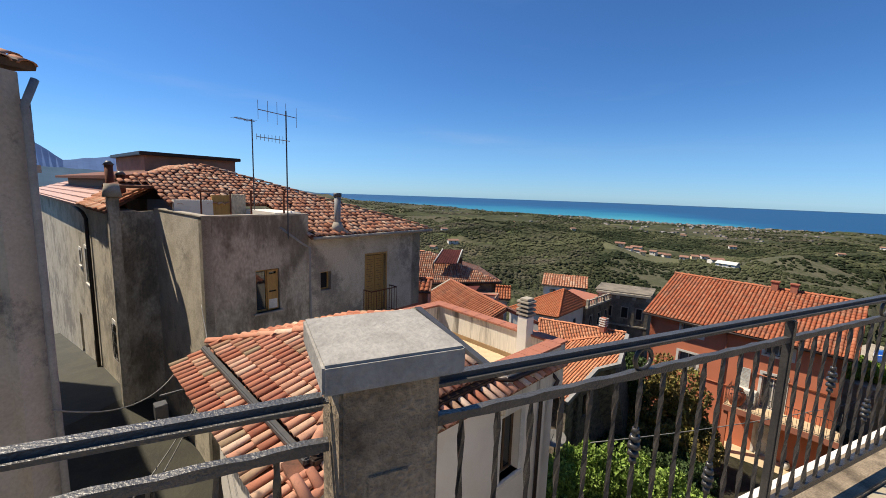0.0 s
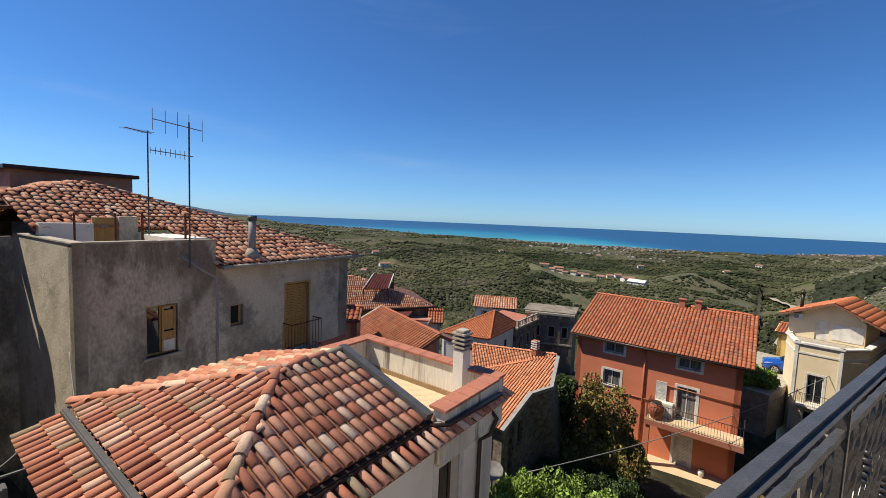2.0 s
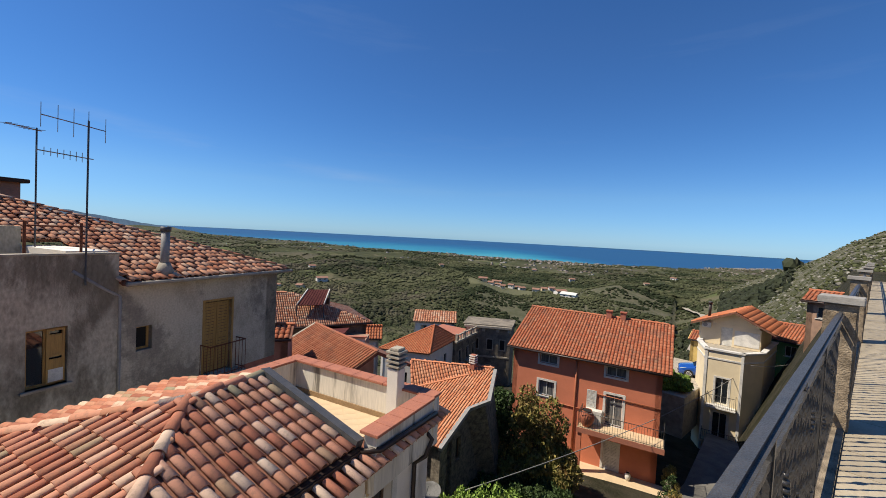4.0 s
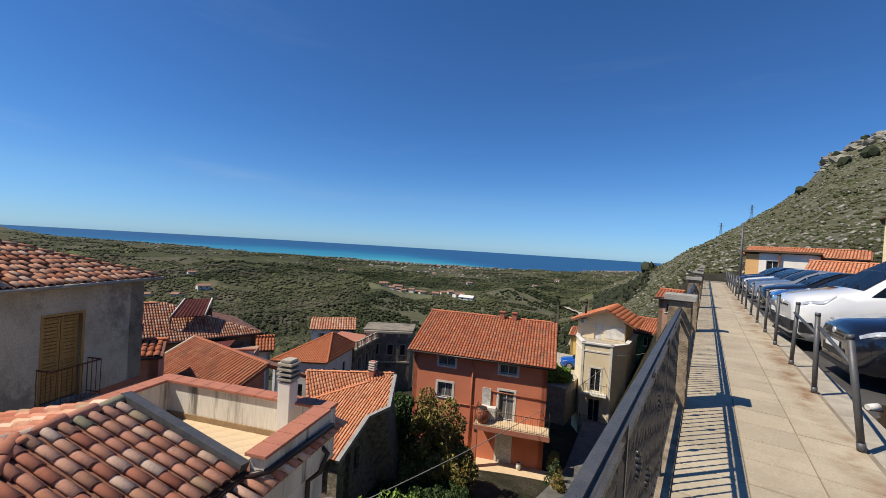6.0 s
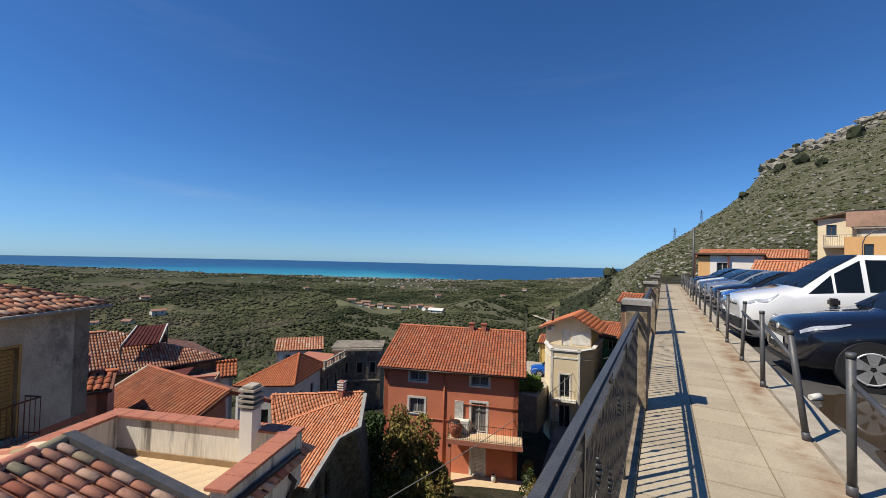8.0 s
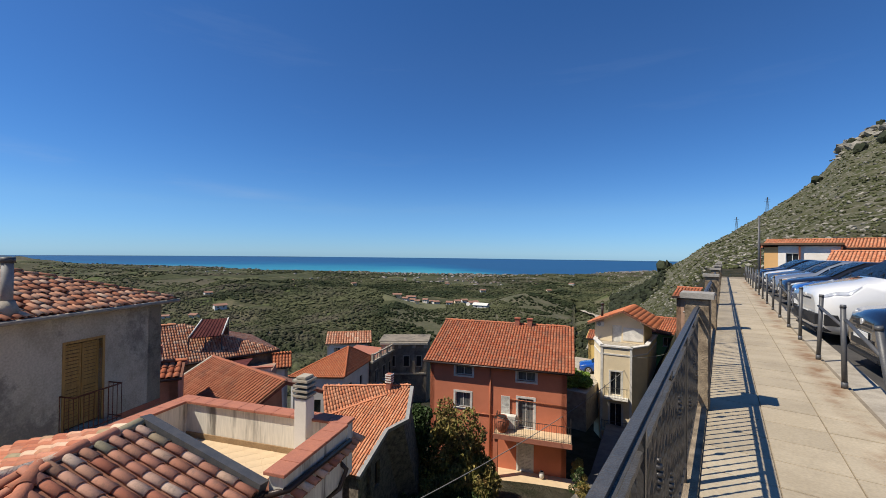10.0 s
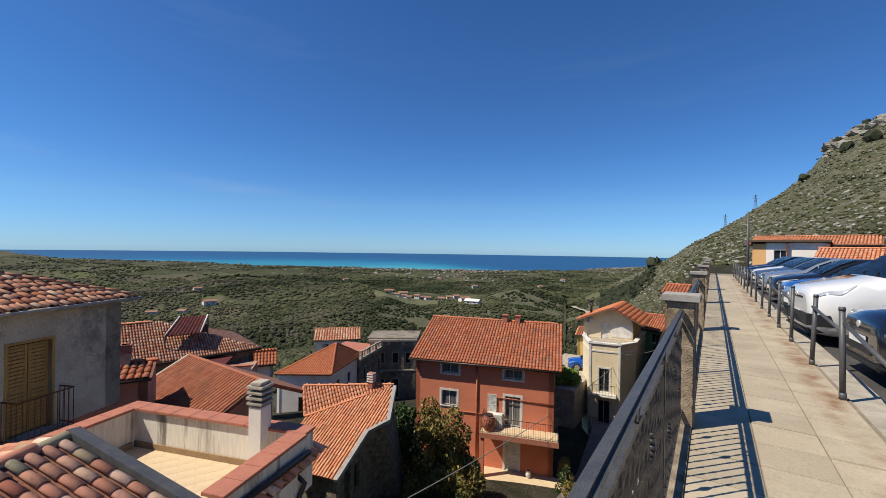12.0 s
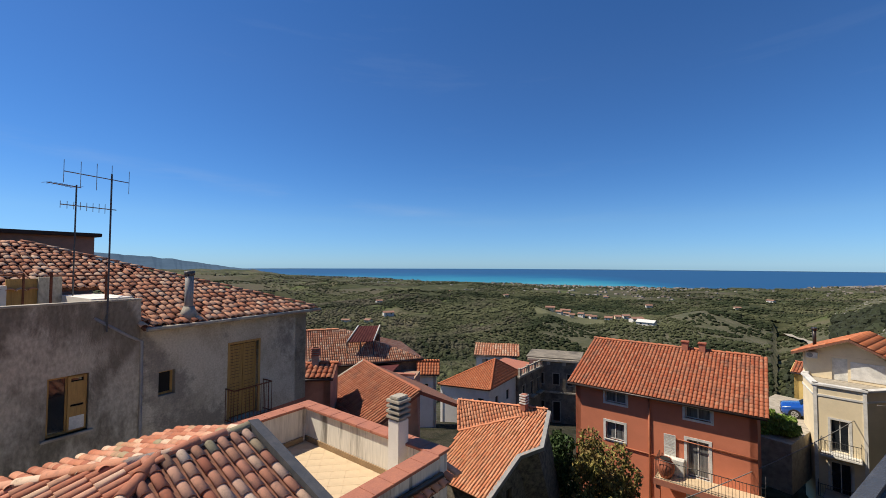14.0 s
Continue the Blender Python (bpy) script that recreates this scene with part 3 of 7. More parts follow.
def sea_mat():
    """Deep blue water that turns turquoise over the shoals along the shore."""
    m = bpy.data.materials.new("sea water")
    m.use_nodes = True
    t = m.node_tree
    b = t.nodes["Principled BSDF"]
    geo = t.nodes.new("ShaderNodeNewGeometry")
    sep = t.nodes.new("ShaderNodeSeparateXYZ")
    t.links.new(geo.outputs["Position"], sep.inputs[0])

    def calc(op, a, c, d=0.0):
        n = t.nodes.new("ShaderNodeMath")
        n.operation = op
        for k, v in enumerate((a, c, d)):
            if isinstance(v, (int, float)):
                n.inputs[k].default_value = v
            else:
                t.links.new(v, n.inputs[k])
        return n.outputs[0]

    ln = t.nodes.new("ShaderNodeVectorMath")
    ln.operation = "LENGTH"
    t.links.new(geo.outputs["Position"], ln.inputs[0])
    nz = t.nodes.new("ShaderNodeTexNoise")
    nz.inputs["Scale"].default_value, nz.inputs["Detail"].default_value = 0.0022, 5
    t.links.new(geo.outputs["Position"], nz.inputs["Vector"])
    side = calc("ARCTAN2", calc("MULTIPLY", sep.outputs["X"], -1.0), sep.outputs["Y"])
    reach = t.nodes.new("ShaderNodeValToRGB")
    el = reach.color_ramp.elements
    el[0].position, el[0].color = 0.1, (0.03, 0.03, 0.03, 1)
    el[1].position, el[1].color = 1.0, (0.75, 0.75, 0.75, 1)
    for p, v in ((0.3, 0.1), (0.42, 0.42), (0.55, 0.62), (0.8, 0.7)):
        el.new(p).color = (v, v, v, 1)
    t.links.new(calc("DIVIDE", side, radians(80)), reach.inputs[0])
    far = calc("MULTIPLY_ADD", nz.outputs[0], 1100.0, ln.outputs["Value"])
    k = calc("DIVIDE", calc("SUBTRACT", far, 1650.0), calc("MULTIPLY_ADD", reach.outputs[0], 2500.0, 60.0))
    ramp = t.nodes.new("ShaderNodeValToRGB")
    e = ramp.color_ramp.elements
    e[0].position, e[0].color = 0.0, (0.06, 0.29, 0.35, 1)
    e[1].position, e[1].color = 1.0, (0.016, 0.08, 0.185, 1)
    e.new(0.25).color = (0.03, 0.215, 0.31, 1)
    e.new(0.55).color = (0.014, 0.11, 0.225, 1)
    t.links.new(k, ramp.inputs[0])
    t.links.new(ramp.outputs[0], b.inputs["Base Color"])
    b.inputs["Roughness"].default_value = 0.55
    b.inputs["Specular IOR Level"].default_value = 0.2
    return m


tagged(part("water", bm, sea_mat()), "calm blue sea with turquoise shallows along the shore", "sea", kind="structure")

# far mountains, with the blue of distance haze painted into the base colour
def ridge(name, r, table, colour, label):
    bm = bm_new()
    tops, feet = [], []
    a = table[0][0]
    while a <= table[-1][0]:
        el = steps(a, table) + 0.12 * noise.noise((a * 0.9, 0, 7)) + 0.06 * noise.noise((a * 3, 0, 9))
        s, c = math.sin(radians(a)), math.cos(radians(a))
        tops.append(bm.verts.new((-r * s, r * c, 1.4 + r * math.tan(radians(el)))))
        feet.append(bm.verts.new((-r * 0.86 * s, r * 0.86 * c, -62)))
        a += 0.5
    for k in range(len(tops) - 1):
        bm.faces.new((feet[k], feet[k + 1], tops[k + 1], tops[k]))
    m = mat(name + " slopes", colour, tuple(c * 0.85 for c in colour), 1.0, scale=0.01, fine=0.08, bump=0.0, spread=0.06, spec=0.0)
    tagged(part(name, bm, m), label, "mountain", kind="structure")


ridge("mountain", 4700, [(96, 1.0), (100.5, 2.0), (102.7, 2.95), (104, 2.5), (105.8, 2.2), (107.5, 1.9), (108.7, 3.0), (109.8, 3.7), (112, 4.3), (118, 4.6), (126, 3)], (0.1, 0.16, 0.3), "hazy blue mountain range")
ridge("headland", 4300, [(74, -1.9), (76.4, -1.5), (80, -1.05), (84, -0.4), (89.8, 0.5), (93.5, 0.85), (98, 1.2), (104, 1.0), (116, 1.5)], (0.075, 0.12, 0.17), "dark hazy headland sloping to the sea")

# ---- terrace walkway ----
walkway = thing("pavement", label="raised walkway paved with beige stone tiles", category="pavement", kind="structure")
part("slab", boxed(-0.33, 1.2, -14, 36.5, -0.3, -0.012), M_JOINT, walkway)
# Unseen face, given a pale colour to bounce sunlight onto the house opposite.
part("retaining_wall", boxed(-0.33, 0.1, -14, 36.5, -12, -0.3), M_WHITE, walkway, "retaining wall, coloured pale to bounce light")
part("kerb", boxed(-0.33, -0.13, -14, 36.5, -0.012, 0.022, bevel=0.006), M_CONCRETE, walkway)
part("outer_ledge", boxed(-0.40, -0.33, -14, 36.5, -0.25, -0.02, bevel=0.01), M_WHITE, walkway, "pale plastered outer ledge")
part("edging", boxed(1.2, 1.52, -14, 36.5, -0.3, -0.03, bevel=0.01), M_KERB, walkway, "concrete edging strip")
TW = 0.43
tb = boxed(-TW / 2 + 0.004, TW / 2 - 0.004, -TW / 2 + 0.004, TW / 2 - 0.004, -0.012, 0, bevel=0.003)
tile_me = bpy.data.meshes.new("paving_tile")
tb.to_mesh(tile_me)
tb.free()
tile_me.materials.append(M_TILE)
rng = random.Random(11)
for j in range(-16, 84):
    for i in range(3):
        x, y = -0.13 + TW * (i + 0.5), TW * (j + 0.5)
        if -6.5 < y < 36 and j < 78:
            o = share("tile", tile_me, walkway, pose(x, y, rng.uniform(-0.0015, 0.0015), rng.gauss(0, 0.12), rng.gauss(0, 0.12), 0))
# ---- railing bays and pillars ----
BAY = 5.13


def railing_bay():
    bay = thing("railing", (-0.21, -0.32, 0), label="dark wrought-iron railing with twisted balusters and ring ornaments", category="railing", group="railings along the walkway")
    y0, y1 = 0.11, BAY - 0.11
    bm = bm_new()
    add_box(bm, -0.025, 0.025, y0, y1, 0.97, 1.0, bevel=0.013)
    part("handrail", bm, M_RAIL, bay)
    bm = bm_new()
    prev = None
    for k in range(99):
        y = y0 + (y1 - y0) * k / 98
        sx, sz = 0.010 + 0.0015 * math.sin(k * 2.4), 0.0115 + 0.002 * math.sin(k * 1.9)
        ring = [bm.verts.new((sx * p, y, 0.885 + sz * q)) for p, q in ((-1, -1), (1, -1), (1, 1), (-1, 1))]
        if prev:
            for q in range(4):
                bm.faces.new((prev[q], prev[(q + 1) % 4], ring[(q + 1) % 4], ring[q]))
        prev = ring
    part("middle_rail", bm, M_RAIL, bay)
    part("bottom_rail", boxed(-0.014, 0.014, y0, y1, 0.12, 0.15), M_IRON, bay)
    # twisted square baluster
    def twist(z0, z1, r=0.0085, turns=3.0):
        bm = bm_new()
        prev = None
        for k in range(15):
            z = z0 + (z1 - z0) * k / 14
            a = turns * math.pi * k / 14
            rr = r * (1 + 0.22 * math.sin(k * 2.1))
            ring = [bm.verts.new((rr * math.cos(a + q * math.pi / 2), rr * math.sin(a + q * math.pi / 2), z)) for q in range(4)]
            if prev:
                for q in range(4):
                    bm.faces.new((prev[q], prev[(q + 1) % 4], ring[(q + 1) % 4], ring[q]))
            prev = ring
        return bm
    plain = part("baluster", twist(0.13, 0.875), M_IRON, bay)
    plain_me = plain.data
    fancy = {}
    for key, zc in (("a", 0.64), ("b", 0.4)):
        bm = twist(0.13, 0.875)
        for k in range(5):
            z = zc + (k - 2) * 0.026
            r = (0.013, 0.019, 0.022, 0.019, 0.013)[k]
            add_rod(bm, (0, 0, z - 0.01), (0, 0, z + 0.006), r, 8, r * 0.8)
        o = part("baluster", bm, M_IRON, bay, "baluster with a ribbed collar")
        fancy[key] = o
    step = BAY / 3 / 16
    used = set()
    n = 0
    for panel in range(3):
        for k in range(1, 16):
            y = panel * BAY / 3 + k * step
            if y < 0.16 or y > BAY - 0.16:
                continue
            if k % 4 == 0:
                key = "ab"[(n := n + 1) % 2]
                src, tag = fancy[key], key
            else:
                src, tag = plain, "p"
            if tag not in used:
                used.add(tag)
                src.matrix_basis = pose(0, y, 0, 0, 0, 17)
            else:
                o = share("baluster", src.data, bay, pose(0, y, 0, 0, 0, 17 + 23 * k))
        if panel:
            part("post", boxed(-0.016, 0.016, panel * BAY / 3 - 0.014, panel * BAY / 3 + 0.014, 0.0, 0.965, bevel=0.004), M_IRON, bay)
        bm = bm_new()
        c, rr = panel * BAY / 3 + BAY / 6, 0.036
        pts = [(0, c + rr * math.cos(a), 0.93 + rr * 0.98 * math.sin(a)) for a in [2 * math.pi * q / 18 for q in range(19)]]
        add_path(bm, pts, 0.0075, 6)
        part("ring", bm, M_IRON, bay, "iron ring ornament")
    return bay


bay = railing_bay()
for k in (-1, 1, 2, 3, 4, 5, 6):
    copy_thing(bay, pose(-0.21, -0.32 + BAY * k, 0))


def pillar():
    p = thing("pillar", (-0.215, -0.32, 0), label="weathered concrete railing pillar with a flat grey stone cap", category="pillar", group="pillars of the railing")
    bm = boxed(-0.105, 0.105, -0.105, 0.105, 0, 1.06, bevel=0.008)
    part("shaft", bm, M_CONCRETE, p)
    part("inset_patch", boxed(0.1055, 0.109, -0.05, 0.035, 0.5, 0.86, bevel=0.002), M_CONCRETE, p, "raised mortar patch")
    part("cap", boxed(-0.145, 0.142, -0.142, 0.142, 1.062, 1.12, bevel=0.005), M_CAP, p, "flat grey stone cap")
    return p


pl = pillar()
for k in (-1, 1, 2, 3, 4, 5, 6, 7):
    copy_thing(pl, pose(-0.215, -0.32 + BAY * k, 0, 0, 0, (0.6, -0.8, 1.1)[k % 3]))

# ---- bollard fence along the car park ----
def bollard():
    b = thing("bollard", (1.13, 0, 0), label="grey painted steel post with a side bar", category="post", group="posts along the car park")
    bm = rod((0, 0, -0.02), (0, 0, 0.91), 0.026, 14)
    part("post", bm, M_GREY_METAL, b)
    bm = rod((0, 0, 0.91), (0, 0, 0.945), 0.03, 14, 0.027)
    part("post_cap", bm, M_GREY_METAL, b)
    part("base_collar", rod((0, 0, 0), (0, 0, 0.07), 0.031, 14), M_GREY_METAL, b)
    return b


BOLL = [(2.75, 3, 0), (3.71, 2, -1), (4.68, -1, -7), (6.44, 0.5, -1), (8.0, 0.5, 2), (9.71, -1, 1), (11.25, 2, 0), (12.9, -2, 1), (14.6, 1, 1), (16.4, 0, -1), (18.2, 1, 0), (20, -1, 0), (22, 1, 1), (24, 0, 0), (26, 0, 0), (28, 1, 0), (30, 0, 0), (32, 0, 0)]
b0 = bollard()
b0.matrix_basis = pose(1.13, BOLL[0][0], 0, *BOLL[0][1:], 0)
for y, rx, ry in BOLL[1:]:
    copy_thing(b0, pose(1.13, y, 0, rx, ry, 0))
for (ya, *_), (yb, *_) in zip(BOLL, BOLL[1:]):
    if ya in (2.75, 4.68, 6.44, 9.71, 11.25, 14.6, 18.2, 22, 26):
        g = thing("barrier_bar", (1.13, ya, 0), label="grey steel bar between two posts", category="barrier", group="bars between the posts")
        za, zb = (0.62, 0.74) if ya < 3 else (0.68, 0.78)
        part("bar", rod((-0.085 if ya == 4.68 else 0.0, 0.02, za), (0.0, yb - ya - 0.02, zb), 0.018, 10), M_GREY_METAL, g)

# ---- car park ----
lot = thing("road", label="dark asphalt car park with damp patches", category="road", kind="structure")
part("asphalt", boxed(1.52, 26, -14, 48, -0.35, -0.12), M_ASPHALT, lot)
bm = bm_new()
for cx, cy, rx, ry in ((2.05, 6.0, 0.45, 1.1), (1.78, 4.6, 0.16, 0.5)):
    ring = [bm.verts.new((cx + rx * math.cos(a) * (1 + 0.25 * noise.noise((math.cos(a) * 1.3, math.sin(a) * 1.3, cx))), cy + ry * math.sin(a) * (1 + 0.3 * noise.noise((math.cos(a) * 1.7, math.sin(a) * 1.7, cy))), -0.116)) for a in [2 * math.pi * k / 40 for k in range(40)]]
    bm.faces.new(ring)
part("puddle", bm, M_WATER, lot, "shallow muddy puddle")


# ---- openings ----
def window(house, m, s0, s1, za, zb, frame=M_TRIM, glass=M_GLASS, sill=M_TRIM, surround=None, bars=1, depth=0.12, name="window", label=""):
    """A framed window set back in an opening of a wall whose frame is m (x along, y inwards)."""
    bm = bm_new()
    f = 0.05
    for a, b, c, d in ((s0, s0 + f, za, zb), (s1 - f, s1, za, zb), (s0 + f, s1 - f, za, za + f), (s0 + f, s1 - f, zb - f, zb)):
        add_box(bm, a, b, depth, depth + 0.05, c, d, m)
    for k in range(bars):
        x = s0 + (s1 - s0) * (k + 1) / (bars + 1)
        add_box(bm, x - 0.025, x + 0.025, depth - 0.005, depth + 0.05, za + f, zb - f, m)
    w = part(name, bm, frame, house, label)
    edges = [s0 + f] + [s0 + (s1 - s0) * (k + 1) / (bars + 1) for k in range(bars)] + [s1 - f]
    for a, b in zip(edges, edges[1:]):
        part("pane", boxed(a, b, depth + 0.02, depth + 0.03, za + f, zb - f, m), glass, w)
    if sill:
        part("sill", boxed(s0 - 0.08, s1 + 0.08, -0.06, depth, za - 0.05, za, m, bevel=0.008), sill, w)
    if surround:
        bm = bm_new()
        e = 0.13
        for a, b, c, d in ((s0 - e, s0, za - e, zb + e), (s1, s1 + e, za - e, zb + e), (s0, s1, zb, zb + e), (s0, s1, za - e, za - 0.051 if sill else za)):
            if d - c > 0.005:
                add_box(bm, a, b, -0.02, 0.01, c, d, m)
        part("surround", bm, surround, w)
    return w


def louvre(parent, m, s0, s1, za, zb, y0, material, name="shutter", slats=14):
    bm = bm_new()
    f = 0.045
    for a, b, c, d in ((s0, s0 + f, za, zb), (s1 - f, s1, za, zb), (s0 + f, s1 - f, za, za + f), (s0 + f, s1 - f, zb - f, zb), (s0 + f, s1 - f, (za + zb) / 2 - f / 2, (za + zb) / 2 + f / 2)):
        add_box(bm, a, b, y0, y0 + 0.035, c, d, m)
    sh = part(name, bm, material, parent)
    step = (zb - za - 2 * f) / slats
    for k in range(slats):
        z = za + f + step * k
        part("slat", boxed(s0 + f, s1 - f, y0 + 0.008, y0 + 0.026, z + 0.004, z + step * 0.86, m), material, sh)
    return sh


def balcony_rail(parent, pts, z0, z1, gap=0.12, r=0.009, material=M_IRON):
    bal = part("balcony_rail", add_path(bm_new(), [(x, y, z1) for x, y in pts], 0.018, 6), material, parent)
    part("lower_rail", add_path(bm_new(), [(x, y, z0 + 0.06) for x, y in pts], 0.014, 6), material, bal)
    me = None
    for (xa, ya), (xb, yb) in zip(pts, pts[1:]):
        length = math.hypot(xb - xa, yb - ya)
        n = max(2, int(length / gap))
        for k in range(n + 1):
            x, y = xa + (xb - xa) * k / n, ya + (yb - ya) * k / n
            if me is None:
                first = part("bar", rod((0, 0, z0), (0, 0, z1), r, 5), material, bal)
                first.matrix_basis = pose(x, y, 0)
                me = first.data
            else:
                share("bar", me, bal, pose(x, y, 0))
    return bal


def ridge_tiles(parent, a, b, me, step=0.36, lift=0.03, rng=random.Random(5)):
    a, b = Vector(a), Vector(b)
    d = (b - a).normalized()
    side = d.cross((0, 0, 1)).normalized()
    m = Matrix((side, d, side.cross(d))).transposed().to_4x4()
    n = int((b - a).length / step)
    for k in range(n):
        t = m.copy()
        t.translation = a + d * step * k + Vector((0, 0, lift + rng.uniform(-0.008, 0.008)))
        share("ridge_tile", me, parent, t @ pose(0, 0, 0, -2.5 + rng.gauss(0, 0.8), 0, rng.gauss(0, 1.5)))


TM_NEAR = tile_mesh("barrel_tile", 0.142, 0.36, M_TILE_NEAR, 8, 0.8)
TM_RIDGE = tile_mesh("ridge_barrel_tile", 0.18, 0.42, M_TILE_NEAR, 8)
TM_OLD = tile_mesh("old_barrel_tile", 0.17, 0.34, M_TILE_OLD, 6, 0.65)
SH_OLD = tile_shape(0.17, 0.34, 5, rise=0.65)

# ---- pale house with the barrel-tiled hip roof and roof terrace ----
hn = thing("house", (-6.46, 1.26, 0), 18.67, "pale rendered house with mottled barrel-tile hip roof and roof terrace", "house")
EZ, AZP = -1.63, -1.02
bm, mw = wall_bm((1.75, -1.75), (1.75, 1.3), -2.1, EZ - 0.02, 0.2)
part("wall", bm, M_WHITE, hn)
bm, mw = wall_bm((2.1, -1.95), (2.1, 3.2), -9.2, -1.88, 0.3, [(3.42, 4.0, -3.75, -2.5), (0.8, 1.4, -6.4, -5.0), (3.42, 4.0, -6.6, -5.2)])
part("wall", bm, M_WHITE, hn)
for a, b in (((3.42, -3.75), (4.0, -2.5)), ((0.8, -6.4), (1.4, -5.0)), ((3.42, -6.6), (4.0, -5.2))):
    window(hn, mw, a[0], b[0], a[1], b[1], M_WOODDK, M_GLASS, M_TRIM, M_TRIM, 1, 0.15)
part("wall", wall_bm((-2.1, -1.95), (2.1, -1.95), -9.2, -1.88, 0.3)[0], M_WHITE, hn)
part("wall", wall_bm((-2.1, -1.75), (1.75, -1.75), -2.1, EZ - 0.02, 0.2)[0], M_WHITE, hn)
part("wall", wall_bm((2.1, 3.2), (-1.45, 3.2), -9.2, -2.37, 0.3)[0], M_WHITE, hn)
part("wall", wall_bm((-1.45, 3.2), (-2.1, -1.75), -9.2, EZ - 0.05, 0.25)[0], M_WHITE, hn)
# roof bed
E0, WB = 2.0, -2.42
apex, rend = (0, 0, AZP), (0, 1.22, AZP)
c1, c2, c3, c4 = (E0, -E0, EZ), (WB, -E0, EZ), (E0, 1.22, EZ), (WB, 1.22, EZ)
for pts in ((c1, c3, rend, apex), (c2, c1, apex), (c4, c2, apex, rend)):
    part("roof_bed", add_poly(bm_new(), pts, 0.06), M_DECK, hn)
L1 = math.hypot(E0, AZP - EZ)
rng = random.Random(21)
lay_tiles(hn, slope_frame(Vector((E0, -E0, EZ)), (0, 1, 0), (-E0, 0, AZP - EZ)), [(0.05, 0), (3.2, 0), (3.2, L1), (2.0, L1)], 0.175, 0.3, TM_NEAR, jitter=0.25, rng=rng)
lay_tiles(hn, slope_frame(Vector((WB, -E0, EZ)), (1, 0, 0), (0, E0, AZP - EZ)), [(0, 0), (4.4, 0), (2.42, L1)], 0.175, 0.3, TM_NEAR, jitter=0.25, rng=rng)
L2 = math.hypot(WB, AZP - EZ)
lay_tiles(hn, slope_frame(Vector((WB, 1.22, EZ)), (0, -1, 0), (-WB, 0, AZP - EZ)), [(0, 0), (3.2, 0), (1.22, L2), (0, L2)], 0.175, 0.3, TM_NEAR, jitter=0.25, rng=rng)
ridge_tiles(hn, c1, apex, TM_RIDGE)
ridge_tiles(hn, c2, apex, TM_RIDGE)
ridge_tiles(hn, rend, apex, TM_RIDGE)
bm = bm_new()
for a, b in ((c1, apex), (c2, apex), (apex, rend)):
    add_rod(bm, Vector(a) + Vector((0, 0, 0.0)), Vector(b) + Vector((0, 0, 0.0)), 0.075, 8)
part("ridge_mortar", bm, M_MORTAR, hn, "rough mortar bedding of the ridge")
# eaves course of tiles over the lower wall
lay_tiles(hn, slope_frame(Vector((2.4, -2.35, -1.86)), (0, 1, 0), (-0.8, 0, 0.26)), [(0, 0), (5.75, 0), (5.75, 0.5), (0, 0.5)], 0.175, 0.36, TM_NEAR, jitter=0.3, rng=rng)
lay_tiles(hn, slope_frame(Vector((-2.6, -2.6, -1.98)), (1, 0, 0), (0, 0.8, 0.22)), [(0, 0), (5.1, 0), (5.1, 0.72), (0, 0.72)], 0.175, 0.33, TM_NEAR, jitter=0.3, rng=rng)
part("eaves_bed", add_poly(bm_new(), [(2.34, -2.3, -1.9), (2.34, 3.25, -1.9), (1.8, 3.25, -1.73), (1.8, -2.3, -1.73)], 0.05), M_DECK, hn)
part("eaves_bed", add_poly(bm_new(), [(-2.55, -2.55, -2.0), (2.34, -2.55, -2.0), (2.34, -1.75, -1.77), (-2.55, -1.75, -1.77)], 0.05), M_DECK, hn)
bm = bm_new()
add_box(bm, E0 - 0.02, E0 + 0.1, -E0 - 0.05, 1.3, EZ - 0.13, EZ - 0.03, bevel=0.02)
part("gutter", bm, M_GUTTER, hn, "dark brown gutter")
part("gutter", boxed(WB, E0, -E0 - 0.12, -E0 - 0.02, EZ - 0.13, EZ - 0.04, bevel=0.02), M_GREY_METAL, hn, "grey metal gutter")
bm = bm_new()
add_path(bm, [(2.08, 1.25, -1.7), (2.3, 1.42, -1.68), (2.34, 3.0, -1.72)], 0.045, 10)
part("drainpipe", bm, M_GUTTER, hn)
bm = bm_new()
add_path(bm, [(2.2, 2.85, -2.0), (2.34, 2.9, -2.15), (2.3, 2.75, -2.4), (2.17, 2.62, -2.5), (2.17, 2.6, -9.1)], 0.04, 10)
part("drainpipe", bm, M_GUTTER, hn)
# verge flashing
part("verge_strip", add_poly(bm_new(), [(E0 + 0.05, 1.2, EZ + 0.09), (E0 + 0.05, 1.36, EZ + 0.07), (-0.02, 1.36, AZP + 0.09), (-0.02, 1.2, AZP + 0.11)], 0.3), M_GREY_METAL, hn, "grey sheet-metal verge")
# terrace
part("terrace_floor", boxed(-1.2, 2.15, 1.36, 3.1, -2.4, -2.123), M_FLOORT, hn)
tb = boxed(-0.118, 0.118, -0.118, 0.118, -0.012, 0.0)
ft = bpy.data.meshes.new("floor_tile")
tb.to_mesh(ft)
tb.free()
ft.materials.append(M_FLOORT)
for i in range(-22, 22):
    for j in range(-22, 22):
        x, y = 0.45 + (i - j) * 0.1697, 2.2 + (i + j) * 0.1697
        if -1.02 < x < 1.9 and 1.5 < y < 2.92:
            share("floor_tile", ft, hn, pose(x, y, -2.12, 0, 0, 45))
bm = bm_new()
add_box(bm, -1.18, 2.04, 2.995, 3.03, -2.12, -2.02)
add_box(bm, -1.18, -1.14, 1.4, 2.93, -2.12, -2.02)
part("skirting", bm, M_SKIRT, hn)
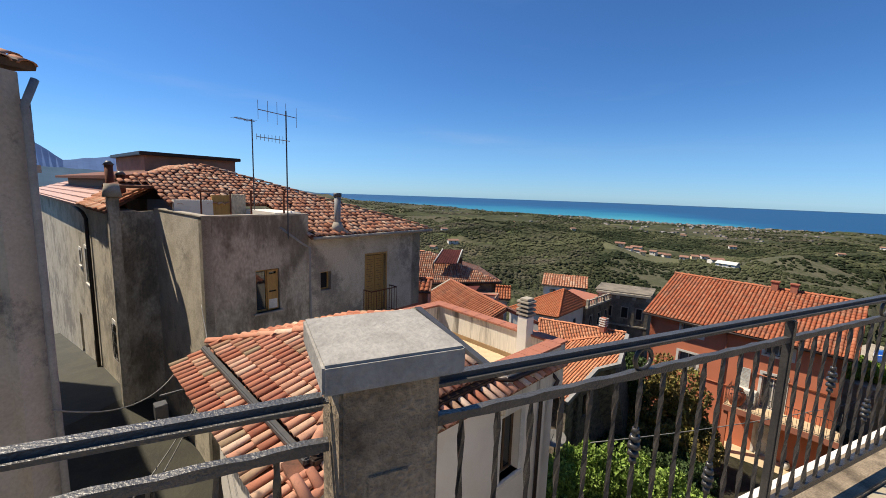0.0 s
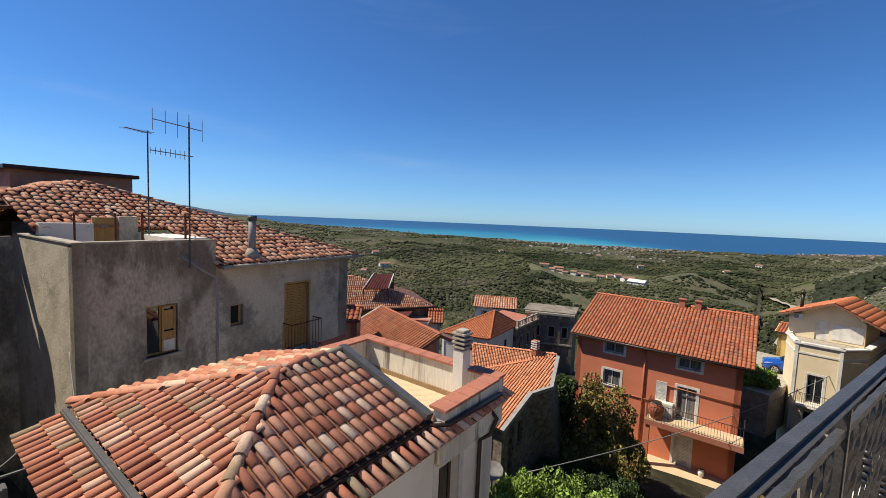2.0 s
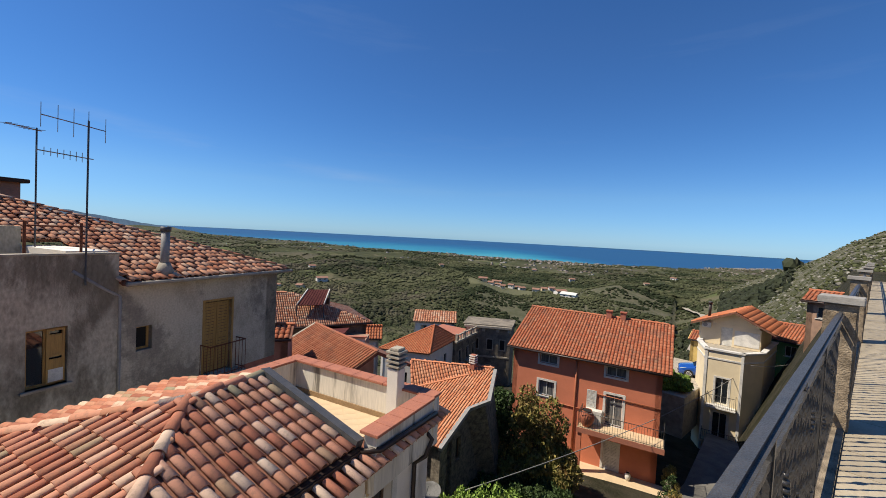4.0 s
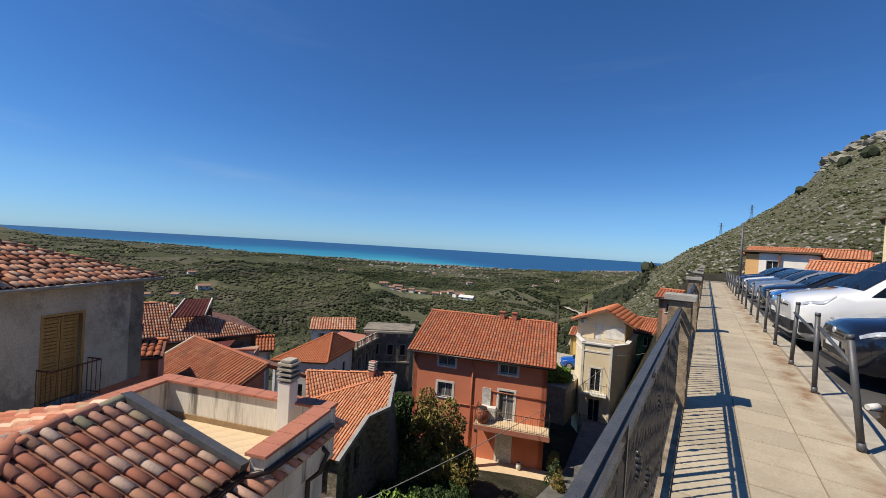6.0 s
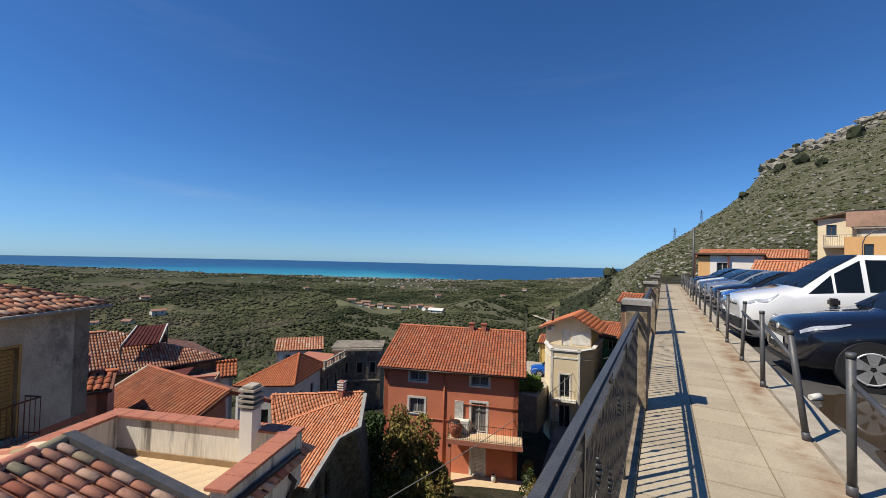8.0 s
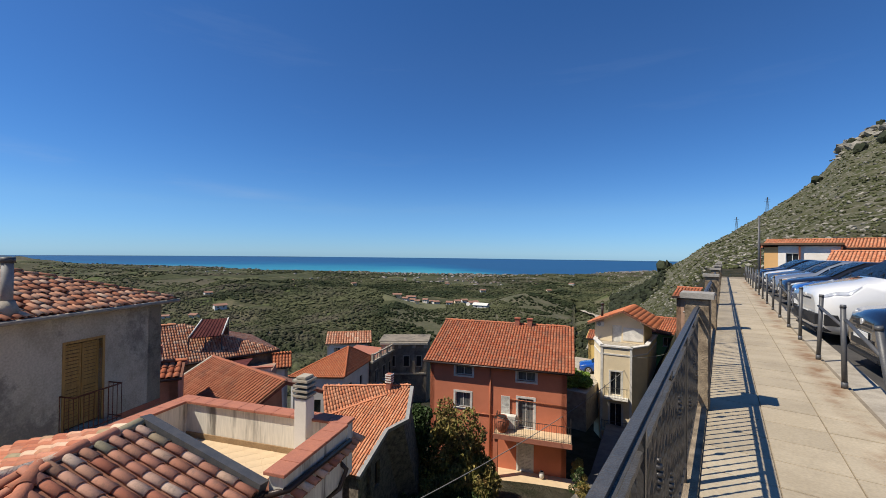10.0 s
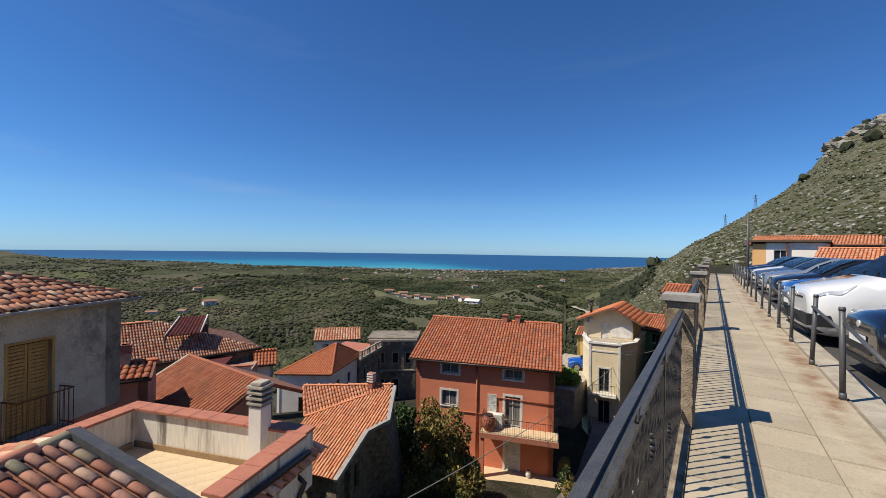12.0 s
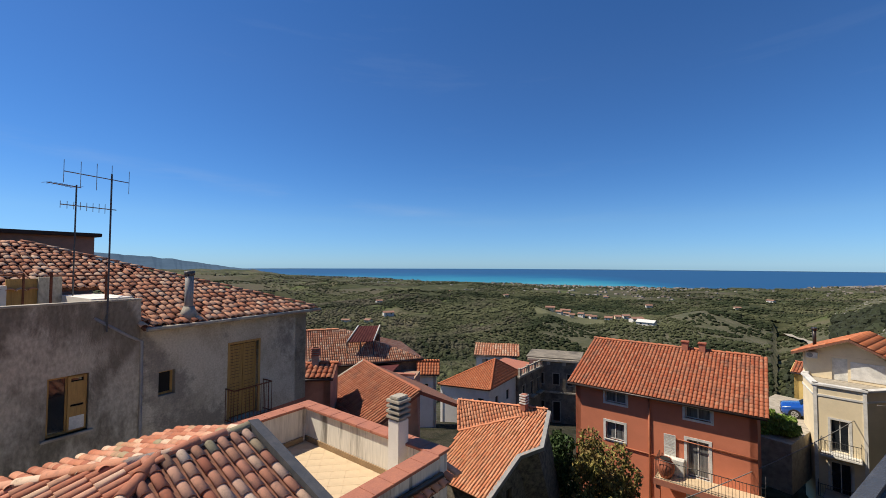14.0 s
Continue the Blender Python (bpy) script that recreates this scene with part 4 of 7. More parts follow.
PT = -1.47
part("parapet", boxed(-1.4, 2.28, 3.02, 3.2, -2.35, PT), M_STREAK, hn)
part("parapet", boxed(-1.4, -1.19, 1.0, 3.02, -2.35, PT), M_STREAK, hn)
part("parapet", boxed(2.05, 2.26, 1.36, 3.02, -2.35, PT), M_STREAK, hn)
for k in range(10):
    part("coping", boxed(-1.44 + k * 0.374, -1.44 + (k + 1) * 0.374 - 0.004, 2.96, 3.26, PT, PT + 0.045, bevel=0.005), M_COPING, hn)
for k in range(5):
    part("coping", boxed(2.0, 2.33, 1.3 + k * 0.332, 1.3 + (k + 1) * 0.332 - 0.004, PT, PT + 0.045, bevel=0.005), M_COPING, hn)
    part("coping", boxed(-1.44, -1.14, 1.0 + k * 0.392, 1.0 + (k + 1) * 0.392 - 0.004, PT, PT + 0.045, bevel=0.005), M_COPING, hn)
# chimney
ch = part("chimney", boxed(1.38, 1.62, 2.8, 3.04, -2.12, -1.05, bevel=0.01), M_WHITE, hn, "pale chimney with slatted concrete cowl")
for k in range(4):
    z = -1.05 + k * 0.085
    part("cowl_slab", boxed(1.355 - 0.01 * (k % 2), 1.645, 2.775, 3.065, z + 0.03, z + 0.075, bevel=0.008), M_KERB, ch)
    part("cowl_block", boxed(1.42, 1.58, 2.84, 3.0, z, z + 0.03), M_DARK, ch)
part("cowl_top", boxed(1.4, 1.6, 2.8, 3.04, -0.715, -0.67, bevel=0.01), M_KERB, ch)

# ---- old stucco house ----
hg = thing("house", (-11.3, 0.91, 0), 23.64, "old grey stained-stucco house with barrel-tile hip roof and walled roof terrace", "house")
bm, mg = wall_bm((0, -0.08), (0, 4.45), -10, 0.1, 0.4, [(0.41, 0.76, -1.58, -1.02), (2.08, 2.9, -2.66, -0.68)])
part("wall", bm, M_STUCCO_W, hg, "pale stucco wall with grey patches")
window(hg, mg, 0.41, 0.76, -1.58, -1.02, M_WOOD, M_DARK, None, None, 0, 0.14)
dr = part("balcony_door", boxed(2.08, 2.9, 0.16, 0.2, -2.66, -0.68, mg), M_WOODDK, hg, "closed yellowed wooden shutters over a balcony door")
for a, b in ((2.1, 2.48), (2.5, 2.88)):
    louvre(dr, mg, a, b, -2.6, -0.72, 0.08, M_WOOD, slats=22)
part("door_frame", add_box(add_box(add_box(bm_new(), 2.02, 2.08, -0.01, 0.1, -2.66, -0.62, mg), 2.9, 2.96, -0.01, 0.1, -2.66, -0.62, mg), 2.08, 2.9, -0.01, 0.1, -0.68, -0.62, mg), M_WOOD, dr)
bal = part("balcony", boxed(1.95, 3.1, -0.42, 0.0, -2.74, -2.66, mg, bevel=0.01), M_KERB, hg, "small stone balcony with rusted iron rail")
pts = [tuple((mg @ Vector(p))[:2]) for p in ((1.98, -0.01, 0), (1.98, -0.39, 0), (3.07, -0.39, 0), (3.07, -0.01, 0))]
balcony_rail(bal, pts, -2.66, -1.8, 0.1, 0.008, M_RUSTY)
part("painted_band", boxed(0, 4.53, -0.012, 0.0, -2.86, -2.7, mg), M_COPING, hg, "dark red painted band")
# terrace block
bm, mt = wall_bm((0.06, -2.78), (0.06, -0.08), -10, 0.66, 0.2, [(1.2, 1.83, -1.86, -0.73)])
part("wall", bm, M_STUCCO, hg, "grey stained stucco wall")
win = window(hg, mt, 1.2, 1.83, -1.86, -0.73, M_WOOD, M_GLASS, M_KERB, None, 1, 0.1, label="wooden window with one leaf ajar")
louvre(win, mt, 1.52, 1.81, -1.82, -0.76, 0.05, M_WOOD, "leaf", 2)
part("net_curtain", boxed(1.55, 1.78, 0.045, 0.049, -1.8, -1.55, mt), M_SHUTTER, win)
bm, mx = wall_bm((-3.62, -2.78), (0.06, -2.78), -10, 0.66, 0.2)
# Paler stucco than the terrace front, to brighten this side as sunlit.
part("wall", bm, M_STUCCO_W, hg, "sunlit stucco side wall")
part("parapet_top", boxed(-3.6, 0.08, -2.8, -2.56, 0.66, 0.70, bevel=0.01), M_KERB, hg)
part("parapet_top", boxed(-0.16, 0.08, -2.56, -0.06, 0.66, 0.70, bevel=0.01), M_KERB, hg)
part("wall", wall_bm((-3.62, -3.6), (-3.62, -2.78), -10, 0.6, 0.3)[0], M_STUCCO, hg)
bm, ml = wall_bm((-27.4, -3.6), (-3.62, -3.6), -10, 0.62, 0.4, [(q[0] + 12.4, q[1] + 12.4, *q[2:]) for q in ((9.5, 10.5, -4.1, -3.0), (5.4, 6.4, -2.4, -1.1), (4.1, 4.5, -1.9, -1.3), (2.5, 3.2, -6.8, -4.2), (5.6, 6.5, -7.4, -4.6))])
ml = ml @ Matrix.Translation((12.4, 0, 0))
part("wall", bm, M_STUCCO_W, hg, "pale alley wall")
for a, b, c, d in ((4.1, 4.5, -1.9, -1.3), (5.4, 6.4, -2.4, -1.1)):
    w = window(hg, ml, a, b, c, d, M_TRIM, M_GLASS, M_TRIM, M_TRIM, 0)
louvre(w, ml, 5.4, 6.4, -2.4, -1.1, 0.02, M_SHUTTER, slats=16)
w = window(hg, ml, 9.5, 10.5, -4.1, -3.0, M_WOODDK, M_GLASS, M_TRIM, M_TRIM, 1)
for q in range(6):
    part("grille_bar", rod(ml @ Vector((9.58 + q * 0.168, -0.06, -4.1)), ml @ Vector((9.58 + q * 0.168, -0.06, -3.0)), 0.012, 5), M_IRON, w)
for z in (-3.9, -3.55, -3.2):
    part("grille_bar", rod(ml @ Vector((9.5, -0.06, z)), ml @ Vector((10.5, -0.06, z)), 0.012, 5), M_IRON, w)
part("drainpipe", add_path(bm_new(), [ml @ Vector(q) for q in ((6.0, -0.3, 0.55), (6.5, -0.12, 0.3), (6.75, -0.08, 0.1), (6.9, -0.08, -9.8))], 0.06, 8), M_GUTTER, hg, "dark brown alley drainpipe")
part("alley_door", boxed(2.5, 3.2, 0.15, 0.2, -6.8, -4.2, ml), M_SHUTTER, hg)
part("alley_door", boxed(5.6, 6.5, 0.15, 0.2, -7.4, -4.6, ml), M_WOODDK, hg)
part("wall", wall_bm((0, 4.45), (-9, 4.45), -12, 0.1, 0.4)[0], M_STUCCO_W, hg)
part("pilaster", boxed(-3.7, -3.45, -3.85, -3.6, -6.5, 1.0, bevel=0.02), M_STUCCO, hg, "flue pilaster with a cowl")
part("terrace_floor", boxed(-3.6, 0.0, -2.75, -0.1, -0.1, 0.05), M_KERB, hg)
part("dormer_wall", boxed(-2.3, -2.1, -2.7, -1.75, 0.05, 0.98), M_WHITE, hg)
part("dormer_wall", boxed(-2.3, -2.1, -1.25, -0.85, 0.05, 1.15), M_STUCCO, hg)
part("dormer_door", boxed(-2.24, -2.18, -1.75, -1.25, 0.05, 1.12), M_WOOD, hg, "yellowed wooden terrace door")
part("roof_step", boxed(-2.3, -0.3, -0.85, -0.1, 0.3, 0.72), M_WHITE, hg)
bm = bm_new()
add_path(bm, [(0.05, -0.9, 0.35), (0.05, -0.3, -0.1), (0.05, -0.14, -0.2), (0.06, -0.05, -0.25), (0.07, -0.02, -9.8)], 0.035, 8)
part("drainpipe", bm, M_PIPE, hg)
bm = bm_new()
for y in (-2.45, -1.75):
    add_rod(bm, (-0.9, y, 0.05), (-0.9, y, 1.25), 0.022, 6)
add_rod(bm, (-0.9, -2.45, 1.24), (-0.9, -1.75, 1.24), 0.018, 6)
part("awning_frame", bm, M_RUSTY, hg, "rusty steel tube frame")
bm = bm_new()
for y in (-1.5, -0.62):
    add_rod(bm, (-0.25, y, 0.05), (-0.25, y, 1.3), 0.026, 6)
add_rod(bm, (-0.25, -1.5, 1.22), (-0.25, -0.62, 1.22), 0.016, 6)
add_rod(bm, (-0.25, -0.62, 1.05), (-1.3, -0.3, 1.4), 0.014, 6)
part("mast_frame", bm, M_RUSTY, hg, "rusty steel antenna supports")
# roof
sf = slope_frame(Vector((0.24, -3.9, 0.06)), (0, 1, 0), (-1, 0, 0.325))
k = 1.0515
bm = bm_new()
roofpoly = [(0, 4.06), (1.15, 4.06), (1.15, 2.62), (3.82, 2.62), (3.82, 0), (8.6, 0), (3.0, 6.56)]
part("roof_bed", add_poly(bm_new(), [tuple(sf @ Vector((x, y, 0))) for x, y in roofpoly], 0.08), M_DECK, hg)
lay_tiles(hg, sf, roofpoly, 0.178, 0.28, TM_OLD, SH_OLD, M_TILE_OLD_J, 0.75, 300, random.Random(8))
sl = slope_frame(Vector((-9.5, -3.95, 0.62)), (1, 0, 0), (0, 1, 0.47))
lp = [(2.2, 0), (6.0, 0), (3.5, 3.37), (0, 3.37), (0, 1.5)]
part("roof_bed", add_poly(bm_new(), [tuple(sl @ Vector((x, y, 0))) for x, y in lp], 0.08), M_DECK, hg)
lay_tiles(hg, sl, lp, 0.178, 0.28, None, SH_OLD, M_TILE_OLD_J, 0.75, 0, random.Random(9))
sr = slope_frame(Vector((-11, 4.65, 0.06)), (-1, 0, 0), (0, -1, 0.36))
part("roof_bed", add_poly(bm_new(), [(0.24, 4.66, 0.05), (-11, 4.66, 0.05), (-6, -0.9, 2.06)], 0.06), M_DECK, hg)
apx = (-5.98, -0.9, 2.1)
ridge_tiles(hg, (0.2, 4.62, 0.1), apx, TM_OLD, 0.32, 0.05)
ridge_tiles(hg, (-3.6, -3.9, 0.75), apx, TM_OLD, 0.32, 0.05)
bm = bm_new()
add_rod(bm, (0.3, -0.05, 0.02), (0.3, 4.75, 0.03), 0.05, 8)
part("gutter", bm, M_KERB, hg)
ch = part("chimney", rod((-0.12, 1.0, 0.1), (-0.12, 1.0, 1.2), 0.095, 14), M_PIPE, hg, "sheet-metal flue on a mortar base")
part("flue_base", rod((-0.12, 1.0, 0.1), (-0.12, 1.0, 0.42), 0.24, 12, 0.12), M_KERB, ch)
part("flue_cap", rod((-0.12, 1.0, 1.18), (-0.12, 1.0, 1.29), 0.12, 12), M_GREY_METAL, ch)
ch = part("chimney", rod((-3.58, -3.72, 1.0), (-3.58, -3.72, 1.35), 0.22, 12, 0.16), M_KERB, hg, "round concrete flue cowl")
for x, y, h in ((-5.6, -3.4, 1.9), (-5.2, -3.2, 1.6)):
    c = part("chimney", rod((x, y, 0.6), (x, y, h), 0.11, 10), M_RUSTY, hg, "rusty metal flue pipe")
    part("flue_cap", rod((x, y, h), (x, y, h + 0.12), 0.15, 10, 0.06), M_GREY_METAL, c)


def antenna(name, at, h, booms, label):
    a = thing(name, at, 23.6, label, "antenna", "roof antennas")
    part("mast", rod((0, 0, 0), (0, 0, h), 0.018, 6), M_GREY_METAL, a)
    for z, length, n, span, vertical, turn in booms:
        m = Matrix.Rotation(radians(turn), 4, "Z")
        b = part("boom", rod(m @ Vector((0, 0.1, z)), m @ Vector((0, -length, z)), 0.011, 5), M_ALU, a)
        for q in range(n):
            y = -length * q / (n - 1)
            s = span * (1 - 0.35 * q / n)
            if vertical:
                part("element", rod(m @ Vector((0, y, z - s)), m @ Vector((0, y, z + s)), 0.006, 4), M_ALU, b)
            else:
                part("element", rod(m @ Vector((-s, y, z)), m @ Vector((s, y, z)), 0.006, 4), M_ALU, b)
    return a


antenna("antenna", (-10.92, 0.31, 0.05), 3.3, [(3.18, 0.85, 4, 0.3, True, 15), (3.18, -0.35, 2, 0.3, True, 15), (2.55, 0.85, 9, 0.1, True, 10)], "tall television aerial mast with stacked combs")
antenna("antenna", (-12.6, -0.48, 0.25), 3.05, [(3.0, 0.6, 7, 0.2, False, 20)], "slim television aerial mast")

# ---- house behind with the sheet roof ----
hb = thing("house", (-11.3, 0.91, 0), 23.64, "pinkish house with flat dark roof edge behind the old roof", "house")
part("wall", boxed(-16, -10.8, -1.3, 2.4, -8, 2.55), M_PINK, hb)
part("roof", boxed(-16.2, -10.6, -1.5, 2.6, 2.55, 2.7, bevel=0.02), M_GUTTER, hb, "dark flat roof edge")
hs = thing("house", (-11.3, 0.91, 0), 23.64, "alley house with faded pink sheet roof and dark raised skylight box", "house")
part("roof", add_poly(bm_new(), [(-27.6, -3.95, 0.62), (-6.6, -3.95, 0.62), (-6.9, -1.5, 1.45), (-27.6, -1.5, 1.45)], 0.1), M_PINKSHEET, hs)
for q in range(7):
    y = -3.9 + q * 0.36
    part("roof_seam", boxed(-27.6, -6.85, y, y + 0.03, 0.665 + q * 0.122, 0.69 + q * 0.122), M_PINKSHEET, hs)
part("skylight_box", boxed(-22.0, -7.6, -2.5, -1.2, 0.8, 1.62, bevel=0.02), M_WOODDK, hs)
part("skylight_roof", add_poly(bm_new(), [(-23.5, -2.9, 1.62), (-6.6, -2.9, 1.62), (-6.6, -0.8, 1.95), (-23.5, -0.8, 1.95)], 0.12), M_RUSTY, hs)

# ---- neighbouring house on the alley ----
hl = thing("house", (-5.50, -2.80, 0), 0, "tall grey house with tiled eave, drainpipe and patched render", "house")
d1 = Vector((0.62, -0.78, 0))
a0, a1 = Vector((0, 0, 0)), d1 * 6
bm, mL = wall_bm(a1, a0, -10, 2.55, 0.3, [(4.3, 4.9, -0.6, 0.8)])
part("wall", bm, M_PEEL, hl)
window(hl, mL, 4.3, 4.9, -0.6, 0.8, M_WOODDK, M_DARK, M_KERB)
bm, mL2 = wall_bm((0, 0), (-2.6, -4.2), -10, 2.55, 0.3)
part("wall", bm, M_PEEL, hl)
# Tall wall out of view, added to keep the sun off the alley.
part("wall", wall_bm((-2.6, -4.2), (-15, -8.6), -10, 7.5, 0.3)[0], M_PEEL, hl)
ov = Vector((-0.1, 0.12, 0))
part("eave", add_poly(bm_new(), [tuple(ov + Vector((0, 0, 2.6))), tuple(ov + Vector((-2.4, -3.9, 2.6))), tuple(Vector((0.6, -3.5, 3.4))), tuple(a1 + ov + Vector((0, 0, 2.6)))][::-1], 0.08), M_WOODDK, hl)
lay_tiles(hl, slope_frame(a1 + ov + Vector((0, 0, 2.63)), -d1, Vector((-0.78, -0.62, 0.35))), [(0, 0), (6.1, 0), (6.1, 0.7), (0, 0.7)], 0.2, 0.34, TM_OLD, jitter=0.4)
bm = bm_new()
add_path(bm, [(-0.05, 0.12, 2.5), (0.06, 0.05, 2.2), (0.06, 0.06, 2.1), (0.06, 0.06, -9.9)], 0.04, 8)
part("drainpipe", bm, M_PIPE, hl)
bl = part("balcony", boxed(-1.2, -0.2, -1.6, -0.3, 1.5, 1.6), M_KERB, hl, "narrow balcony on the alley side")
balcony_rail(bl, [(-0.55, -0.35), (-0.2, -0.3), (-0.35, -0.05)], 1.6, 2.3, 0.1)


def gable_house(name, at, turn, w, d, z0, ze, rise, wall_mat, roof_mat, label, over=0.35, holes=(), hip=0.0, shape=None, tw=0.22, tl=0.36, frame_mat=M_TRIM, both=True, glass=M_GLASS, surround=None, ridge_at=0.5):
    """A house with a gabled tile roof; local x along the front eave, y to the back, the front wall on y = 0."""
    h = thing(name, at, turn, label, "house")
    walls = [((0, 0), (w, 0)), ((w, 0), (w, d)), ((w, d), (0, d)), ((0, d), (0, 0))]
    for k, (a, b) in enumerate(walls):
        hs = [q[1:5] for q in holes if q[0] == k]
        bm, m = wall_bm(a, b, z0, ze, 0.3, hs)
        part("wall", bm, wall_mat, h)
        for q in holes:
            if q[0] == k:
                window(h, m, *q[1:5], frame_mat, glass, M_TRIM, surround, q[5] if len(q) > 5 else 1)
    yr = d * ridge_at
    for x in (0.15, w - 0.15)[:1 if hip else 2]:
        part("gable", add_poly(bm_new(), [(x - 0.14, 0.01, ze), (x - 0.14, d - 0.01, ze), (x - 0.14, yr, ze + rise)], 0.28), wall_mat, h)
    s1, s2 = rise / yr, rise / (d - yr)
    zr = ze + rise + 0.05
    f = [(-over, -over, ze + 0.05 - over * s1), (w + over, -over, ze + 0.05 - over * s1), (w + over - hip, yr, zr), (-over, yr, zr)]
    bk = [(w + over, d + over, ze + 0.05 - over * s2), (-over, d + over, ze + 0.05 - over * s2), (-over, yr, zr), (w + over - hip, yr, zr)]
    if hip:
        part("roof", add_poly(bm_new(), [f[1], bk[0], f[2]], 0.1), M_DECK, h)
        fr = slope_frame(Vector(f[1]), (0, 1, 0), Vector(f[2]) - Vector(f[1]))
        top = fr.inverted() @ Vector(f[2])
        lay_tiles(h, fr, [(0, 0), (d + 2 * over, 0), (top.x, top.y)], tw, tl, None, tile_shape(tw * 0.95, tl * 1.2, 4, rise=0.6), roof_mat, 0.3, 0, random.Random(2), lift=0.015)
    part("roof", add_poly(bm_new(), f, 0.1), M_DECK, h)
    part("roof", add_poly(bm_new(), bk, 0.1), M_DECK, h)
    L = math.hypot(yr + over, (yr + over) * s1)
    shp = shape or tile_shape(tw * 0.95, tl * 1.2, 4, rise=0.6)
    lay_tiles(h, slope_frame(Vector(f[0]) + Vector((0, 0, 0.0)), (1, 0, 0), (0, 1, s1)), [(0, 0), (w + 2 * over, 0), (w + 2 * over - hip, L), (0, L)], tw, tl, None, shp, roof_mat, 0.15, 0, random.Random(len(label)), lift=0.015)
    if both:
        L = math.hypot(d - yr + over, (d - yr + over) * s2)
        lay_tiles(h, slope_frame(Vector(bk[0]), (-1, 0, 0), (0, -1, s2)), [(0, 0), (w + 2 * over, 0), (w + 2 * over, L), (hip, L)], tw, tl, None, shp, roof_mat, 0.15, 0, random.Random(len(label) + 1), lift=0.015)
    me = tile_mesh("ridge_tile", 0.26, 0.45, roof_mat, 5)
    ridge_tiles(h, (-over, yr, zr), (w + over - hip, yr, zr), me, 0.4, 0.02)
    part("gutter", rod((-over, -over - 0.05, f[0][2] - 0.06), (w + over, -over - 0.05, f[0][2] - 0.06), 0.06, 8), M_GUTTER, h)
    return h


# ---- orange house ----
ho = gable_house("house", (-16.05, 21.95, 0), 17.46, 8.7, 9.4, -12.0, -5.5, 1.75, M_ORANGE, M_TILE_RED, "three-storey orange rendered house with white window surrounds and red tiled roof", 0.38,
    [(0, 1.75, 2.85, -6.42, -5.85, 1), (0, 5.75, 6.85, -6.42, -5.85, 1), (0, 1.75, 2.75, -8.5, -7.55, 1), (0, 5.8, 6.75, -9.33, -7.5, 1), (0, 5.85, 6.65, -12.0, -10.4, 1), (3, 2, 3, -8.6, -7.6), (3, 5, 6, -8.6, -7.6)], tw=0.195, tl=0.3, surround=M_TRIM, glass=M_CURTAIN)
mo = Matrix.Identity(4)
fw = part("pipe", add_path(bm_new(), [(4.05, -0.06, -5.6), (4.05, -0.06, -12)], 0.05, 8), M_ORPIPE, ho, "orange painted drainpipe")
part("pipe", add_path(bm_new(), [(2.75, -0.05, -8.75), (5.2, -0.05, -8.75)], 0.03, 6), M_ORPIPE, ho)
part("pipe", add_path(bm_new(), [(4.9, -0.05, -7.6), (8.7, -0.05, -7.7)], 0.03, 6), M_ORPIPE, ho)
shut = louvre(ho, mo, 4.75, 5.3, -8.75, -7.45, -0.09, M_SHUTTER, "shutter", 16)
part("wall_cupboard", boxed(4.75, 5.7, -0.45, -0.02, -9.33, -8.55, bevel=0.015), M_SHUTTER, ho, "pale balcony cupboard")
bal = part("balcony", boxed(4.5, 9.0, -1.35, 0.0, -9.55, -9.35, bevel=0.02), M_FLOORT, ho, "long cream balcony with a thin iron rail")
part("balcony_edge", boxed(4.48, 9.02, -1.38, -1.35, -9.62, -9.33), M_COPING, bal)
balcony_rail(bal, [(4.55, -0.05), (4.55, -1.3), (8.95, -1.3), (8.95, -0.05)], -9.35, -8.4, 0.13, 0.009)
part("support", boxed(4.5, 4.75, -1.3, -1.05, -12, -9.55), M_ORANGE, ho)
louvre(ho, mo, 5.85, 6.25, -12.0, -10.4, 0.05, M_SHUTTER, "shutter", 18)
louvre(ho, mo, 6.25, 6.65, -12.0, -10.4, 0.05, M_SHUTTER, "shutter", 18)
for x, h in ((5.0, 0.62), (5.9, 0.62)):
    c = part("chimney", boxed(x, x + 0.35, 4.4, 4.75, -4.2, -3.3, bevel=0.02), M_COPING, ho, "short brick chimney")
    part("chimney_cap", boxed(x - 0.05, x + 0.4, 4.35, 4.8, -3.3, -3.22, bevel=0.02), M_TERRA, c)
om = pose(-16.05, 21.95, 0, 0, 0, 17.46)


def on_o(x, y, z):
    v = om @ Vector((x, y, z))
    return (v.x, v.y, v.z)


def pot(at, r, h, label, mat_=M_TERRA):
    p = thing("urn", at, 0, label, "urn")
    bm = bm_new()
    prof = [(0.55, 0), (0.8, 0.2), (1.0, 0.5), (0.95, 0.75), (0.6, 0.92), (0.68, 1.0)]
    prev = None
    for q, z in prof:
        ring = [bm.verts.new((r * q * math.cos(a), r * q * math.sin(a), h * z)) for a in [2 * math.pi * k / 16 for k in range(16)]]
        if prev:
            for k in range(16):
                f = bm.faces.new((prev[k], prev[(k + 1) % 16], ring[(k + 1) % 16], ring[k]))
                f.smooth = True
        else:
            bm.faces.new(ring[::-1])
        prev = ring
    part("body", bm, mat_, p)
    part("mouth", rod((0, 0, h * 0.93), (0, 0, h * 0.97), r * 0.6, 12), M_DARK, p)


pot(on_o(4.95, -0.85, -9.35), 0.42, 0.95, "large terracotta jar standing on the balcony")
pot(on_o(7.3, -0.5, -12.0), 0.16, 0.45, "small pale jar beside the garden door", M_TRIM)
patio = thing("patio", label="ochre stone patio in front of the orange house", category="patio", kind="structure")
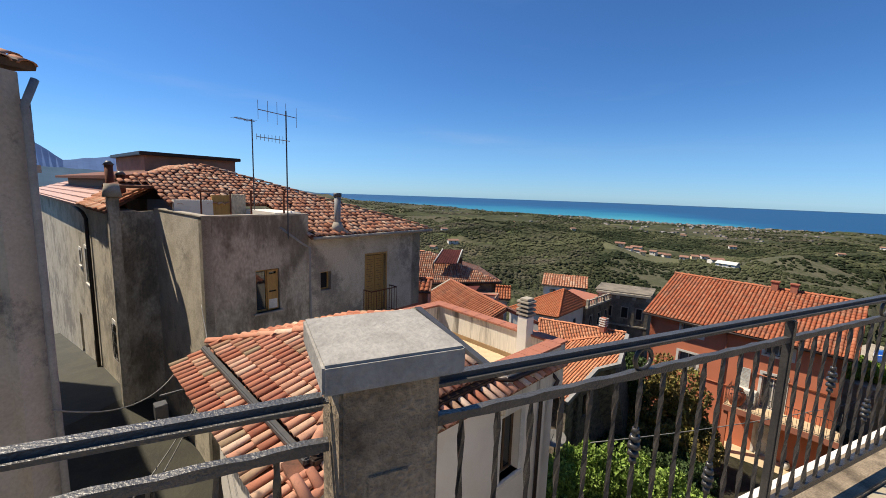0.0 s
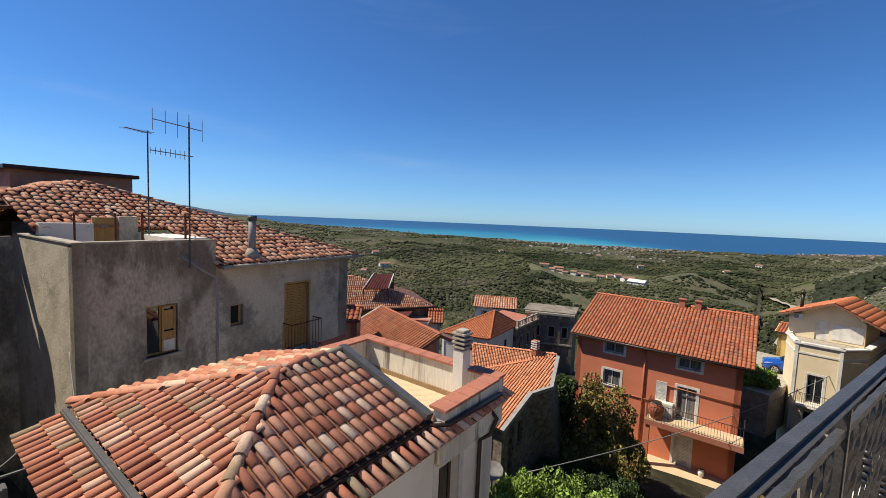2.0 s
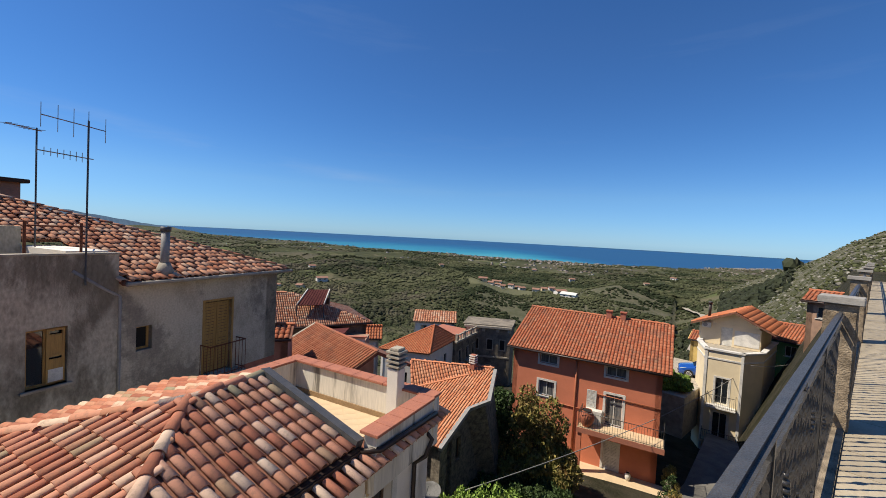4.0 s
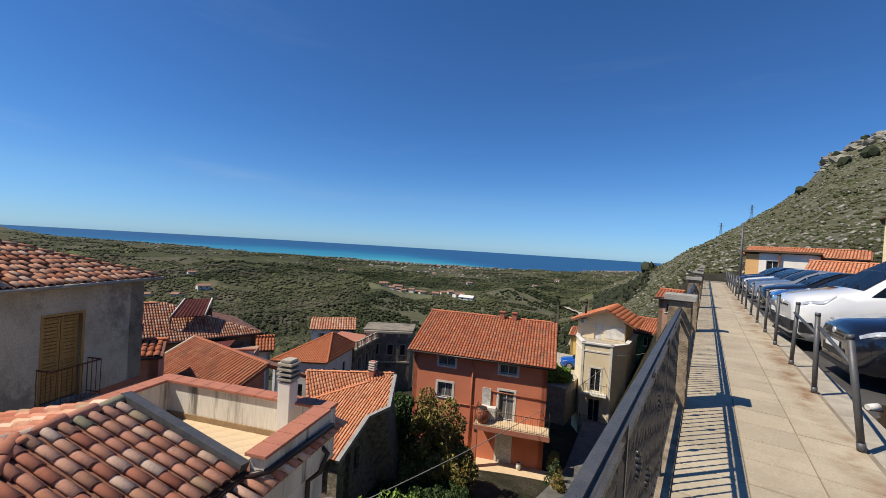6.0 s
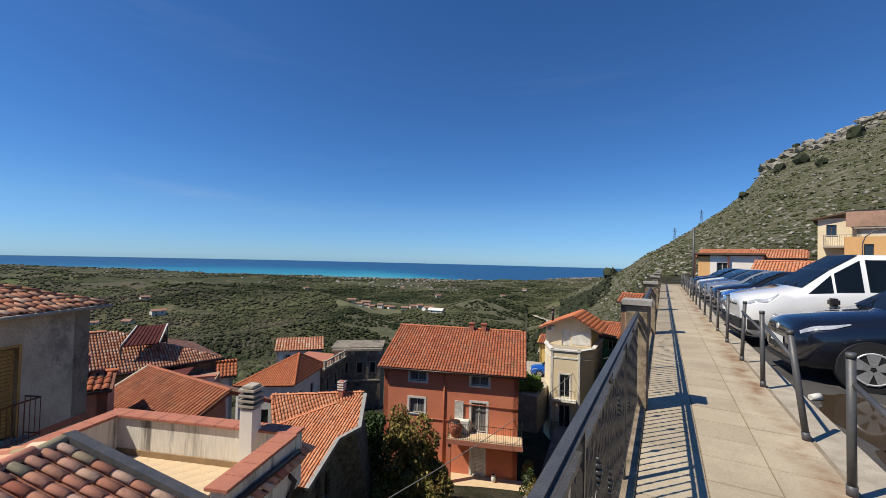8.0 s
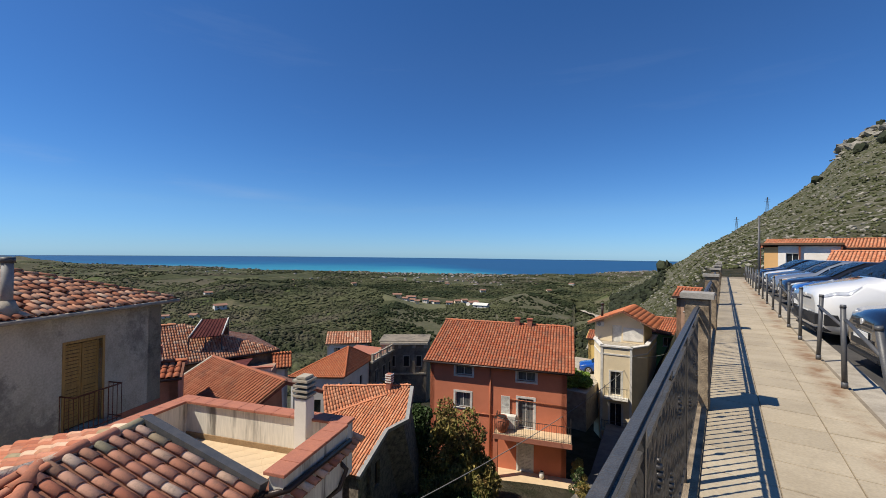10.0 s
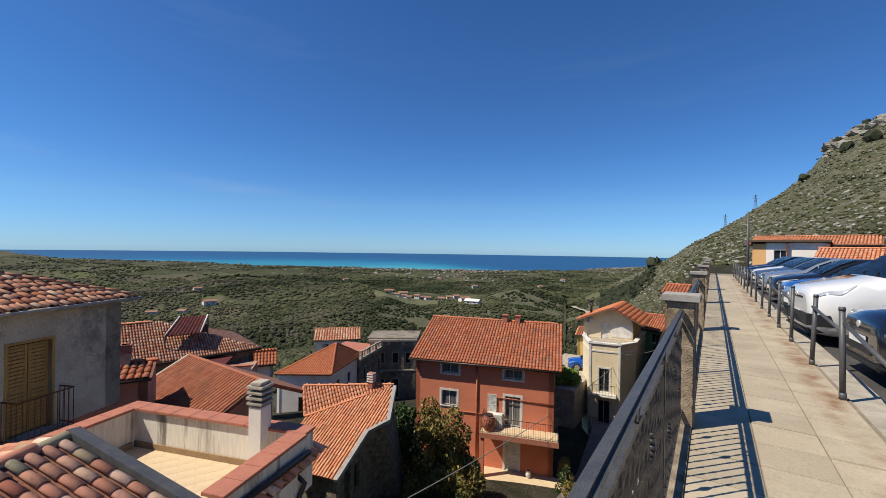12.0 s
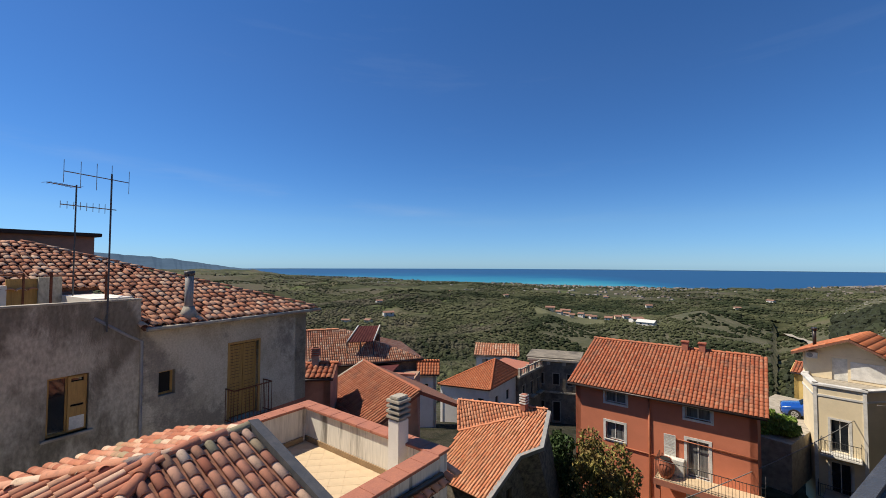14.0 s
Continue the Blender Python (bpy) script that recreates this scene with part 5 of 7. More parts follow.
part("paving", boxed(3.4, 9.2, -3.2, 0.0, -12.4, -12.0, om), M_FLOORT, patio)
part("edge_wall", boxed(9.2, 9.5, -7, 1, -13, -11.2, om), M_STONE, patio)

# ---- cream house with the chamfered front ----
hc = thing("house", (-8.0, 39.0, 0), 0, "cream rendered house with chamfered front, small balconies and orange gable roof", "house")
cc = [(-1.95, 0.6), (-0.75, -2.05), (1.7, -1.6), (2.6, 0.2), (2.6, 6), (-2.6, 6)]
for (a, b), hs in zip(zip(cc, cc[1:] + cc[:1]), ([], [(0.8, 1.65, -10.5, -8.5), (0.75, 1.7, -13.3, -11.2)], [], [], [], [])):
    bm, m = wall_bm(a, b, -16, -6.45, 0.25, hs)
    part("wall", bm, M_CREAM, hc)
    for q in hs:
        window(hc, m, *q, M_TRIM, M_GLASS, None, M_TRIM, 1)
    bm = boxed(-0.06, (Vector(b) - Vector(a)).length + 0.06, -0.1, 0.3, -6.45, -6.3, m, bevel=0.02)
    part("cornice", bm, M_TRIM, hc)
    part("string_course", boxed(0, (Vector(b) - Vector(a)).length, -0.04, 0.0, -7.1, -6.98, m), M_TRIM, hc)
    if hs:
        mf = m
        for s in (0.0, 2.3):
            part("pilaster", boxed(s, s + 0.18, -0.05, 0.0, -16, -6.45, m), M_TRIM, hc)
bal = part("balcony", boxed(0.3, 2.2, -0.75, 0, -10.72, -10.6, mf, bevel=0.02), M_TRIM, hc, "small balcony with iron rail")
balcony_rail(bal, [tuple((mf @ Vector(p))[:2]) for p in ((0.33, 0, 0), (0.33, -0.72, 0), (2.17, -0.72, 0), (2.17, 0, 0))], -10.6, -9.7, 0.11)
bal = part("balcony", boxed(0.1, 2.4, -0.75, 0, -13.5, -13.35, mf, bevel=0.02), M_CREAM, hc)
balcony_rail(bal, [tuple((mf @ Vector(p))[:2]) for p in ((0.15, 0, 0), (0.15, -0.72, 0), (2.35, -0.72, 0), (2.35, 0, 0))], -13.35, -12.5, 0.11)
part("terrace_deck", add_poly(bm_new(), [(x * 0.97, y + 0.05, -6.62) for x, y in cc], 0.1), M_KERB, hc)
bm, m = wall_bm((-2.1, 1.3), (2.1, 1.7), -6.6, -4.9, 0.25, [(1.55, 2.35, -6.6, -5.05)])
part("wall", bm, M_CREAM, hc)
door = part("terrace_door", boxed(1.55, 2.35, 0.1, 0.15, -6.6, -5.05, m), M_SHUTTER, hc)
part("awning_panel", boxed(2.5, 4.15, -0.03, 0.0, -6.4, -5.2, m), M_TRIM, hc, "white painted panel")
ac = part("air_conditioner", boxed(0.2, 0.85, -0.3, -0.02, -5.25, -4.8, m, bevel=0.02), M_TRIM, hc)
part("fan_grille", rod(m @ Vector((0.45, -0.31, -5.02)), m @ Vector((0.45, -0.3, -5.02)), 0.17, 16), M_PIPE, ac)
part("wall", wall_bm((2.1, 1.7), (2.2, 6), -6.6, -4.9, 0.25)[0], M_CREAM, hc)
part("wall", wall_bm((-2.4, 6), (-2.1, 1.3), -6.6, -4.9, 0.25)[0], M_CREAM, hc)
part("gable", add_poly(bm_new(), [(-2.1, 1.32, -4.9), (2.1, 1.72, -4.9), (0.45, 1.52, -3.75)], 0.2), M_CREAM, hc)
rp = [(-2.6, 0.55, -4.98), (0.45, 0.7, -3.6), (0.6, 6.5, -3.6), (-2.6, 6.5, -4.98)]
rq = [(0.45, 0.7, -3.6), (3.15, 0.95, -4.98), (3.1, 6.5, -4.98), (0.6, 6.5, -3.6)]
for q, (o, al, up) in ((rp, ((-2.6, 6.5, -4.98), (0, -1, 0), (3.1, 0, 1.38))), (rq, ((3.12, 0.9, -4.98), (0, 1, 0), (-2.6, 0, 1.38)))):
    part("roof", add_poly(bm_new(), q, 0.12), M_DECK, hc)
    lay_tiles(hc, slope_frame(Vector(o), al, up), [(0, 0), (5.8, 0), (5.8, 3.25 if q is rp else 2.95), (0, 3.25 if q is rp else 2.95)], 0.3, 0.42, None, tile_shape(0.28, 0.5, 4), M_TILE_NEW, 0.1, 0, random.Random(4))
part("flue", rod((-1.7, 2.5, -4.6), (-1.7, 2.5, -3.4), 0.11, 10), M_GUTTER, hc)
part("flue_cap", rod((-1.7, 2.5, -3.4), (-1.7, 2.5, -3.2), 0.16, 10), M_GUTTER, hc)

# ---- houses beyond, beside the walkway ----
gable_house("house", (-6.6, 46.5, 0), -6, 4.6, 6, -18, -6.2, 1.0, M_GREEN_WALL, M_TILE_RED, "dark green rendered house with shallow tiled roof", 0.4, [(0, 1.6, 2.4, -7.6, -6.7)])
gable_house("house", (-2.95, 35.8, 0), -3, 2.1, 5.0, -16, -1.6, 0.45, M_PINK, M_TILE_RED, "peach house with a tiled roof beside the walkway", 0.3, [(0, 0.5, 1.2, -2.7, -1.95)])
gable_house("house", (-12.2, 46, 0), 8, 3.2, 5, -20, -7.7, 0.4, M_YELLOW, M_TILE_RED, "yellow rendered house with low roof", 0.2, [(0, 1.2, 2.0, -10, -8.8)])

# ---- stone house with the bright tiled roof ----
hst = thing("house", (-12.05, 14.7, 0), 14.0, "old rubble-stone house with bright orange tiled roof", "house")
bm, m = wall_bm((0, -4.1), (0, 0.1), -12, -6.55, 0.4, [(1.2, 1.6, -7.9, -6.9)])
part("wall", bm, M_STONE, hst)
part("wall", add_poly(bm_new(), [(0.02, -2.2, -5.95), (0.58, -1.6, -5.7), (0.02, 0.05, -5.0)], 7), M_STONE, hst)
part("gable_wall", add_poly(bm_new(), [(0.0, -3.9, -6.55), (0.0, 0.2, -6.55), (0.0, 0.2, -4.87), (0.0, -3.9, -6.5)], 0.4), M_STONE, hst)
window(hst, m, 1.2, 1.6, -7.9, -6.9, M_WOODDK, M_DARK, None, None, 0)
part("wall", wall_bm((-2.3, -3.6), (0, -3.6), -12, -6.5, 0.4)[0], M_STONE, hst)
part("wall", wall_bm((0, 0.2), (-3.7, -0.9), -12, -5.15, 0.3)[0], M_STONE, hst)
part("wall", wall_bm((-3.8, -0.95), (-2.4, -3.6), -12, -6.3, 0.3)[0], M_STONE, hst)
def on_roof(x, y):
    return (x, y, -6.5 + (y + 4) * 0.4047)


EN, FN, BN, AN = Vector(on_roof(-2.91, -2.16)), Vector(on_roof(-0.67, -0.36)), Vector(on_roof(0.12, 0.3)), Vector((-4.0, -0.86, -4.98))
outline = [(-2.4, -4.35), (0.1, -4.35), (0.12, -2.3), (0.72, -1.62), (0.1, 0.16), (-0.67, -0.36), (-2.85, -2.18)]
part("roof", add_poly(bm_new(), [on_roof(*q) for q in outline], 0.1), M_DECK, hst)
part("roof", add_poly(bm_new(), [tuple(q) for q in (EN, FN, BN, AN)], 0.1), M_DECK, hst)
for a, b in (((0.06, -4.4), (0.08, -2.3)), ((0.08, -2.3), (0.68, -1.62)), ((0.68, -1.62), (0.06, 0.2))):
    p, q = Vector(on_roof(*a)), Vector(on_roof(*b))
    part("verge_board", add_poly(bm_new(), [tuple(p + Vector((0, 0, 0.05))), tuple(p + Vector((0.17, 0, 0.05))), tuple(q + Vector((0.17, 0, 0.05))), tuple(q + Vector((0, 0, 0.05)))], 0.16), M_PIPE, hst, "grey verge flashing")
lay_tiles(hst, slope_frame(Vector(on_roof(-4.3, -4)), (1, 0, 0), (0, 1, 0.4047)), [(x + 4.3, (y + 4) * 1.0788) for x, y in outline], 0.13, 0.24, None, tile_shape(0.12, 0.28, 4, rise=0.5), M_TILE_PEACH, 0.3, 0, random.Random(14))
fr = slope_frame(EN, FN - EN, AN - EN)
lay_tiles(hst, fr, [tuple((fr.inverted() @ q)[:2]) for q in (EN, FN, BN, AN)], 0.13, 0.24, None, tile_shape(0.12, 0.28, 4, rise=0.5), M_TILE_PEACH, 0.3, 0, random.Random(15))
RT = tile_mesh("ridge_tile", 0.15, 0.32, M_TILE_PEACH, 5)
ridge_tiles(hst, tuple(AN), tuple(BN), RT, 0.3, 0.03)
ridge_tiles(hst, tuple(EN), tuple(FN), RT, 0.3, 0.03)
ridge_tiles(hst, tuple(EN), tuple(AN), RT, 0.3, 0.03)
c = part("chimney", boxed(-1.0, -0.75, -0.25, 0.0, -4.9, -4.2, bevel=0.01), M_COPING, hst, "small striped brick chimney")
for q in range(4):
    part("chimney_band", boxed(-1.03, -0.72, -0.28, 0.03, -4.6 + q * 0.11, -4.55 + q * 0.11), M_TRIM, c)

# ---- roofs below the old house ----
hd = thing("house", (-18.7, 10.7, 0), -1.2, "low house with broad brown-red tiled roof", "house")
part("wall", boxed(-3.0, 3.0, -6.2, 0.2, -14, -7.4), M_PINK, hd)
for x in (-2.95, 2.85):
    part("gable", add_poly(bm_new(), [(x, -6.2, -7.4), (x, 0.2, -7.4), (x, 0.05, -4.25)], 0.25), M_PINK, hd)
part("roof", add_poly(bm_new(), [(-3.35, -6.6, -7.42), (3.2, -6.6, -7.42), (3.2, 0.05, -4.12), (-3.35, 0.05, -4.12)], 0.15), M_DECK, hd)
part("roof", add_poly(bm_new(), [(3.2, 0.05, -4.12), (3.2, 3.4, -5.7), (-3.35, 3.4, -5.7), (-3.35, 0.05, -4.12)], 0.15), M_DECK, hd)
lay_tiles(hd, slope_frame(Vector((-3.35, -6.6, -7.41)), (1, 0, 0), (0, 6.65, 3.3)), [(0, 0), (6.5, 0), (6.5, 7.4), (0, 7.4)], 0.21, 0.32, None, tile_shape(0.185, 0.37, 5, rise=0.7), M_TILE_BROWN, 0.12, 0, random.Random(31))
ridge_tiles(hd, (-3.35, 0.05, -4.1), (3.2, 0.05, -4.1), tile_mesh("ridge_tile", 0.2, 0.42, M_TILE_BROWN, 5), 0.36, 0.0)
part("verge_board", add_poly(bm_new(), [(-3.48, -6.6, -7.34), (-3.34, -6.6, -7.34), (-3.34, 0.05, -4.04), (-3.48, 0.05, -4.04)], 0.12), M_KERB, hd, "pale mortar verge")

hr = gable_house("house", (-25.8, 8.3, 0), 76, 7.4, 5.4, -16, -4.75, 1.55, M_GREYWALL, M_TILE_OLD_J, "dark old house with weathered tile roof", 0.35, [(0, 1, 1.9, -7, -5.6), (0, 4.6, 5.4, -7, -5.6)], hip=5.0, tw=0.14, tl=0.25)
can = thing("canopy", (-25.8, 12.4, 0), 0, "dark red corrugated roof canopy with pale edges on steel posts", "canopy")
ca, cb, cc_, cd = [Vector(q) - Vector((-25.8, 12.4, 0)) for q in ((-26.65, 12.35, -2.84), (-26.04, 13.68, -2.84), (-24.95, 12.73, -3.66), (-25.63, 11.16, -3.66))]
part("sheet", add_poly(bm_new(), [tuple(q) for q in (ca, cd, cc_, cb)], 0.04), M_REDMETAL, can)
for k in range(9):
    t = (k + 0.5) / 9
    part("sheet_rib", add_path(bm_new(), [ca.lerp(cb, t) + Vector((0, 0, 0.01)), cd.lerp(cc_, t) + Vector((0, 0, 0.01))], 0.02, 5), M_REDMETAL, can)
for a, b in ((ca, cd), (cb, cc_)):
    part("edge_strip", add_path(bm_new(), [a + Vector((0, 0, 0.03)), b + Vector((0, 0, 0.03))], 0.045, 6), M_TRIM, can, "pale edge strip")
for q in (cd, cd.lerp(cc_, 0.5), cc_, ca, cb):
    part("post", rod((q.x, q.y, -6.4), tuple(q), 0.04, 6), M_GREY_METAL, can)
part("back_screen", add_poly(bm_new(), [(ca.x, ca.y, -5.6), (cb.x, cb.y, -5.6), (cb.x, cb.y, -3.4), (ca.x, ca.y, -3.4)], 0.05), M_WOODDK, can)
for k in range(13):
    p = cd.lerp(cc_, k / 12)
    part("screen_slat", rod((p.x, p.y, -5.6), (p.x, p.y, -4.55), 0.03, 5), M_PIPE if k % 3 else M_TRIM, can)
part("screen_rail", add_path(bm_new(), [(cd.x, cd.y, -4.55), (cc_.x, cc_.y, -4.55)], 0.03, 6), M_PIPE, can)
part("deck", add_poly(bm_new(), [(q.x, q.y, -5.6) for q in (ca, cd, cc_, cb)], 0.8), M_GREYWALL, can)

lw = thing("roof_terrace", (-22.2, 12.6, 0), 48, "walled roof terrace with terracotta coping and dark red canopy", "terrace")
part("wall", boxed(-2.6, 1.3, 0.15, 2.6, -14, -5.6), M_PINK, lw)
part("parapet", boxed(-0.4, 1.4, 0.0, 0.2, -5.6, -5.2), M_WHITE, lw)
part("coping", boxed(-0.5, 1.5, -0.06, 0.26, -5.2, -5.12), M_COPING, lw)
part("canopy_sheet", boxed(-2.6, 0.0, -0.2, 2.2, -5.2, -5.12), M_REDMETAL, lw)
ls = gable_house("shed", (-18.6, 5.9, 0), 62, 1.7, 2.2, -13, -3.55, 0.3, M_PINK, M_TILE_RED, "small plastered shed with tiled top and chimney", 0.15, [], tw=0.24, tl=0.4)
c = part("chimney", boxed(0.7, 1.0, 0.9, 1.2, -3.3, -2.45, bevel=0.01), M_KERB, ls, "slatted concrete chimney")
for q in range(4):
    part("chimney_band", boxed(0.66, 1.04, 0.86, 1.24, -2.8 + q * 0.1, -2.75 + q * 0.1), M_COPING, c)


def dish(at, turn, r, label, tilt=55):
    d = thing("satellite_dish", at, turn, label, "satellite dish", "satellite dishes")
    bm = bm_new()
    prev = None
    m = Matrix.Translation((0, 0, 0.35)) @ Matrix.Rotation(radians(tilt), 4, "X")
    for q in range(6):
        rr = r * (q + 0.3) / 5.3
        ring = [bm.verts.new(m @ Vector((rr * math.cos(a), rr * math.sin(a), 0.35 * rr * rr / r))) for a in [2 * math.pi * k / 20 for k in range(20)]]
        if prev:
            for k in range(20):
                f = bm.faces.new((prev[k], prev[(k + 1) % 20], ring[(k + 1) % 20], ring[k]))
                f.smooth = True
        else:
            bm.faces.new(ring[::-1])
        prev = ring
    bmesh.ops.solidify(bm, geom=bm.faces[:], thickness=0.012)
    part("reflector", bm, M_PIPE, d)
    part("mount", rod((0, 0, -0.25), (0, 0, 0.35), 0.025, 8), M_GREY_METAL, d)
    part("feed_arm", rod(m @ Vector((0, -r, 0.3 * r)), m @ Vector((0, 0, r * 0.95)), 0.012, 6), M_GREY_METAL, d)


dish((-19.9, 7.3, -3.9), 60, 0.42, "pale satellite dish on the tiled roof")
dish((-13.2, -6.3, -0.5), 60, 0.42, "grey satellite dish on the alley wall")
dish((-9.9, 9.2, -7.75), 20, 0.4, "grey satellite dish over the garden hedge", 20)

h2 = thing("house", (-35.6, 31.9, 0), 0, "pale house with orange hip roof", "house")
L_, C_, R_ = (-4.9, -3.4), (0, 0), (-3.2, 7.9)
B_ = (-8.1, 4.5)
for a, b, hs in ((L_, C_, [(2.4, 3.4, -18, -15.4), (4.6, 5.3, -14.9, -13.9)]), (C_, R_, [(1.5, 2.3, -15.2, -14), (4.5, 5.3, -15.2, -14)]), (R_, B_, []), (B_, L_, [])):
    bm, m = wall_bm(a, b, -22, -12.85, 0.3, hs)
    part("wall", bm, M_WHITE, h2)
    for q in hs:
        window(h2, m, *q, M_WOODDK, M_GLASS, None, None, 0)
ap = (-4.6, 4.9, -10.85)
ring4 = [Vector((x * 1.07 + 0.25, y * 1.07 - 0.1, -12.8)) for x, y in (L_, C_, R_, B_)]
for a, b in zip(ring4, ring4[1:] + ring4[:1]):
    part("roof", add_poly(bm_new(), [tuple(a), tuple(b), ap], 0.12), M_DECK, h2)
    fr = slope_frame(a, b - a, Vector(ap) - (a + b) / 2)
    ax = fr.inverted() @ Vector(ap)
    lay_tiles(h2, fr, [(0, 0), ((b - a).length, 0), (ax.x, ax.y)], 0.2, 0.34, None, tile_shape(0.19, 0.4, 4, rise=0.5), M_TILE_NEW, 0.08, 0, random.Random(6))
    ridge_tiles(h2, a, ap, tile_mesh("ridge_tile", 0.3, 0.5, M_TILE_NEW, 5), 0.45, 0.03)
bt = thing("house", (-38.0, 38.8, 0), 0, "pale town house with a balustraded roof terrace", "house")
bm, m = wall_bm((0, 0), (-2.4, 7.0), -23, -12.9, 0.4, [(1.2, 2.0, -16.2, -14.4), (3.6, 4.4, -16.2, -14.4), (5.8, 6.6, -16.2, -14.4)])
part("wall", bm, M_GREYWALL, bt)
for q in ((1.2, 2.0), (3.6, 4.4), (5.8, 6.6)):
    window(bt, m, *q, -16.2, -14.4, M_TRIM, M_DARK, M_KERB, M_KERB, 0)
    bal = part("balcony", boxed(q[0] - 0.3, q[1] + 0.3, -0.6, 0.0, -16.4, -16.2, m), M_KERB, bt)
    part("balcony_rail", boxed(q[0] - 0.3, q[1] + 0.3, -0.6, -0.56, -15.45, -15.4, m), M_IRON, bal)
part("wall", wall_bm((-2.4, 7.0), (-8.6, 5.6), -23, -12.9, 0.4)[0], M_GREYWALL, bt)
part("terrace_deck", add_poly(bm_new(), [(0, 0, -12.85), (-2.4, 7.0, -12.85), (-8.6, 5.6, -12.85), (-6.0, -1.0, -12.85)], 0.2), M_COPING, bt)
part("cornice", boxed(-0.2, 7.6, -0.35, 0.1, -13.1, -12.82, m, bevel=0.03), M_KERB, bt)
for k in range(15):
    part("baluster", rod(m @ Vector((0.1 + k * 0.5, -0.1, -12.8)), m @ Vector((0.1 + k * 0.5, -0.1, -12.15)), 0.09, 6, 0.06), M_KERB, bt)
for k in range(4):
    part("pedestal", boxed(0.0 + k * 2.35, 0.3 + k * 2.35, -0.25, 0.05, -12.8, -11.9, m), M_KERB, bt)
part("balustrade", boxed(0, 7.4, -0.2, 0.0, -12.15, -12.02, m), M_KERB, bt)
h3 = thing("palace", (-40.6, 45.3, 0), 0, "dark weathered stone palace with niches and a heavy cornice", "palace")
bm, m = wall_bm((-1.0, -0.8), (4.2, 3.4), -24, -11.9, 0.5, [(1.3, 2.0, -15.4, -13.9), (3.3, 4.1, -15.4, -13.9), (5.2, 5.9, -15.4, -13.9), (1.2, 2.1, -20.4, -17.8), (3.3, 4.2, -20.4, -17.8)])
part("wall", bm, M_GREYWALL, h3)
for q in ((1.3, 2.0, -15.4, -13.9), (3.3, 4.1, -15.4, -13.9), (5.2, 5.9, -15.4, -13.9), (1.2, 2.1, -20.4, -17.8), (3.3, 4.2, -20.4, -17.8)):
    window(h3, m, *q, M_WOODDK, M_DARK, M_KERB, M_KERB, 0)
for q in (0.2, 2.5, 4.6, 6.3):
    part("pilaster", boxed(q, q + 0.4, -0.16, 0, -24, -12.2, m), M_GREYWALL, h3)
    part("bracket", boxed(q - 0.05, q + 0.45, -0.35, 0, -12.7, -12.2, m, bevel=0.05), M_KERB, h3)
part("string_course", boxed(0, 6.7, -0.2, 0.0, -16.6, -16.35, m, bevel=0.03), M_KERB, h3)
part("cornice", boxed(-0.2, 6.9, -0.45, 0.5, -12.2, -11.85, m, bevel=0.05), M_KERB, h3)
part("side_wall", wall_bm((4.2, 3.4), (1.5, 8.0), -24, -11.9, 0.5)[0], M_GREYWALL, h3)
part("roof", add_poly(bm_new(), [(-1.3, -1.1, -11.7), (4.5, 3.5, -11.7), (1.5, 8.2, -11.75), (-4.5, 3.5, -11.75)], 0.1), M_GREYWALL, h3)
gable_house("house", (-51.0, 42.3, 0), 46, 6.5, 6, -24, -12.9, 1.1, M_WHITE, M_TILE_OLD_J, "white house with weathered grey-brown tile roof", 0.3, [(0, 1, 2, -15, -13.6)], tw=0.4, tl=0.6)
gable_house("house", (-37.2, 22.6, 0), 56, 2.6, 3.0, -19, -9.9, 0.8, M_WHITE, M_TILE_NEW, "small pale house with orange roof and chimney", 0.3, [(0, 1, 1.8, -12.2, -11)], tw=0.3, tl=0.45)

# ---- buildings above the car park ----
hp = gable_house("house", (3.0, 46, 0), -14, 7.5, 6, -1, 2.3, 0.7, M_KERB, M_TILE_PEACH, "low plastered building with sloping orange tiled roof", 0.4, [(0, 1.0, 1.9, -0.1, 1.8)], tw=0.2, tl=0.4)
ho2 = thing("house", (2.4, 43.5, 0), -10, "orange-walled low building with flat dark canopy", "house")
part("wall", boxed(0.4, 1.3, 0, 3, -1, 2.3), M_PEACH, ho2)
part("roof", boxed(0.0, 5.2, -0.4, 3.4, 2.45, 2.62, bevel=0.02), M_WOODDK, ho2)
for x in (0.1, 2.6, 5.0):
    part("post", boxed(x, x + 0.12, -0.3, -0.18, -1, 2.45), M_RUSTY, ho2)
bm, m = wall_bm((1.3, 0), (5.0, 0.0), -1, 2.4, 0.2, [(0.5, 1.3, 0.4, 1.8)])
part("wall", bm, M_WHITE, ho2)
window(ho2, m, 0.5, 1.3, 0.4, 1.8)
gable_house("house", (6.2, 39, 0), -16, 9, 5, -1, 1.1, 0.8, M_KERB, M_TILE_PEACH, "low outbuilding with broad faded orange roof", 0.3, [], tw=0.2, tl=0.4)
hq = thing("apartment_house", (14.3, 50, 0), -16, "beige multi-level house with balconies and roof terrace", "house")
bm, m = wall_bm((-1.6, 0.6), (1.0, 0.6), -1, 6.2, 0.3, [(0.6, 1.3, 4.6, 5.6), (0.6, 1.4, 0.9, 2.4)])
part("wall", bm, M_CREAM, hq)
window(hq, m, 0.6, 1.3, 4.6, 5.6, M_WOODDK)
window(hq, m, 0.6, 1.4, 0.9, 2.4, M_WOODDK)
part("roof_slab", add_poly(bm_new(), [(-2.0, 0.2, 6.2), (0.4, 0.2, 6.75), (0.4, 6, 6.75), (-2.0, 6, 6.2)], 0.15), M_WOODDK, hq)
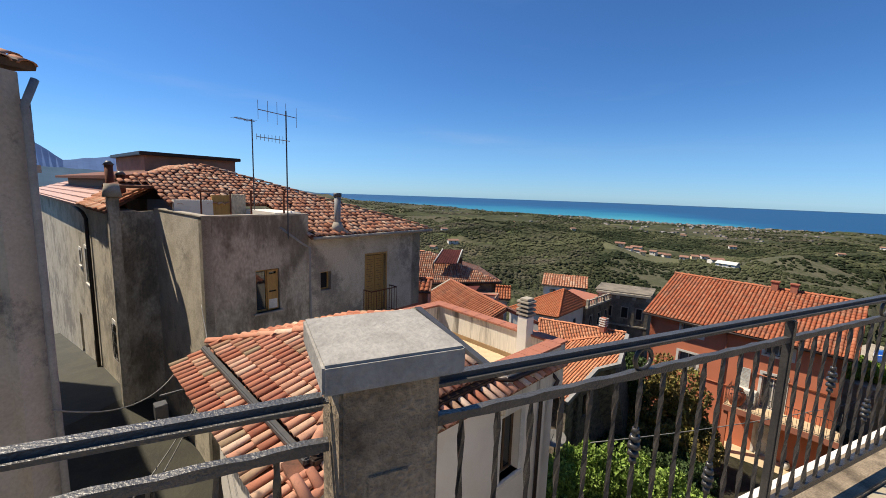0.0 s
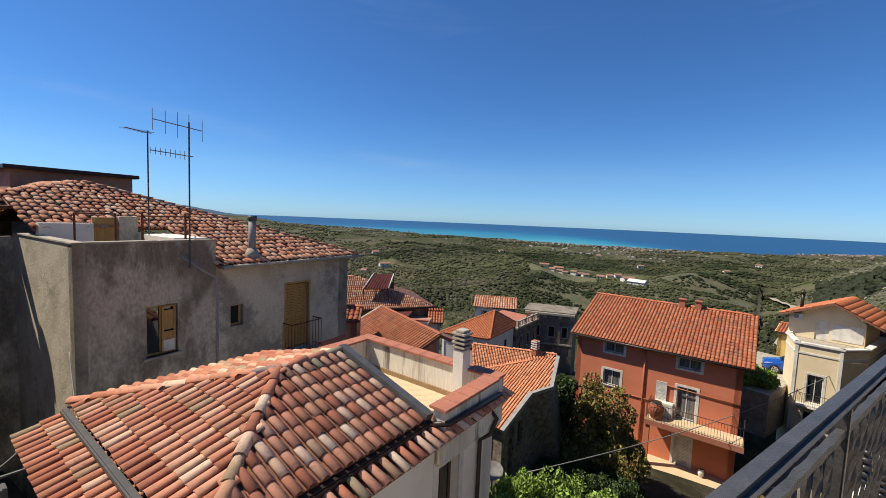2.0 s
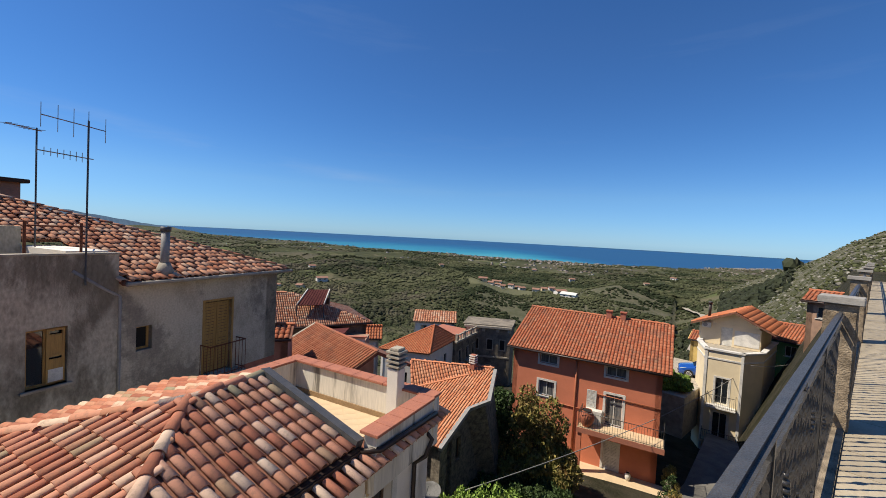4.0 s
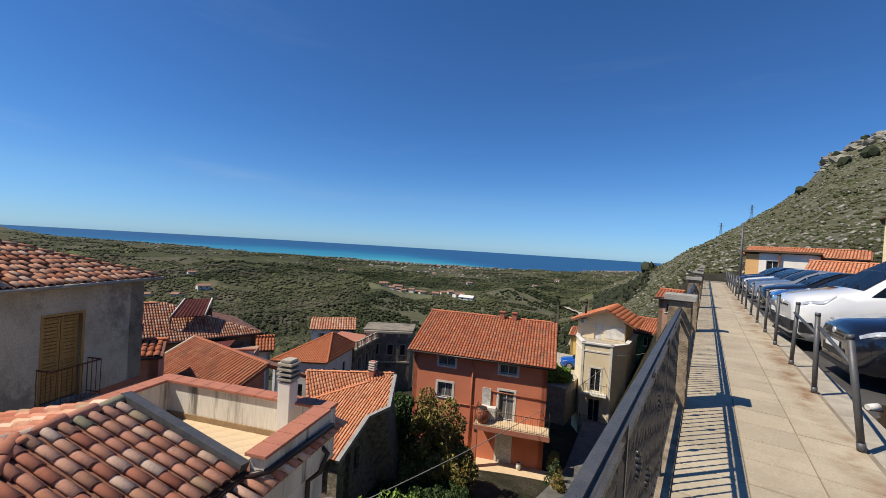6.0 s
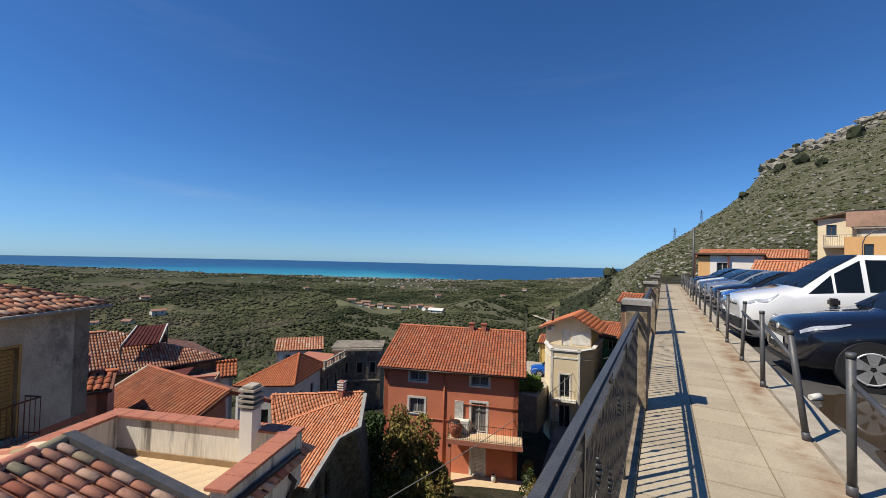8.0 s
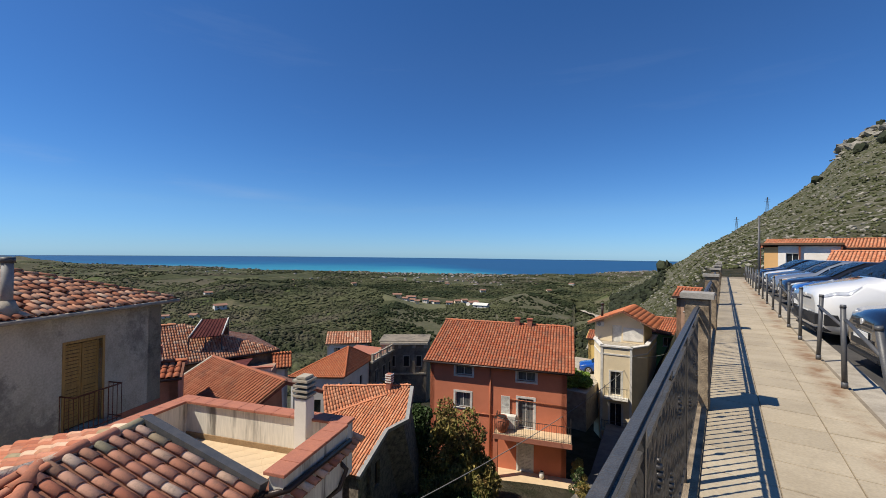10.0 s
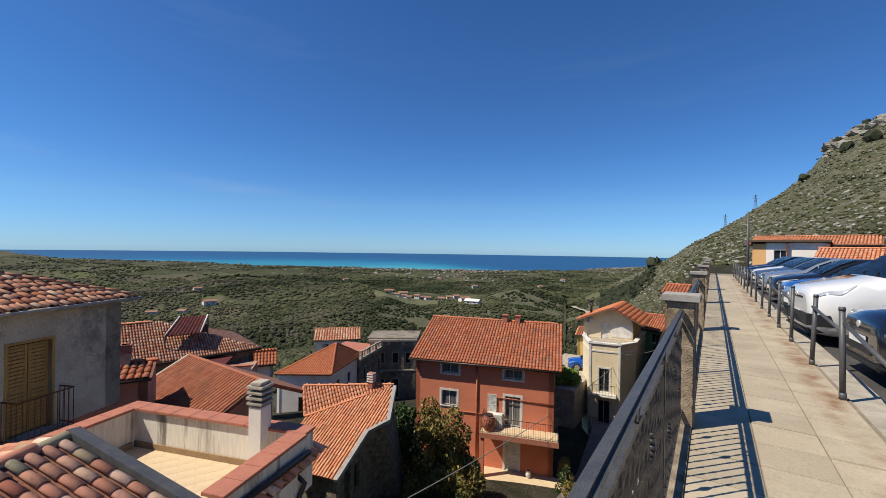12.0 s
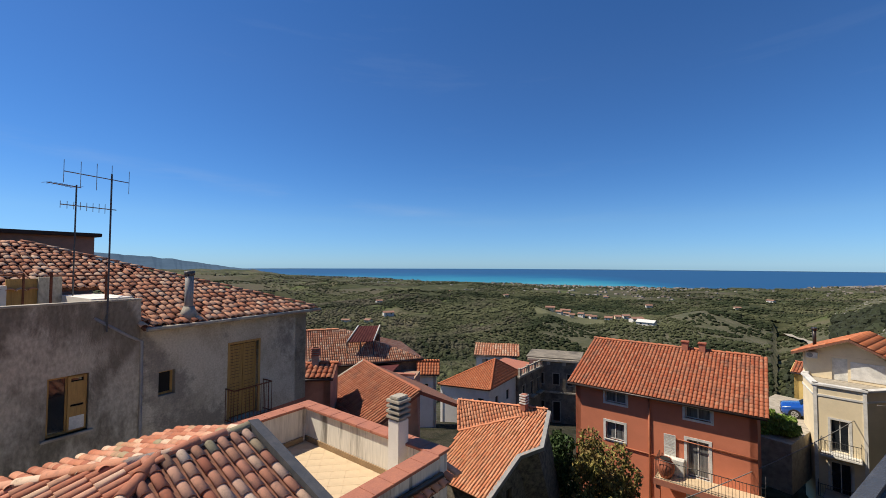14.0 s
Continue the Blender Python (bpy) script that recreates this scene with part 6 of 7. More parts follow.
bm, m = wall_bm((1.0, 0.0), (14.0, 0.0), -1, 6.3, 0.3, [(2.2, 3.2, 3.6, 4.6)])
part("wall", bm, M_CREAM, hq)
part("side_wall", boxed(1.0, 1.3, 0.0, 7, -1, 6.3), M_CREAM, hq)
part("roof_slab", boxed(0.8, 14.2, -0.3, 7, 5.1, 5.3, bevel=0.02), M_KERB, hq)
part("upper_parapet", boxed(0.3, 14.0, -0.34, -0.3, 5.3, 6.7), M_PINK, hq, "brown terrace parapet")
part("parapet_rail", boxed(0.2, 14.0, -0.36, -0.28, 6.7, 6.78), M_IRON, hq)
for z in (1.4, 3.4):
    b = part("balcony", boxed(-1.2, 1.0, -1.0, 0.6, z, z + 0.18), M_KERB, hq, "balcony with dark iron rail")
    balcony_rail(b, [(-1.15, 0.5), (-1.15, -0.95), (0.95, -0.95)], z + 0.18, z + 1.15, 0.14)
hy = thing("house", (12.9, 44.4, 0), -16, "bright peach rendered house with square window", "house")
bm, m = wall_bm((0, 0), (10, 0), -1, 4.1, 0.3, [(1.1, 1.65, 2.2, 3.5)])
part("wall", bm, M_PEACH, hy)
window(hy, m, 1.1, 1.65, 2.2, 3.5, M_WOODDK, M_GLASS, None, None, 0)
part("wall", boxed(0, 0.3, 0.3, 5, -1, 4.1), M_PEACH, hy)
part("roof", add_poly(bm_new(), [(0, 0, 4.1), (10, 0, 4.1), (10, 5, 4.15), (0, 5, 4.15)], 0.12), M_REDMETAL, hy)


# ---- lamp post, poles, pylons, cables ----
lp_ = thing("street_lamp", (1.35, 24.0, 0), 0, "slim grey steel street lamp post", "street lamp")
part("pole", rod((0, 0, -0.1), (0, 0, 3.4), 0.055, 10, 0.045), M_GREY_METAL, lp_)
part("base", rod((0, 0, -0.1), (0, 0, 0.25), 0.09, 10), M_GREY_METAL, lp_)
lq = thing("street_lamp", (12.9, 41.0, 0), 0, "curved street lamp with a white globe", "street lamp")
part("pole", add_path(bm_new(), [(0, 0, -0.2), (0, 0, 3.4), (0.15, 0, 3.9), (0.6, 0, 4.3), (1.4, 0, 4.5)], 0.04, 8), M_GREY_METAL, lq)
part("globe", rod((0, 0, 1.95), (0, 0, 2.25), 0.16, 12, 0.12), M_TRIM, lq)


def pylon(at, h):
    p = thing("pylon", at, 20, "grey lattice electricity pylon on the hillside", "pylon", "pylons")
    for sx in (-1, 1):
        for sy in (-1, 1):
            part("leg", rod((sx * h * 0.09, sy * h * 0.09, -2), (sx * 0.15, sy * 0.15, h), 0.12, 4), M_GREY_METAL, p)
    for q in range(3):
        z = h * (0.72 + q * 0.11)
        part("arm", rod((-h * (0.2 - 0.03 * q), 0, z), (h * (0.2 - 0.03 * q), 0, z), 0.1, 4), M_GREY_METAL, p)
    for q in range(5):
        z0, z1 = h * q * 0.14, h * (q + 1) * 0.14
        w0, w1 = h * 0.09 * (1 - z0 / h), h * 0.09 * (1 - z1 / h)
        part("brace", rod((-w0, -w0, z0), (w1, -w1, z1), 0.07, 4), M_GREY_METAL, p)
        part("brace", rod((w0, -w0, z0), (-w1, -w1, z1), 0.07, 4), M_GREY_METAL, p)


for az, r in ((-1.2, 450), (-3.95, 450)):
    x, y = -r * math.sin(radians(az)), r * math.cos(radians(az))
    pylon((x, y, land(x, y)), 12.5)


def cable(a, b, sag, r=0.012, label="thin sagging overhead cable"):
    a, b = Vector(a), Vector(b)
    pts = [a.lerp(b, k / 20) - Vector((0, 0, sag * 4 * (k / 20) * (1 - k / 20))) for k in range(21)]
    bm = add_path(bm_new(), pts, r, 5)
    t = thing("cable", tuple(a), 0, label, "cable", "overhead cables")
    bmesh.ops.translate(bm, verts=bm.verts, vec=-a)
    part("wire", bm, M_CABLE, t)


cable((-9.2, 10.2, -7.3), (-6.9, 37.3, -8.3), 0.5, 0.02)
cable((-8.05, -1.4, -2.3), (-5.0, -3.0, -3.2), 0.5, 0.012)
cable((-8.05, -1.4, -2.4), (-5.2, -2.9, -4.0), 0.3, 0.012)
cable((-10.2, -1.7, -1.4), (-8.1, -1.3, -2.3), 0.15, 0.012)
cable((-11.6, -2.3, -3.2), (-5.2, -2.7, -1.2), 0.5, 0.01)
cable((-5.9, 37.5, -7.1), (-3.0, 44, -6.9), 0.3, 0.02)
mb = thing("meter_box", (-8.25, -1.75, 0), 18.7, "grey cable junction box with tangled wires on a bracket", "junction box")
part("bracket", rod((0, -0.5, -2.55), (0.1, 0.4, -2.5), 0.02, 6), M_GREY_METAL, mb)
part("box", boxed(-0.12, 0.12, -0.6, -0.4, -3.0, -2.7, bevel=0.01), M_GREY_METAL, mb)
part("coil", add_path(bm_new(), [(0.2 + 0.16 * math.cos(k * 0.7), -0.5 + 0.1 * math.sin(k * 0.5), -3.1 + 0.2 * math.sin(k * 0.7)) for k in range(30)], 0.008, 4), M_CABLE, mb)


# ---- parked cars ----
def paint(name, c, metal=0.3):
    m = mat(name, c, tuple(v * 0.92 for v in c), 0.22, metal, scale=0.8, fine=200, bump=0.0, spread=0.02, spec=0.6)
    m.node_tree.nodes["Principled BSDF"].inputs["Coat Weight"].default_value = 0.8
    return m


P_NAVY = paint("navy black paint", (0.008, 0.01, 0.018), 0.2)
P_WHITE = paint("white paint", (0.72, 0.72, 0.7), 0.0)
P_SILVER = paint("silver blue paint", (0.3, 0.34, 0.4), 0.5)
P_BLUE = paint("bright blue paint", (0.015, 0.1, 0.45), 0.3)
P_BLACK = paint("black paint", (0.012, 0.012, 0.013), 0.2)
P_GREY = paint("grey blue paint", (0.1, 0.14, 0.2), 0.4)
M_CARGLASS = mat("tinted car glass", (0.015, 0.02, 0.022), None, 0.04, scale=1, bump=0, spec=0.9)
M_TYRE = mat("tyre rubber", (0.018, 0.018, 0.018), None, 0.85, scale=10)
M_RIM = mat("alloy rim", (0.7, 0.69, 0.67), None, 0.35, 0.3, scale=6, bump=0)
M_PLASTIC = mat("black plastic trim", (0.02, 0.02, 0.021), None, 0.6, scale=8)
M_LAMP = mat("headlamp lens", (0.6, 0.62, 0.63), (0.35, 0.36, 0.37), 0.08, 0.3, scale=12, bump=0, spec=0.9)
M_PLATE = mat("number plate", (0.75, 0.75, 0.72), None, 0.5, scale=3)


def car(at, turn, paint_mat, label, L=3.95, W=1.7, H=1.46, van=False, roof_x=(1.95, 3.2), base_x=1.15, hood=0.98, nose=0.04):
    c = thing("car", at, turn, label, "car", "cars parked along the walkway")
    hw = W / 2
    rx0, rx1 = roof_x
    # station: x, width share, underside, shoulder height, top height, top width share
    st = [(0.0, 0.66, 0.3, 0.54 + nose, 0.64 + nose, 0.54), (0.03, 0.78, 0.25, 0.58 + nose, 0.7 + nose, 0.66), (0.1, 0.88, 0.22, 0.64 + nose, 0.76 + nose, 0.72), (0.22, 0.95, 0.2, 0.7 + nose, max(hood - 0.17, 0.8 + nose), 0.76), (0.4, 0.98, 0.19, 0.75 + nose * 0.8, hood - 0.11, 0.79), (0.62, 0.995, 0.19, 0.81 + nose * 0.5, hood - 0.06, 0.8), (base_x - 0.15, 1.0, 0.19, 0.87, hood - 0.005, 0.81),
          (base_x, 1.0, 0.19, 0.9, hood + 0.03, 0.8), ((base_x + rx0) / 2, 1.0, 0.19, 0.93, (hood + H) / 2 + 0.05, 0.77), (rx0, 1.0, 0.19, 0.95, H - 0.01, 0.7), ((rx0 + rx1) / 2, 1.0, 0.19, 0.97, H, 0.68),
          (rx1, 1.0, 0.2, 0.99, H - 0.04, 0.66), (L - 0.32, 0.98, 0.24, 1.0, H - 0.32 if not van else H - 0.1, 0.66), (L - 0.1, 0.93, 0.3, 0.95, 1.02 if not van else H - 0.35, 0.66), (L, 0.8, 0.38, 0.82, 0.9, 0.6)]
    rows = []
    st = [(*q[:3], q[3] * (hood / 0.98 if q[0] > 0.4 else 1), *q[4:]) for q in st]
    for x, w, zb, zs, zt, tw in st:
        w, tw = hw * w, hw * tw
        rows.append([(x, 0, zb), (x, w * 0.82, zb), (x, w * 0.98, zb + 0.12), (x, w, (zb + zs) / 2 + 0.08), (x, w * 0.985, zs - 0.06), (x, w * 0.95, zs), (x, tw * 1.04, zt - 0.05 - 0.02 * (zt - zs > 0.3)), (x, tw * 0.9, zt - 0.005), (x, 0, zt + 0.012)])
    bm = bm_new()
    n = len(rows[0])
    for side in (1, -1):
        vs = [[bm.verts.new((p[0], p[1] * side, p[2])) for p in r] for r in rows]
        for i in range(len(rows) - 1):
            for j in range(n - 1):
                q = (vs[i][j], vs[i][j + 1], vs[i + 1][j + 1], vs[i + 1][j])
                f = bm.faces.new(q if side < 0 else q[::-1])
                f.smooth = True
        for i in (0, len(rows) - 1):
            bm.faces.new(vs[i] if (side > 0) == (i == 0) else vs[i][::-1])
    bmesh.ops.remove_doubles(bm, verts=bm.verts, dist=0.002)
    bmesh.ops.recalc_face_normals(bm, faces=bm.faces)
    part("body", bm, paint_mat, c)

    def pane(name, pts, off, grow=0.93):
        ctr = sum((Vector(p) for p in pts), Vector()) / len(pts)
        nrm = (Vector(pts[1]) - Vector(pts[0])).cross(Vector(pts[2]) - Vector(pts[0])).normalized()
        if nrm.dot(ctr - Vector((L * 0.5, 0, 0.7))) < 0:
            nrm = -nrm
        bm = bm_new()
        add_poly(bm, [tuple(ctr + (Vector(p) - ctr) * grow + nrm * off) for p in pts])
        bmesh.ops.solidify(bm, geom=bm.faces[:], thickness=0.004)
        part(name, bm, M_CARGLASS, c)

    a, b, d = rows[7], rows[8], rows[9]
    mir = lambda p: (p[0], -p[1], p[2])
    for lo, hi in ((a, b), (b, d)):
        ring = [mir(lo[7]), lo[7], hi[7], mir(hi[7])]
        pane("windscreen", [(p[0] - 0.012, p[1] * 1.06, p[2] + 0.008) for p in ring], 0.004, 0.985)
    for s in (1, -1):
        f = (lambda p: p) if s > 0 else mir
        for i in (7, 8, 9, 10):
            lo0, lo1, hi1, hi0 = rows[i][5], rows[i + 1][5], rows[i + 1][6], rows[i][6]
            if i == 7:
                pane("side_window", [f(lo0), f(lo1), f(hi1)], 0.006, 0.86)
            else:
                pane("side_window", [f(lo0), f(lo1), f(hi1), f(hi0)], 0.006, 0.9)
    def skin(x, j, s):
        """A point just proud of the body's side, x metres behind the nose, j stations up its section."""
        k = max(0, max(i for i in range(len(rows)) if rows[i][0][0] <= x))
        f = (x - rows[k][0][0]) / (rows[k + 1][0][0] - rows[k][0][0])
        n0 = int(j)
        e = j - n0
        pa = Vector(rows[k][n0]).lerp(Vector(rows[k][n0 + 1]), e)
        pb = Vector(rows[k + 1][n0]).lerp(Vector(rows[k + 1][n0 + 1]), e)
        p = pa.lerp(pb, f) + Vector((-0.006, 0.008, 0.007))
        return (p.x, p.y * s, p.z)

    # front details
    for s in (1, -1):
        bm = bm_new()
        grid = []
        for u in range(9):
            x = 0.07 + 0.5 * u / 8
            wide = 0.15 + 0.75 * math.sin(math.pi * (0.2 + 0.75 * u / 8))
            grid.append([bm.verts.new(skin(x, 5.05 - 0.1 * u / 8 + wide * (v / 4 - 0.5), s)) for v in range(5)])
        for p, q in zip(grid, grid[1:]):
            for v in range(4):
                bm.faces.new((p[v], p[v + 1], q[v + 1], q[v])).smooth = True
        bmesh.ops.recalc_face_normals(bm, faces=bm.faces)
        part("headlight", bm, M_LAMP, c)
        part("fog_light", rod((0.02, s * hw * 0.66, 0.4), (0.1, s * hw * 0.66, 0.4), 0.06, 12), M_LAMP, c)
        mm = part("mirror", boxed(base_x + 0.28, base_x + 0.42, s * hw * 1.12 - 0.09, s * hw * 1.12 + 0.09, 0.93, 1.07, bevel=0.03), M_PLASTIC if van else paint_mat, c)
        part("door_handle", boxed(rx0 + 0.35, rx0 + 0.52, s * hw * 0.985 - 0.02, s * hw * 0.985 + 0.02, 0.8, 0.825, bevel=0.006), M_PLASTIC, c)
        for wx in (0.76, L - 0.72):
            r = 0.31
            part("wheel_arch", rod((wx, s * (hw - 0.16), 0.3), (wx, s * (hw + 0.004), 0.3), r + 0.055, 24), M_PLASTIC, c)
            w = part("wheel", rod((wx, s * (hw - 0.19), r), (wx, s * (hw + 0.012), r), r, 28), M_TYRE, c)
            part("rim", rod((wx, s * hw, r), (wx, s * (hw + 0.016), r), r * 0.7, 24), M_PLASTIC, w)
            for k in range(5):
                a_ = 2 * math.pi * k / 5 + 0.3
                bm = bm_new()
                dx, dz = math.cos(a_), math.sin(a_)
                add_poly(bm, [(wx + dx * 0.03 - dz * 0.03, s * (hw + 0.026), r + dz * 0.03 + dx * 0.03), (wx + dx * 0.21 - dz * 0.085, s * (hw + 0.026), r + dz * 0.21 + dx * 0.085), (wx + dx * 0.21 + dz * 0.085, s * (hw + 0.026), r + dz * 0.21 - dx * 0.085), (wx + dx * 0.03 + dz * 0.03, s * (hw + 0.026), r + dz * 0.03 - dx * 0.03)])
                bmesh.ops.solidify(bm, geom=bm.faces[:], thickness=0.008)
                part("spoke", bm, M_RIM, w)
            bm = bm_new()
            add_path(bm, [(wx + 0.205 * math.cos(q), s * (hw + 0.018), r + 0.205 * math.sin(q)) for q in [2 * math.pi * k / 24 for k in range(25)]], 0.014, 5)
            part("rim_ring", bm, M_RIM, w)
    part("badge", rod((-0.012, 0, 0.62 + nose), (0.02, 0, 0.62 + nose), 0.045, 14), M_RIM, c)
    part("bumper_lip", boxed(-0.02, 0.3, -hw * 0.72, hw * 0.72, 0.2, 0.29, bevel=0.03), M_PLASTIC, c)
    for s in (1, -1):
        for sx in (rx0 - 0.62, (rx0 + rx1) / 2 + 0.1):
            part("door_seam", boxed(sx, sx + 0.008, s * hw * 0.99 - 0.012, s * hw * 0.99 + 0.012, 0.3, 0.88, bevel=0.002), M_PLASTIC, c)
    part("grille", boxed(-0.012, 0.05, -hw * 0.5, hw * 0.5, 0.34, 0.5, bevel=0.02), M_PLASTIC, c)
    part("upper_grille", boxed(-0.006, 0.08, -hw * 0.42, hw * 0.42, 0.55 + nose, 0.61 + nose, bevel=0.015), M_PLASTIC, c)
    part("number_plate", boxed(-0.022, -0.012, -0.26, 0.26, 0.46, 0.57), M_PLATE, c)
    part("sill", boxed(1.15, L - 1.15, -hw * 0.99, hw * 0.99, 0.17, 0.25, bevel=0.02), M_PLASTIC, c)
    part("rear_light", boxed(L - 0.13, L - 0.02, -hw * 0.9, hw * 0.9, 0.8, 0.86, bevel=0.01), M_REDMETAL, c)
    for s in (-0.35, 0.2):
        part("wiper", rod((base_x - 0.02, s, hood + 0.07), (base_x + 0.28, s + 0.35, hood + 0.2), 0.008, 5), M_PLASTIC, c)
    if van:
        part("front_bumper", boxed(-0.04, 0.42, -hw * 0.95, hw * 0.95, 0.24, 0.68, bevel=0.12), M_PLASTIC, c, "unpainted black front bumper")
        part("bonnet_vent", boxed(base_x - 0.25, base_x - 0.1, 0.15, 0.5, hood + 0.015, hood + 0.025), M_PLASTIC, c)
    return c


ZC = -0.12
CARS = [((1.62, 8.2), 4, P_NAVY, "navy black hatchback with five-spoke alloy wheels", dict(H=1.5, hood=1.02, nose=0.08)), ((1.36, 10.95), 5, P_WHITE, "white people carrier with black front bumper", dict(L=4.7, W=1.88, H=1.9, van=True, base_x=0.98, hood=1.2, roof_x=(1.85, 4.0), nose=0.24)),
        ((1.5, 13.2), 6, P_SILVER, "silver blue hatchback behind the steel posts", {}), ((1.7, 15.5), 5, P_BLUE, "bright blue hatchback parked nose out", {}), ((1.6, 18.0), 4, P_BLACK, "long black estate car", dict(L=4.4)), ((1.65, 21.4), 6, P_SILVER, "plain silver hatchback in the row", {}),
        ((1.6, 23.9), 5, P_GREY, "grey blue saloon with dark windows", dict(L=4.3)), ((1.7, 26.4), 4, P_WHITE, "small white hatchback in the row", {}), ((1.6, 28.9), 5, P_NAVY, "dark navy blue hatchback in the row", {}), ((1.65, 31.4), 5, P_BLACK, "black hatchback at the far end", {}), ((2.75, 5.2), 3, P_NAVY, "black hatchback at the end of the row", {})]
for (x, y), turn, pm, label, kw in CARS:
    car((x, y, ZC), turn, pm, label, **kw)
tr = thing("litter", (1.62, 6.6, -0.117), 30, "crumpled white paper cup lying by the puddle", "litter")
part("cup", rod((0, 0, 0.03), (0.12, 0, 0.04), 0.035, 10, 0.045), M_TRIM, tr)

# ---- planting ----
def leaf_mat(name, a, b):
    return mat(name, a, b, 0.7, scale=1.5, fine=8, bump=0.0, spread=0.1, spec=0.25, per_island=0.45)


M_LEAF_IVY = leaf_mat("bright hedge leaves", (0.26, 0.36, 0.075), (0.17, 0.27, 0.05))
M_LEAF_OLIVE = leaf_mat("olive brown leaves", (0.19, 0.18, 0.045), (0.23, 0.14, 0.05))
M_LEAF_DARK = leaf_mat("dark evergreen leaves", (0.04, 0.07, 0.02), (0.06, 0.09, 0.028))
M_BARK = mat("bark", (0.09, 0.065, 0.045), None, 0.95, scale=6, bump=0.6)


def leaves(clumps, count, size, seed):
    """Small folded leaves gathered in uneven clumps (centre, radii)."""
    r = random.Random(seed)
    vs, fs = [], []
    vol = [c[1][0] * c[1][1] * c[1][2] for c in clumps]
    for _ in range(count):
        (cx, cy, cz), (rx, ry, rz) = r.choices(clumps, vol)[0]
        d = Vector((r.gauss(0, 1), r.gauss(0, 1), r.gauss(0, 1))).normalized() * (0.55 + 0.5 * r.random() ** 0.6)
        p = Vector((cx + d.x * rx, cy + d.y * ry, cz + d.z * rz))
        s = size * r.uniform(0.6, 1.3)
        e = Euler((r.uniform(0, 6.3), r.uniform(0, 6.3), r.uniform(0, 6.3))).to_matrix()
        k = len(vs)
        for q in ((-s, 0, 0), (0, -s * 0.5, s * 0.12), (s, 0, 0), (0, s * 0.5, s * 0.12)):
            vs.append(tuple(p + e @ Vector(q)))
        fs.append((k, k + 1, k + 2, k + 3))
    me = bpy.data.meshes.new("leaves")
    me.from_pydata(vs, [], fs)
    return me


def tree(name, at, height, clumps, count, size, leaf, label, seed, trunk=0.14):
    t = thing(name, at, 0, label, {"tree": "tree", "hedge": "hedge", "bush": "shrub"}[name])
    bm = bm_new()
    top = Vector((0.1, 0.05, height * 0.55))
    add_rod(bm, (0, 0, -0.5), top, trunk, 8, trunk * 0.6)
    for c, _ in clumps[:9]:
        add_rod(bm, top * 0.75, Vector(c), trunk * 0.4, 5, 0.02)
    part("trunk", bm, M_BARK, t)
    me = leaves(clumps, count, size, seed)
    me.materials.append(leaf)
    ob = new("crown", me)
    ob.parent = t
    tagged(ob, kind="stuff")
    return t


def blob(r, h0, h1, n, rx, seed, cr=(0.5, 0.9)):
    g = random.Random(seed)
    out = []
    for _ in range(n):
        a, q = g.uniform(0, 6.28), math.sqrt(g.random()) * rx
        z = g.uniform(h0, h1)
        s = g.uniform(*cr) * r * (1.1 - 0.5 * (z - h0) / (h1 - h0))
        out.append(((q * math.cos(a) * (1.15 - 0.7 * (z - h0) / (h1 - h0)), q * math.sin(a) * (1.15 - 0.7 * (z - h0) / (h1 - h0)), z), (s, s, s * 0.9)))
    return out


def place(az, d):
    return (-d * math.sin(radians(az)), d * math.cos(radians(az)))


x, y = place(32.6, 20.2)
tree("tree", (x, y, -11), 5.4, blob(0.85, 1.2, 5.0, 40, 1.5, 41), 16000, 0.1, M_LEAF_OLIVE, "leafy garden tree with reddish olive foliage", 1)
x, y = place(37.6, 20.5)
tree("tree", (x, y, -11), 5.0, blob(0.75, 0.6, 4.6, 30, 0.95, 42), 10000, 0.1, M_LEAF_DARK, "dense dark evergreen garden tree", 2)
g = random.Random(77)
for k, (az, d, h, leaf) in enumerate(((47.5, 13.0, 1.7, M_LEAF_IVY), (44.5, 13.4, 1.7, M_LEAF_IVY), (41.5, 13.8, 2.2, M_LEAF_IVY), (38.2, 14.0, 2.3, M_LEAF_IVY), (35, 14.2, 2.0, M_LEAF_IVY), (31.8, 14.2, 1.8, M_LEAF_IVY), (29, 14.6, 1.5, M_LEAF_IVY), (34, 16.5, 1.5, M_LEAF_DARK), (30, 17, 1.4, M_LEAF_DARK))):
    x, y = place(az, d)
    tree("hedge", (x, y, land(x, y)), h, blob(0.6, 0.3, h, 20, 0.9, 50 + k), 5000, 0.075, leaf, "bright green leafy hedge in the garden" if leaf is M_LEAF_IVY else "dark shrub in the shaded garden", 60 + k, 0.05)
gr = random.Random(19)
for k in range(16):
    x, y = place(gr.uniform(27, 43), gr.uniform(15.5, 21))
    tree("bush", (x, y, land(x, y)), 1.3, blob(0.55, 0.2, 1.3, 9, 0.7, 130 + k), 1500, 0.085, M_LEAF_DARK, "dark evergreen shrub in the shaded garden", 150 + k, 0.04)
for k in range(5):
    v = on_o(9.35 + 0.1 * k, -0.6 - 1.3 * k, 0)
    tree("hedge", (v[0], v[1], -12.2), 1.5, blob(0.4, 0.4, 1.7, 10, 0.45, 80 + k), 1600, 0.06, M_LEAF_DARK if k % 2 else M_LEAF_OLIVE, "rough shrub hedge along the lane", 90 + k, 0.04)
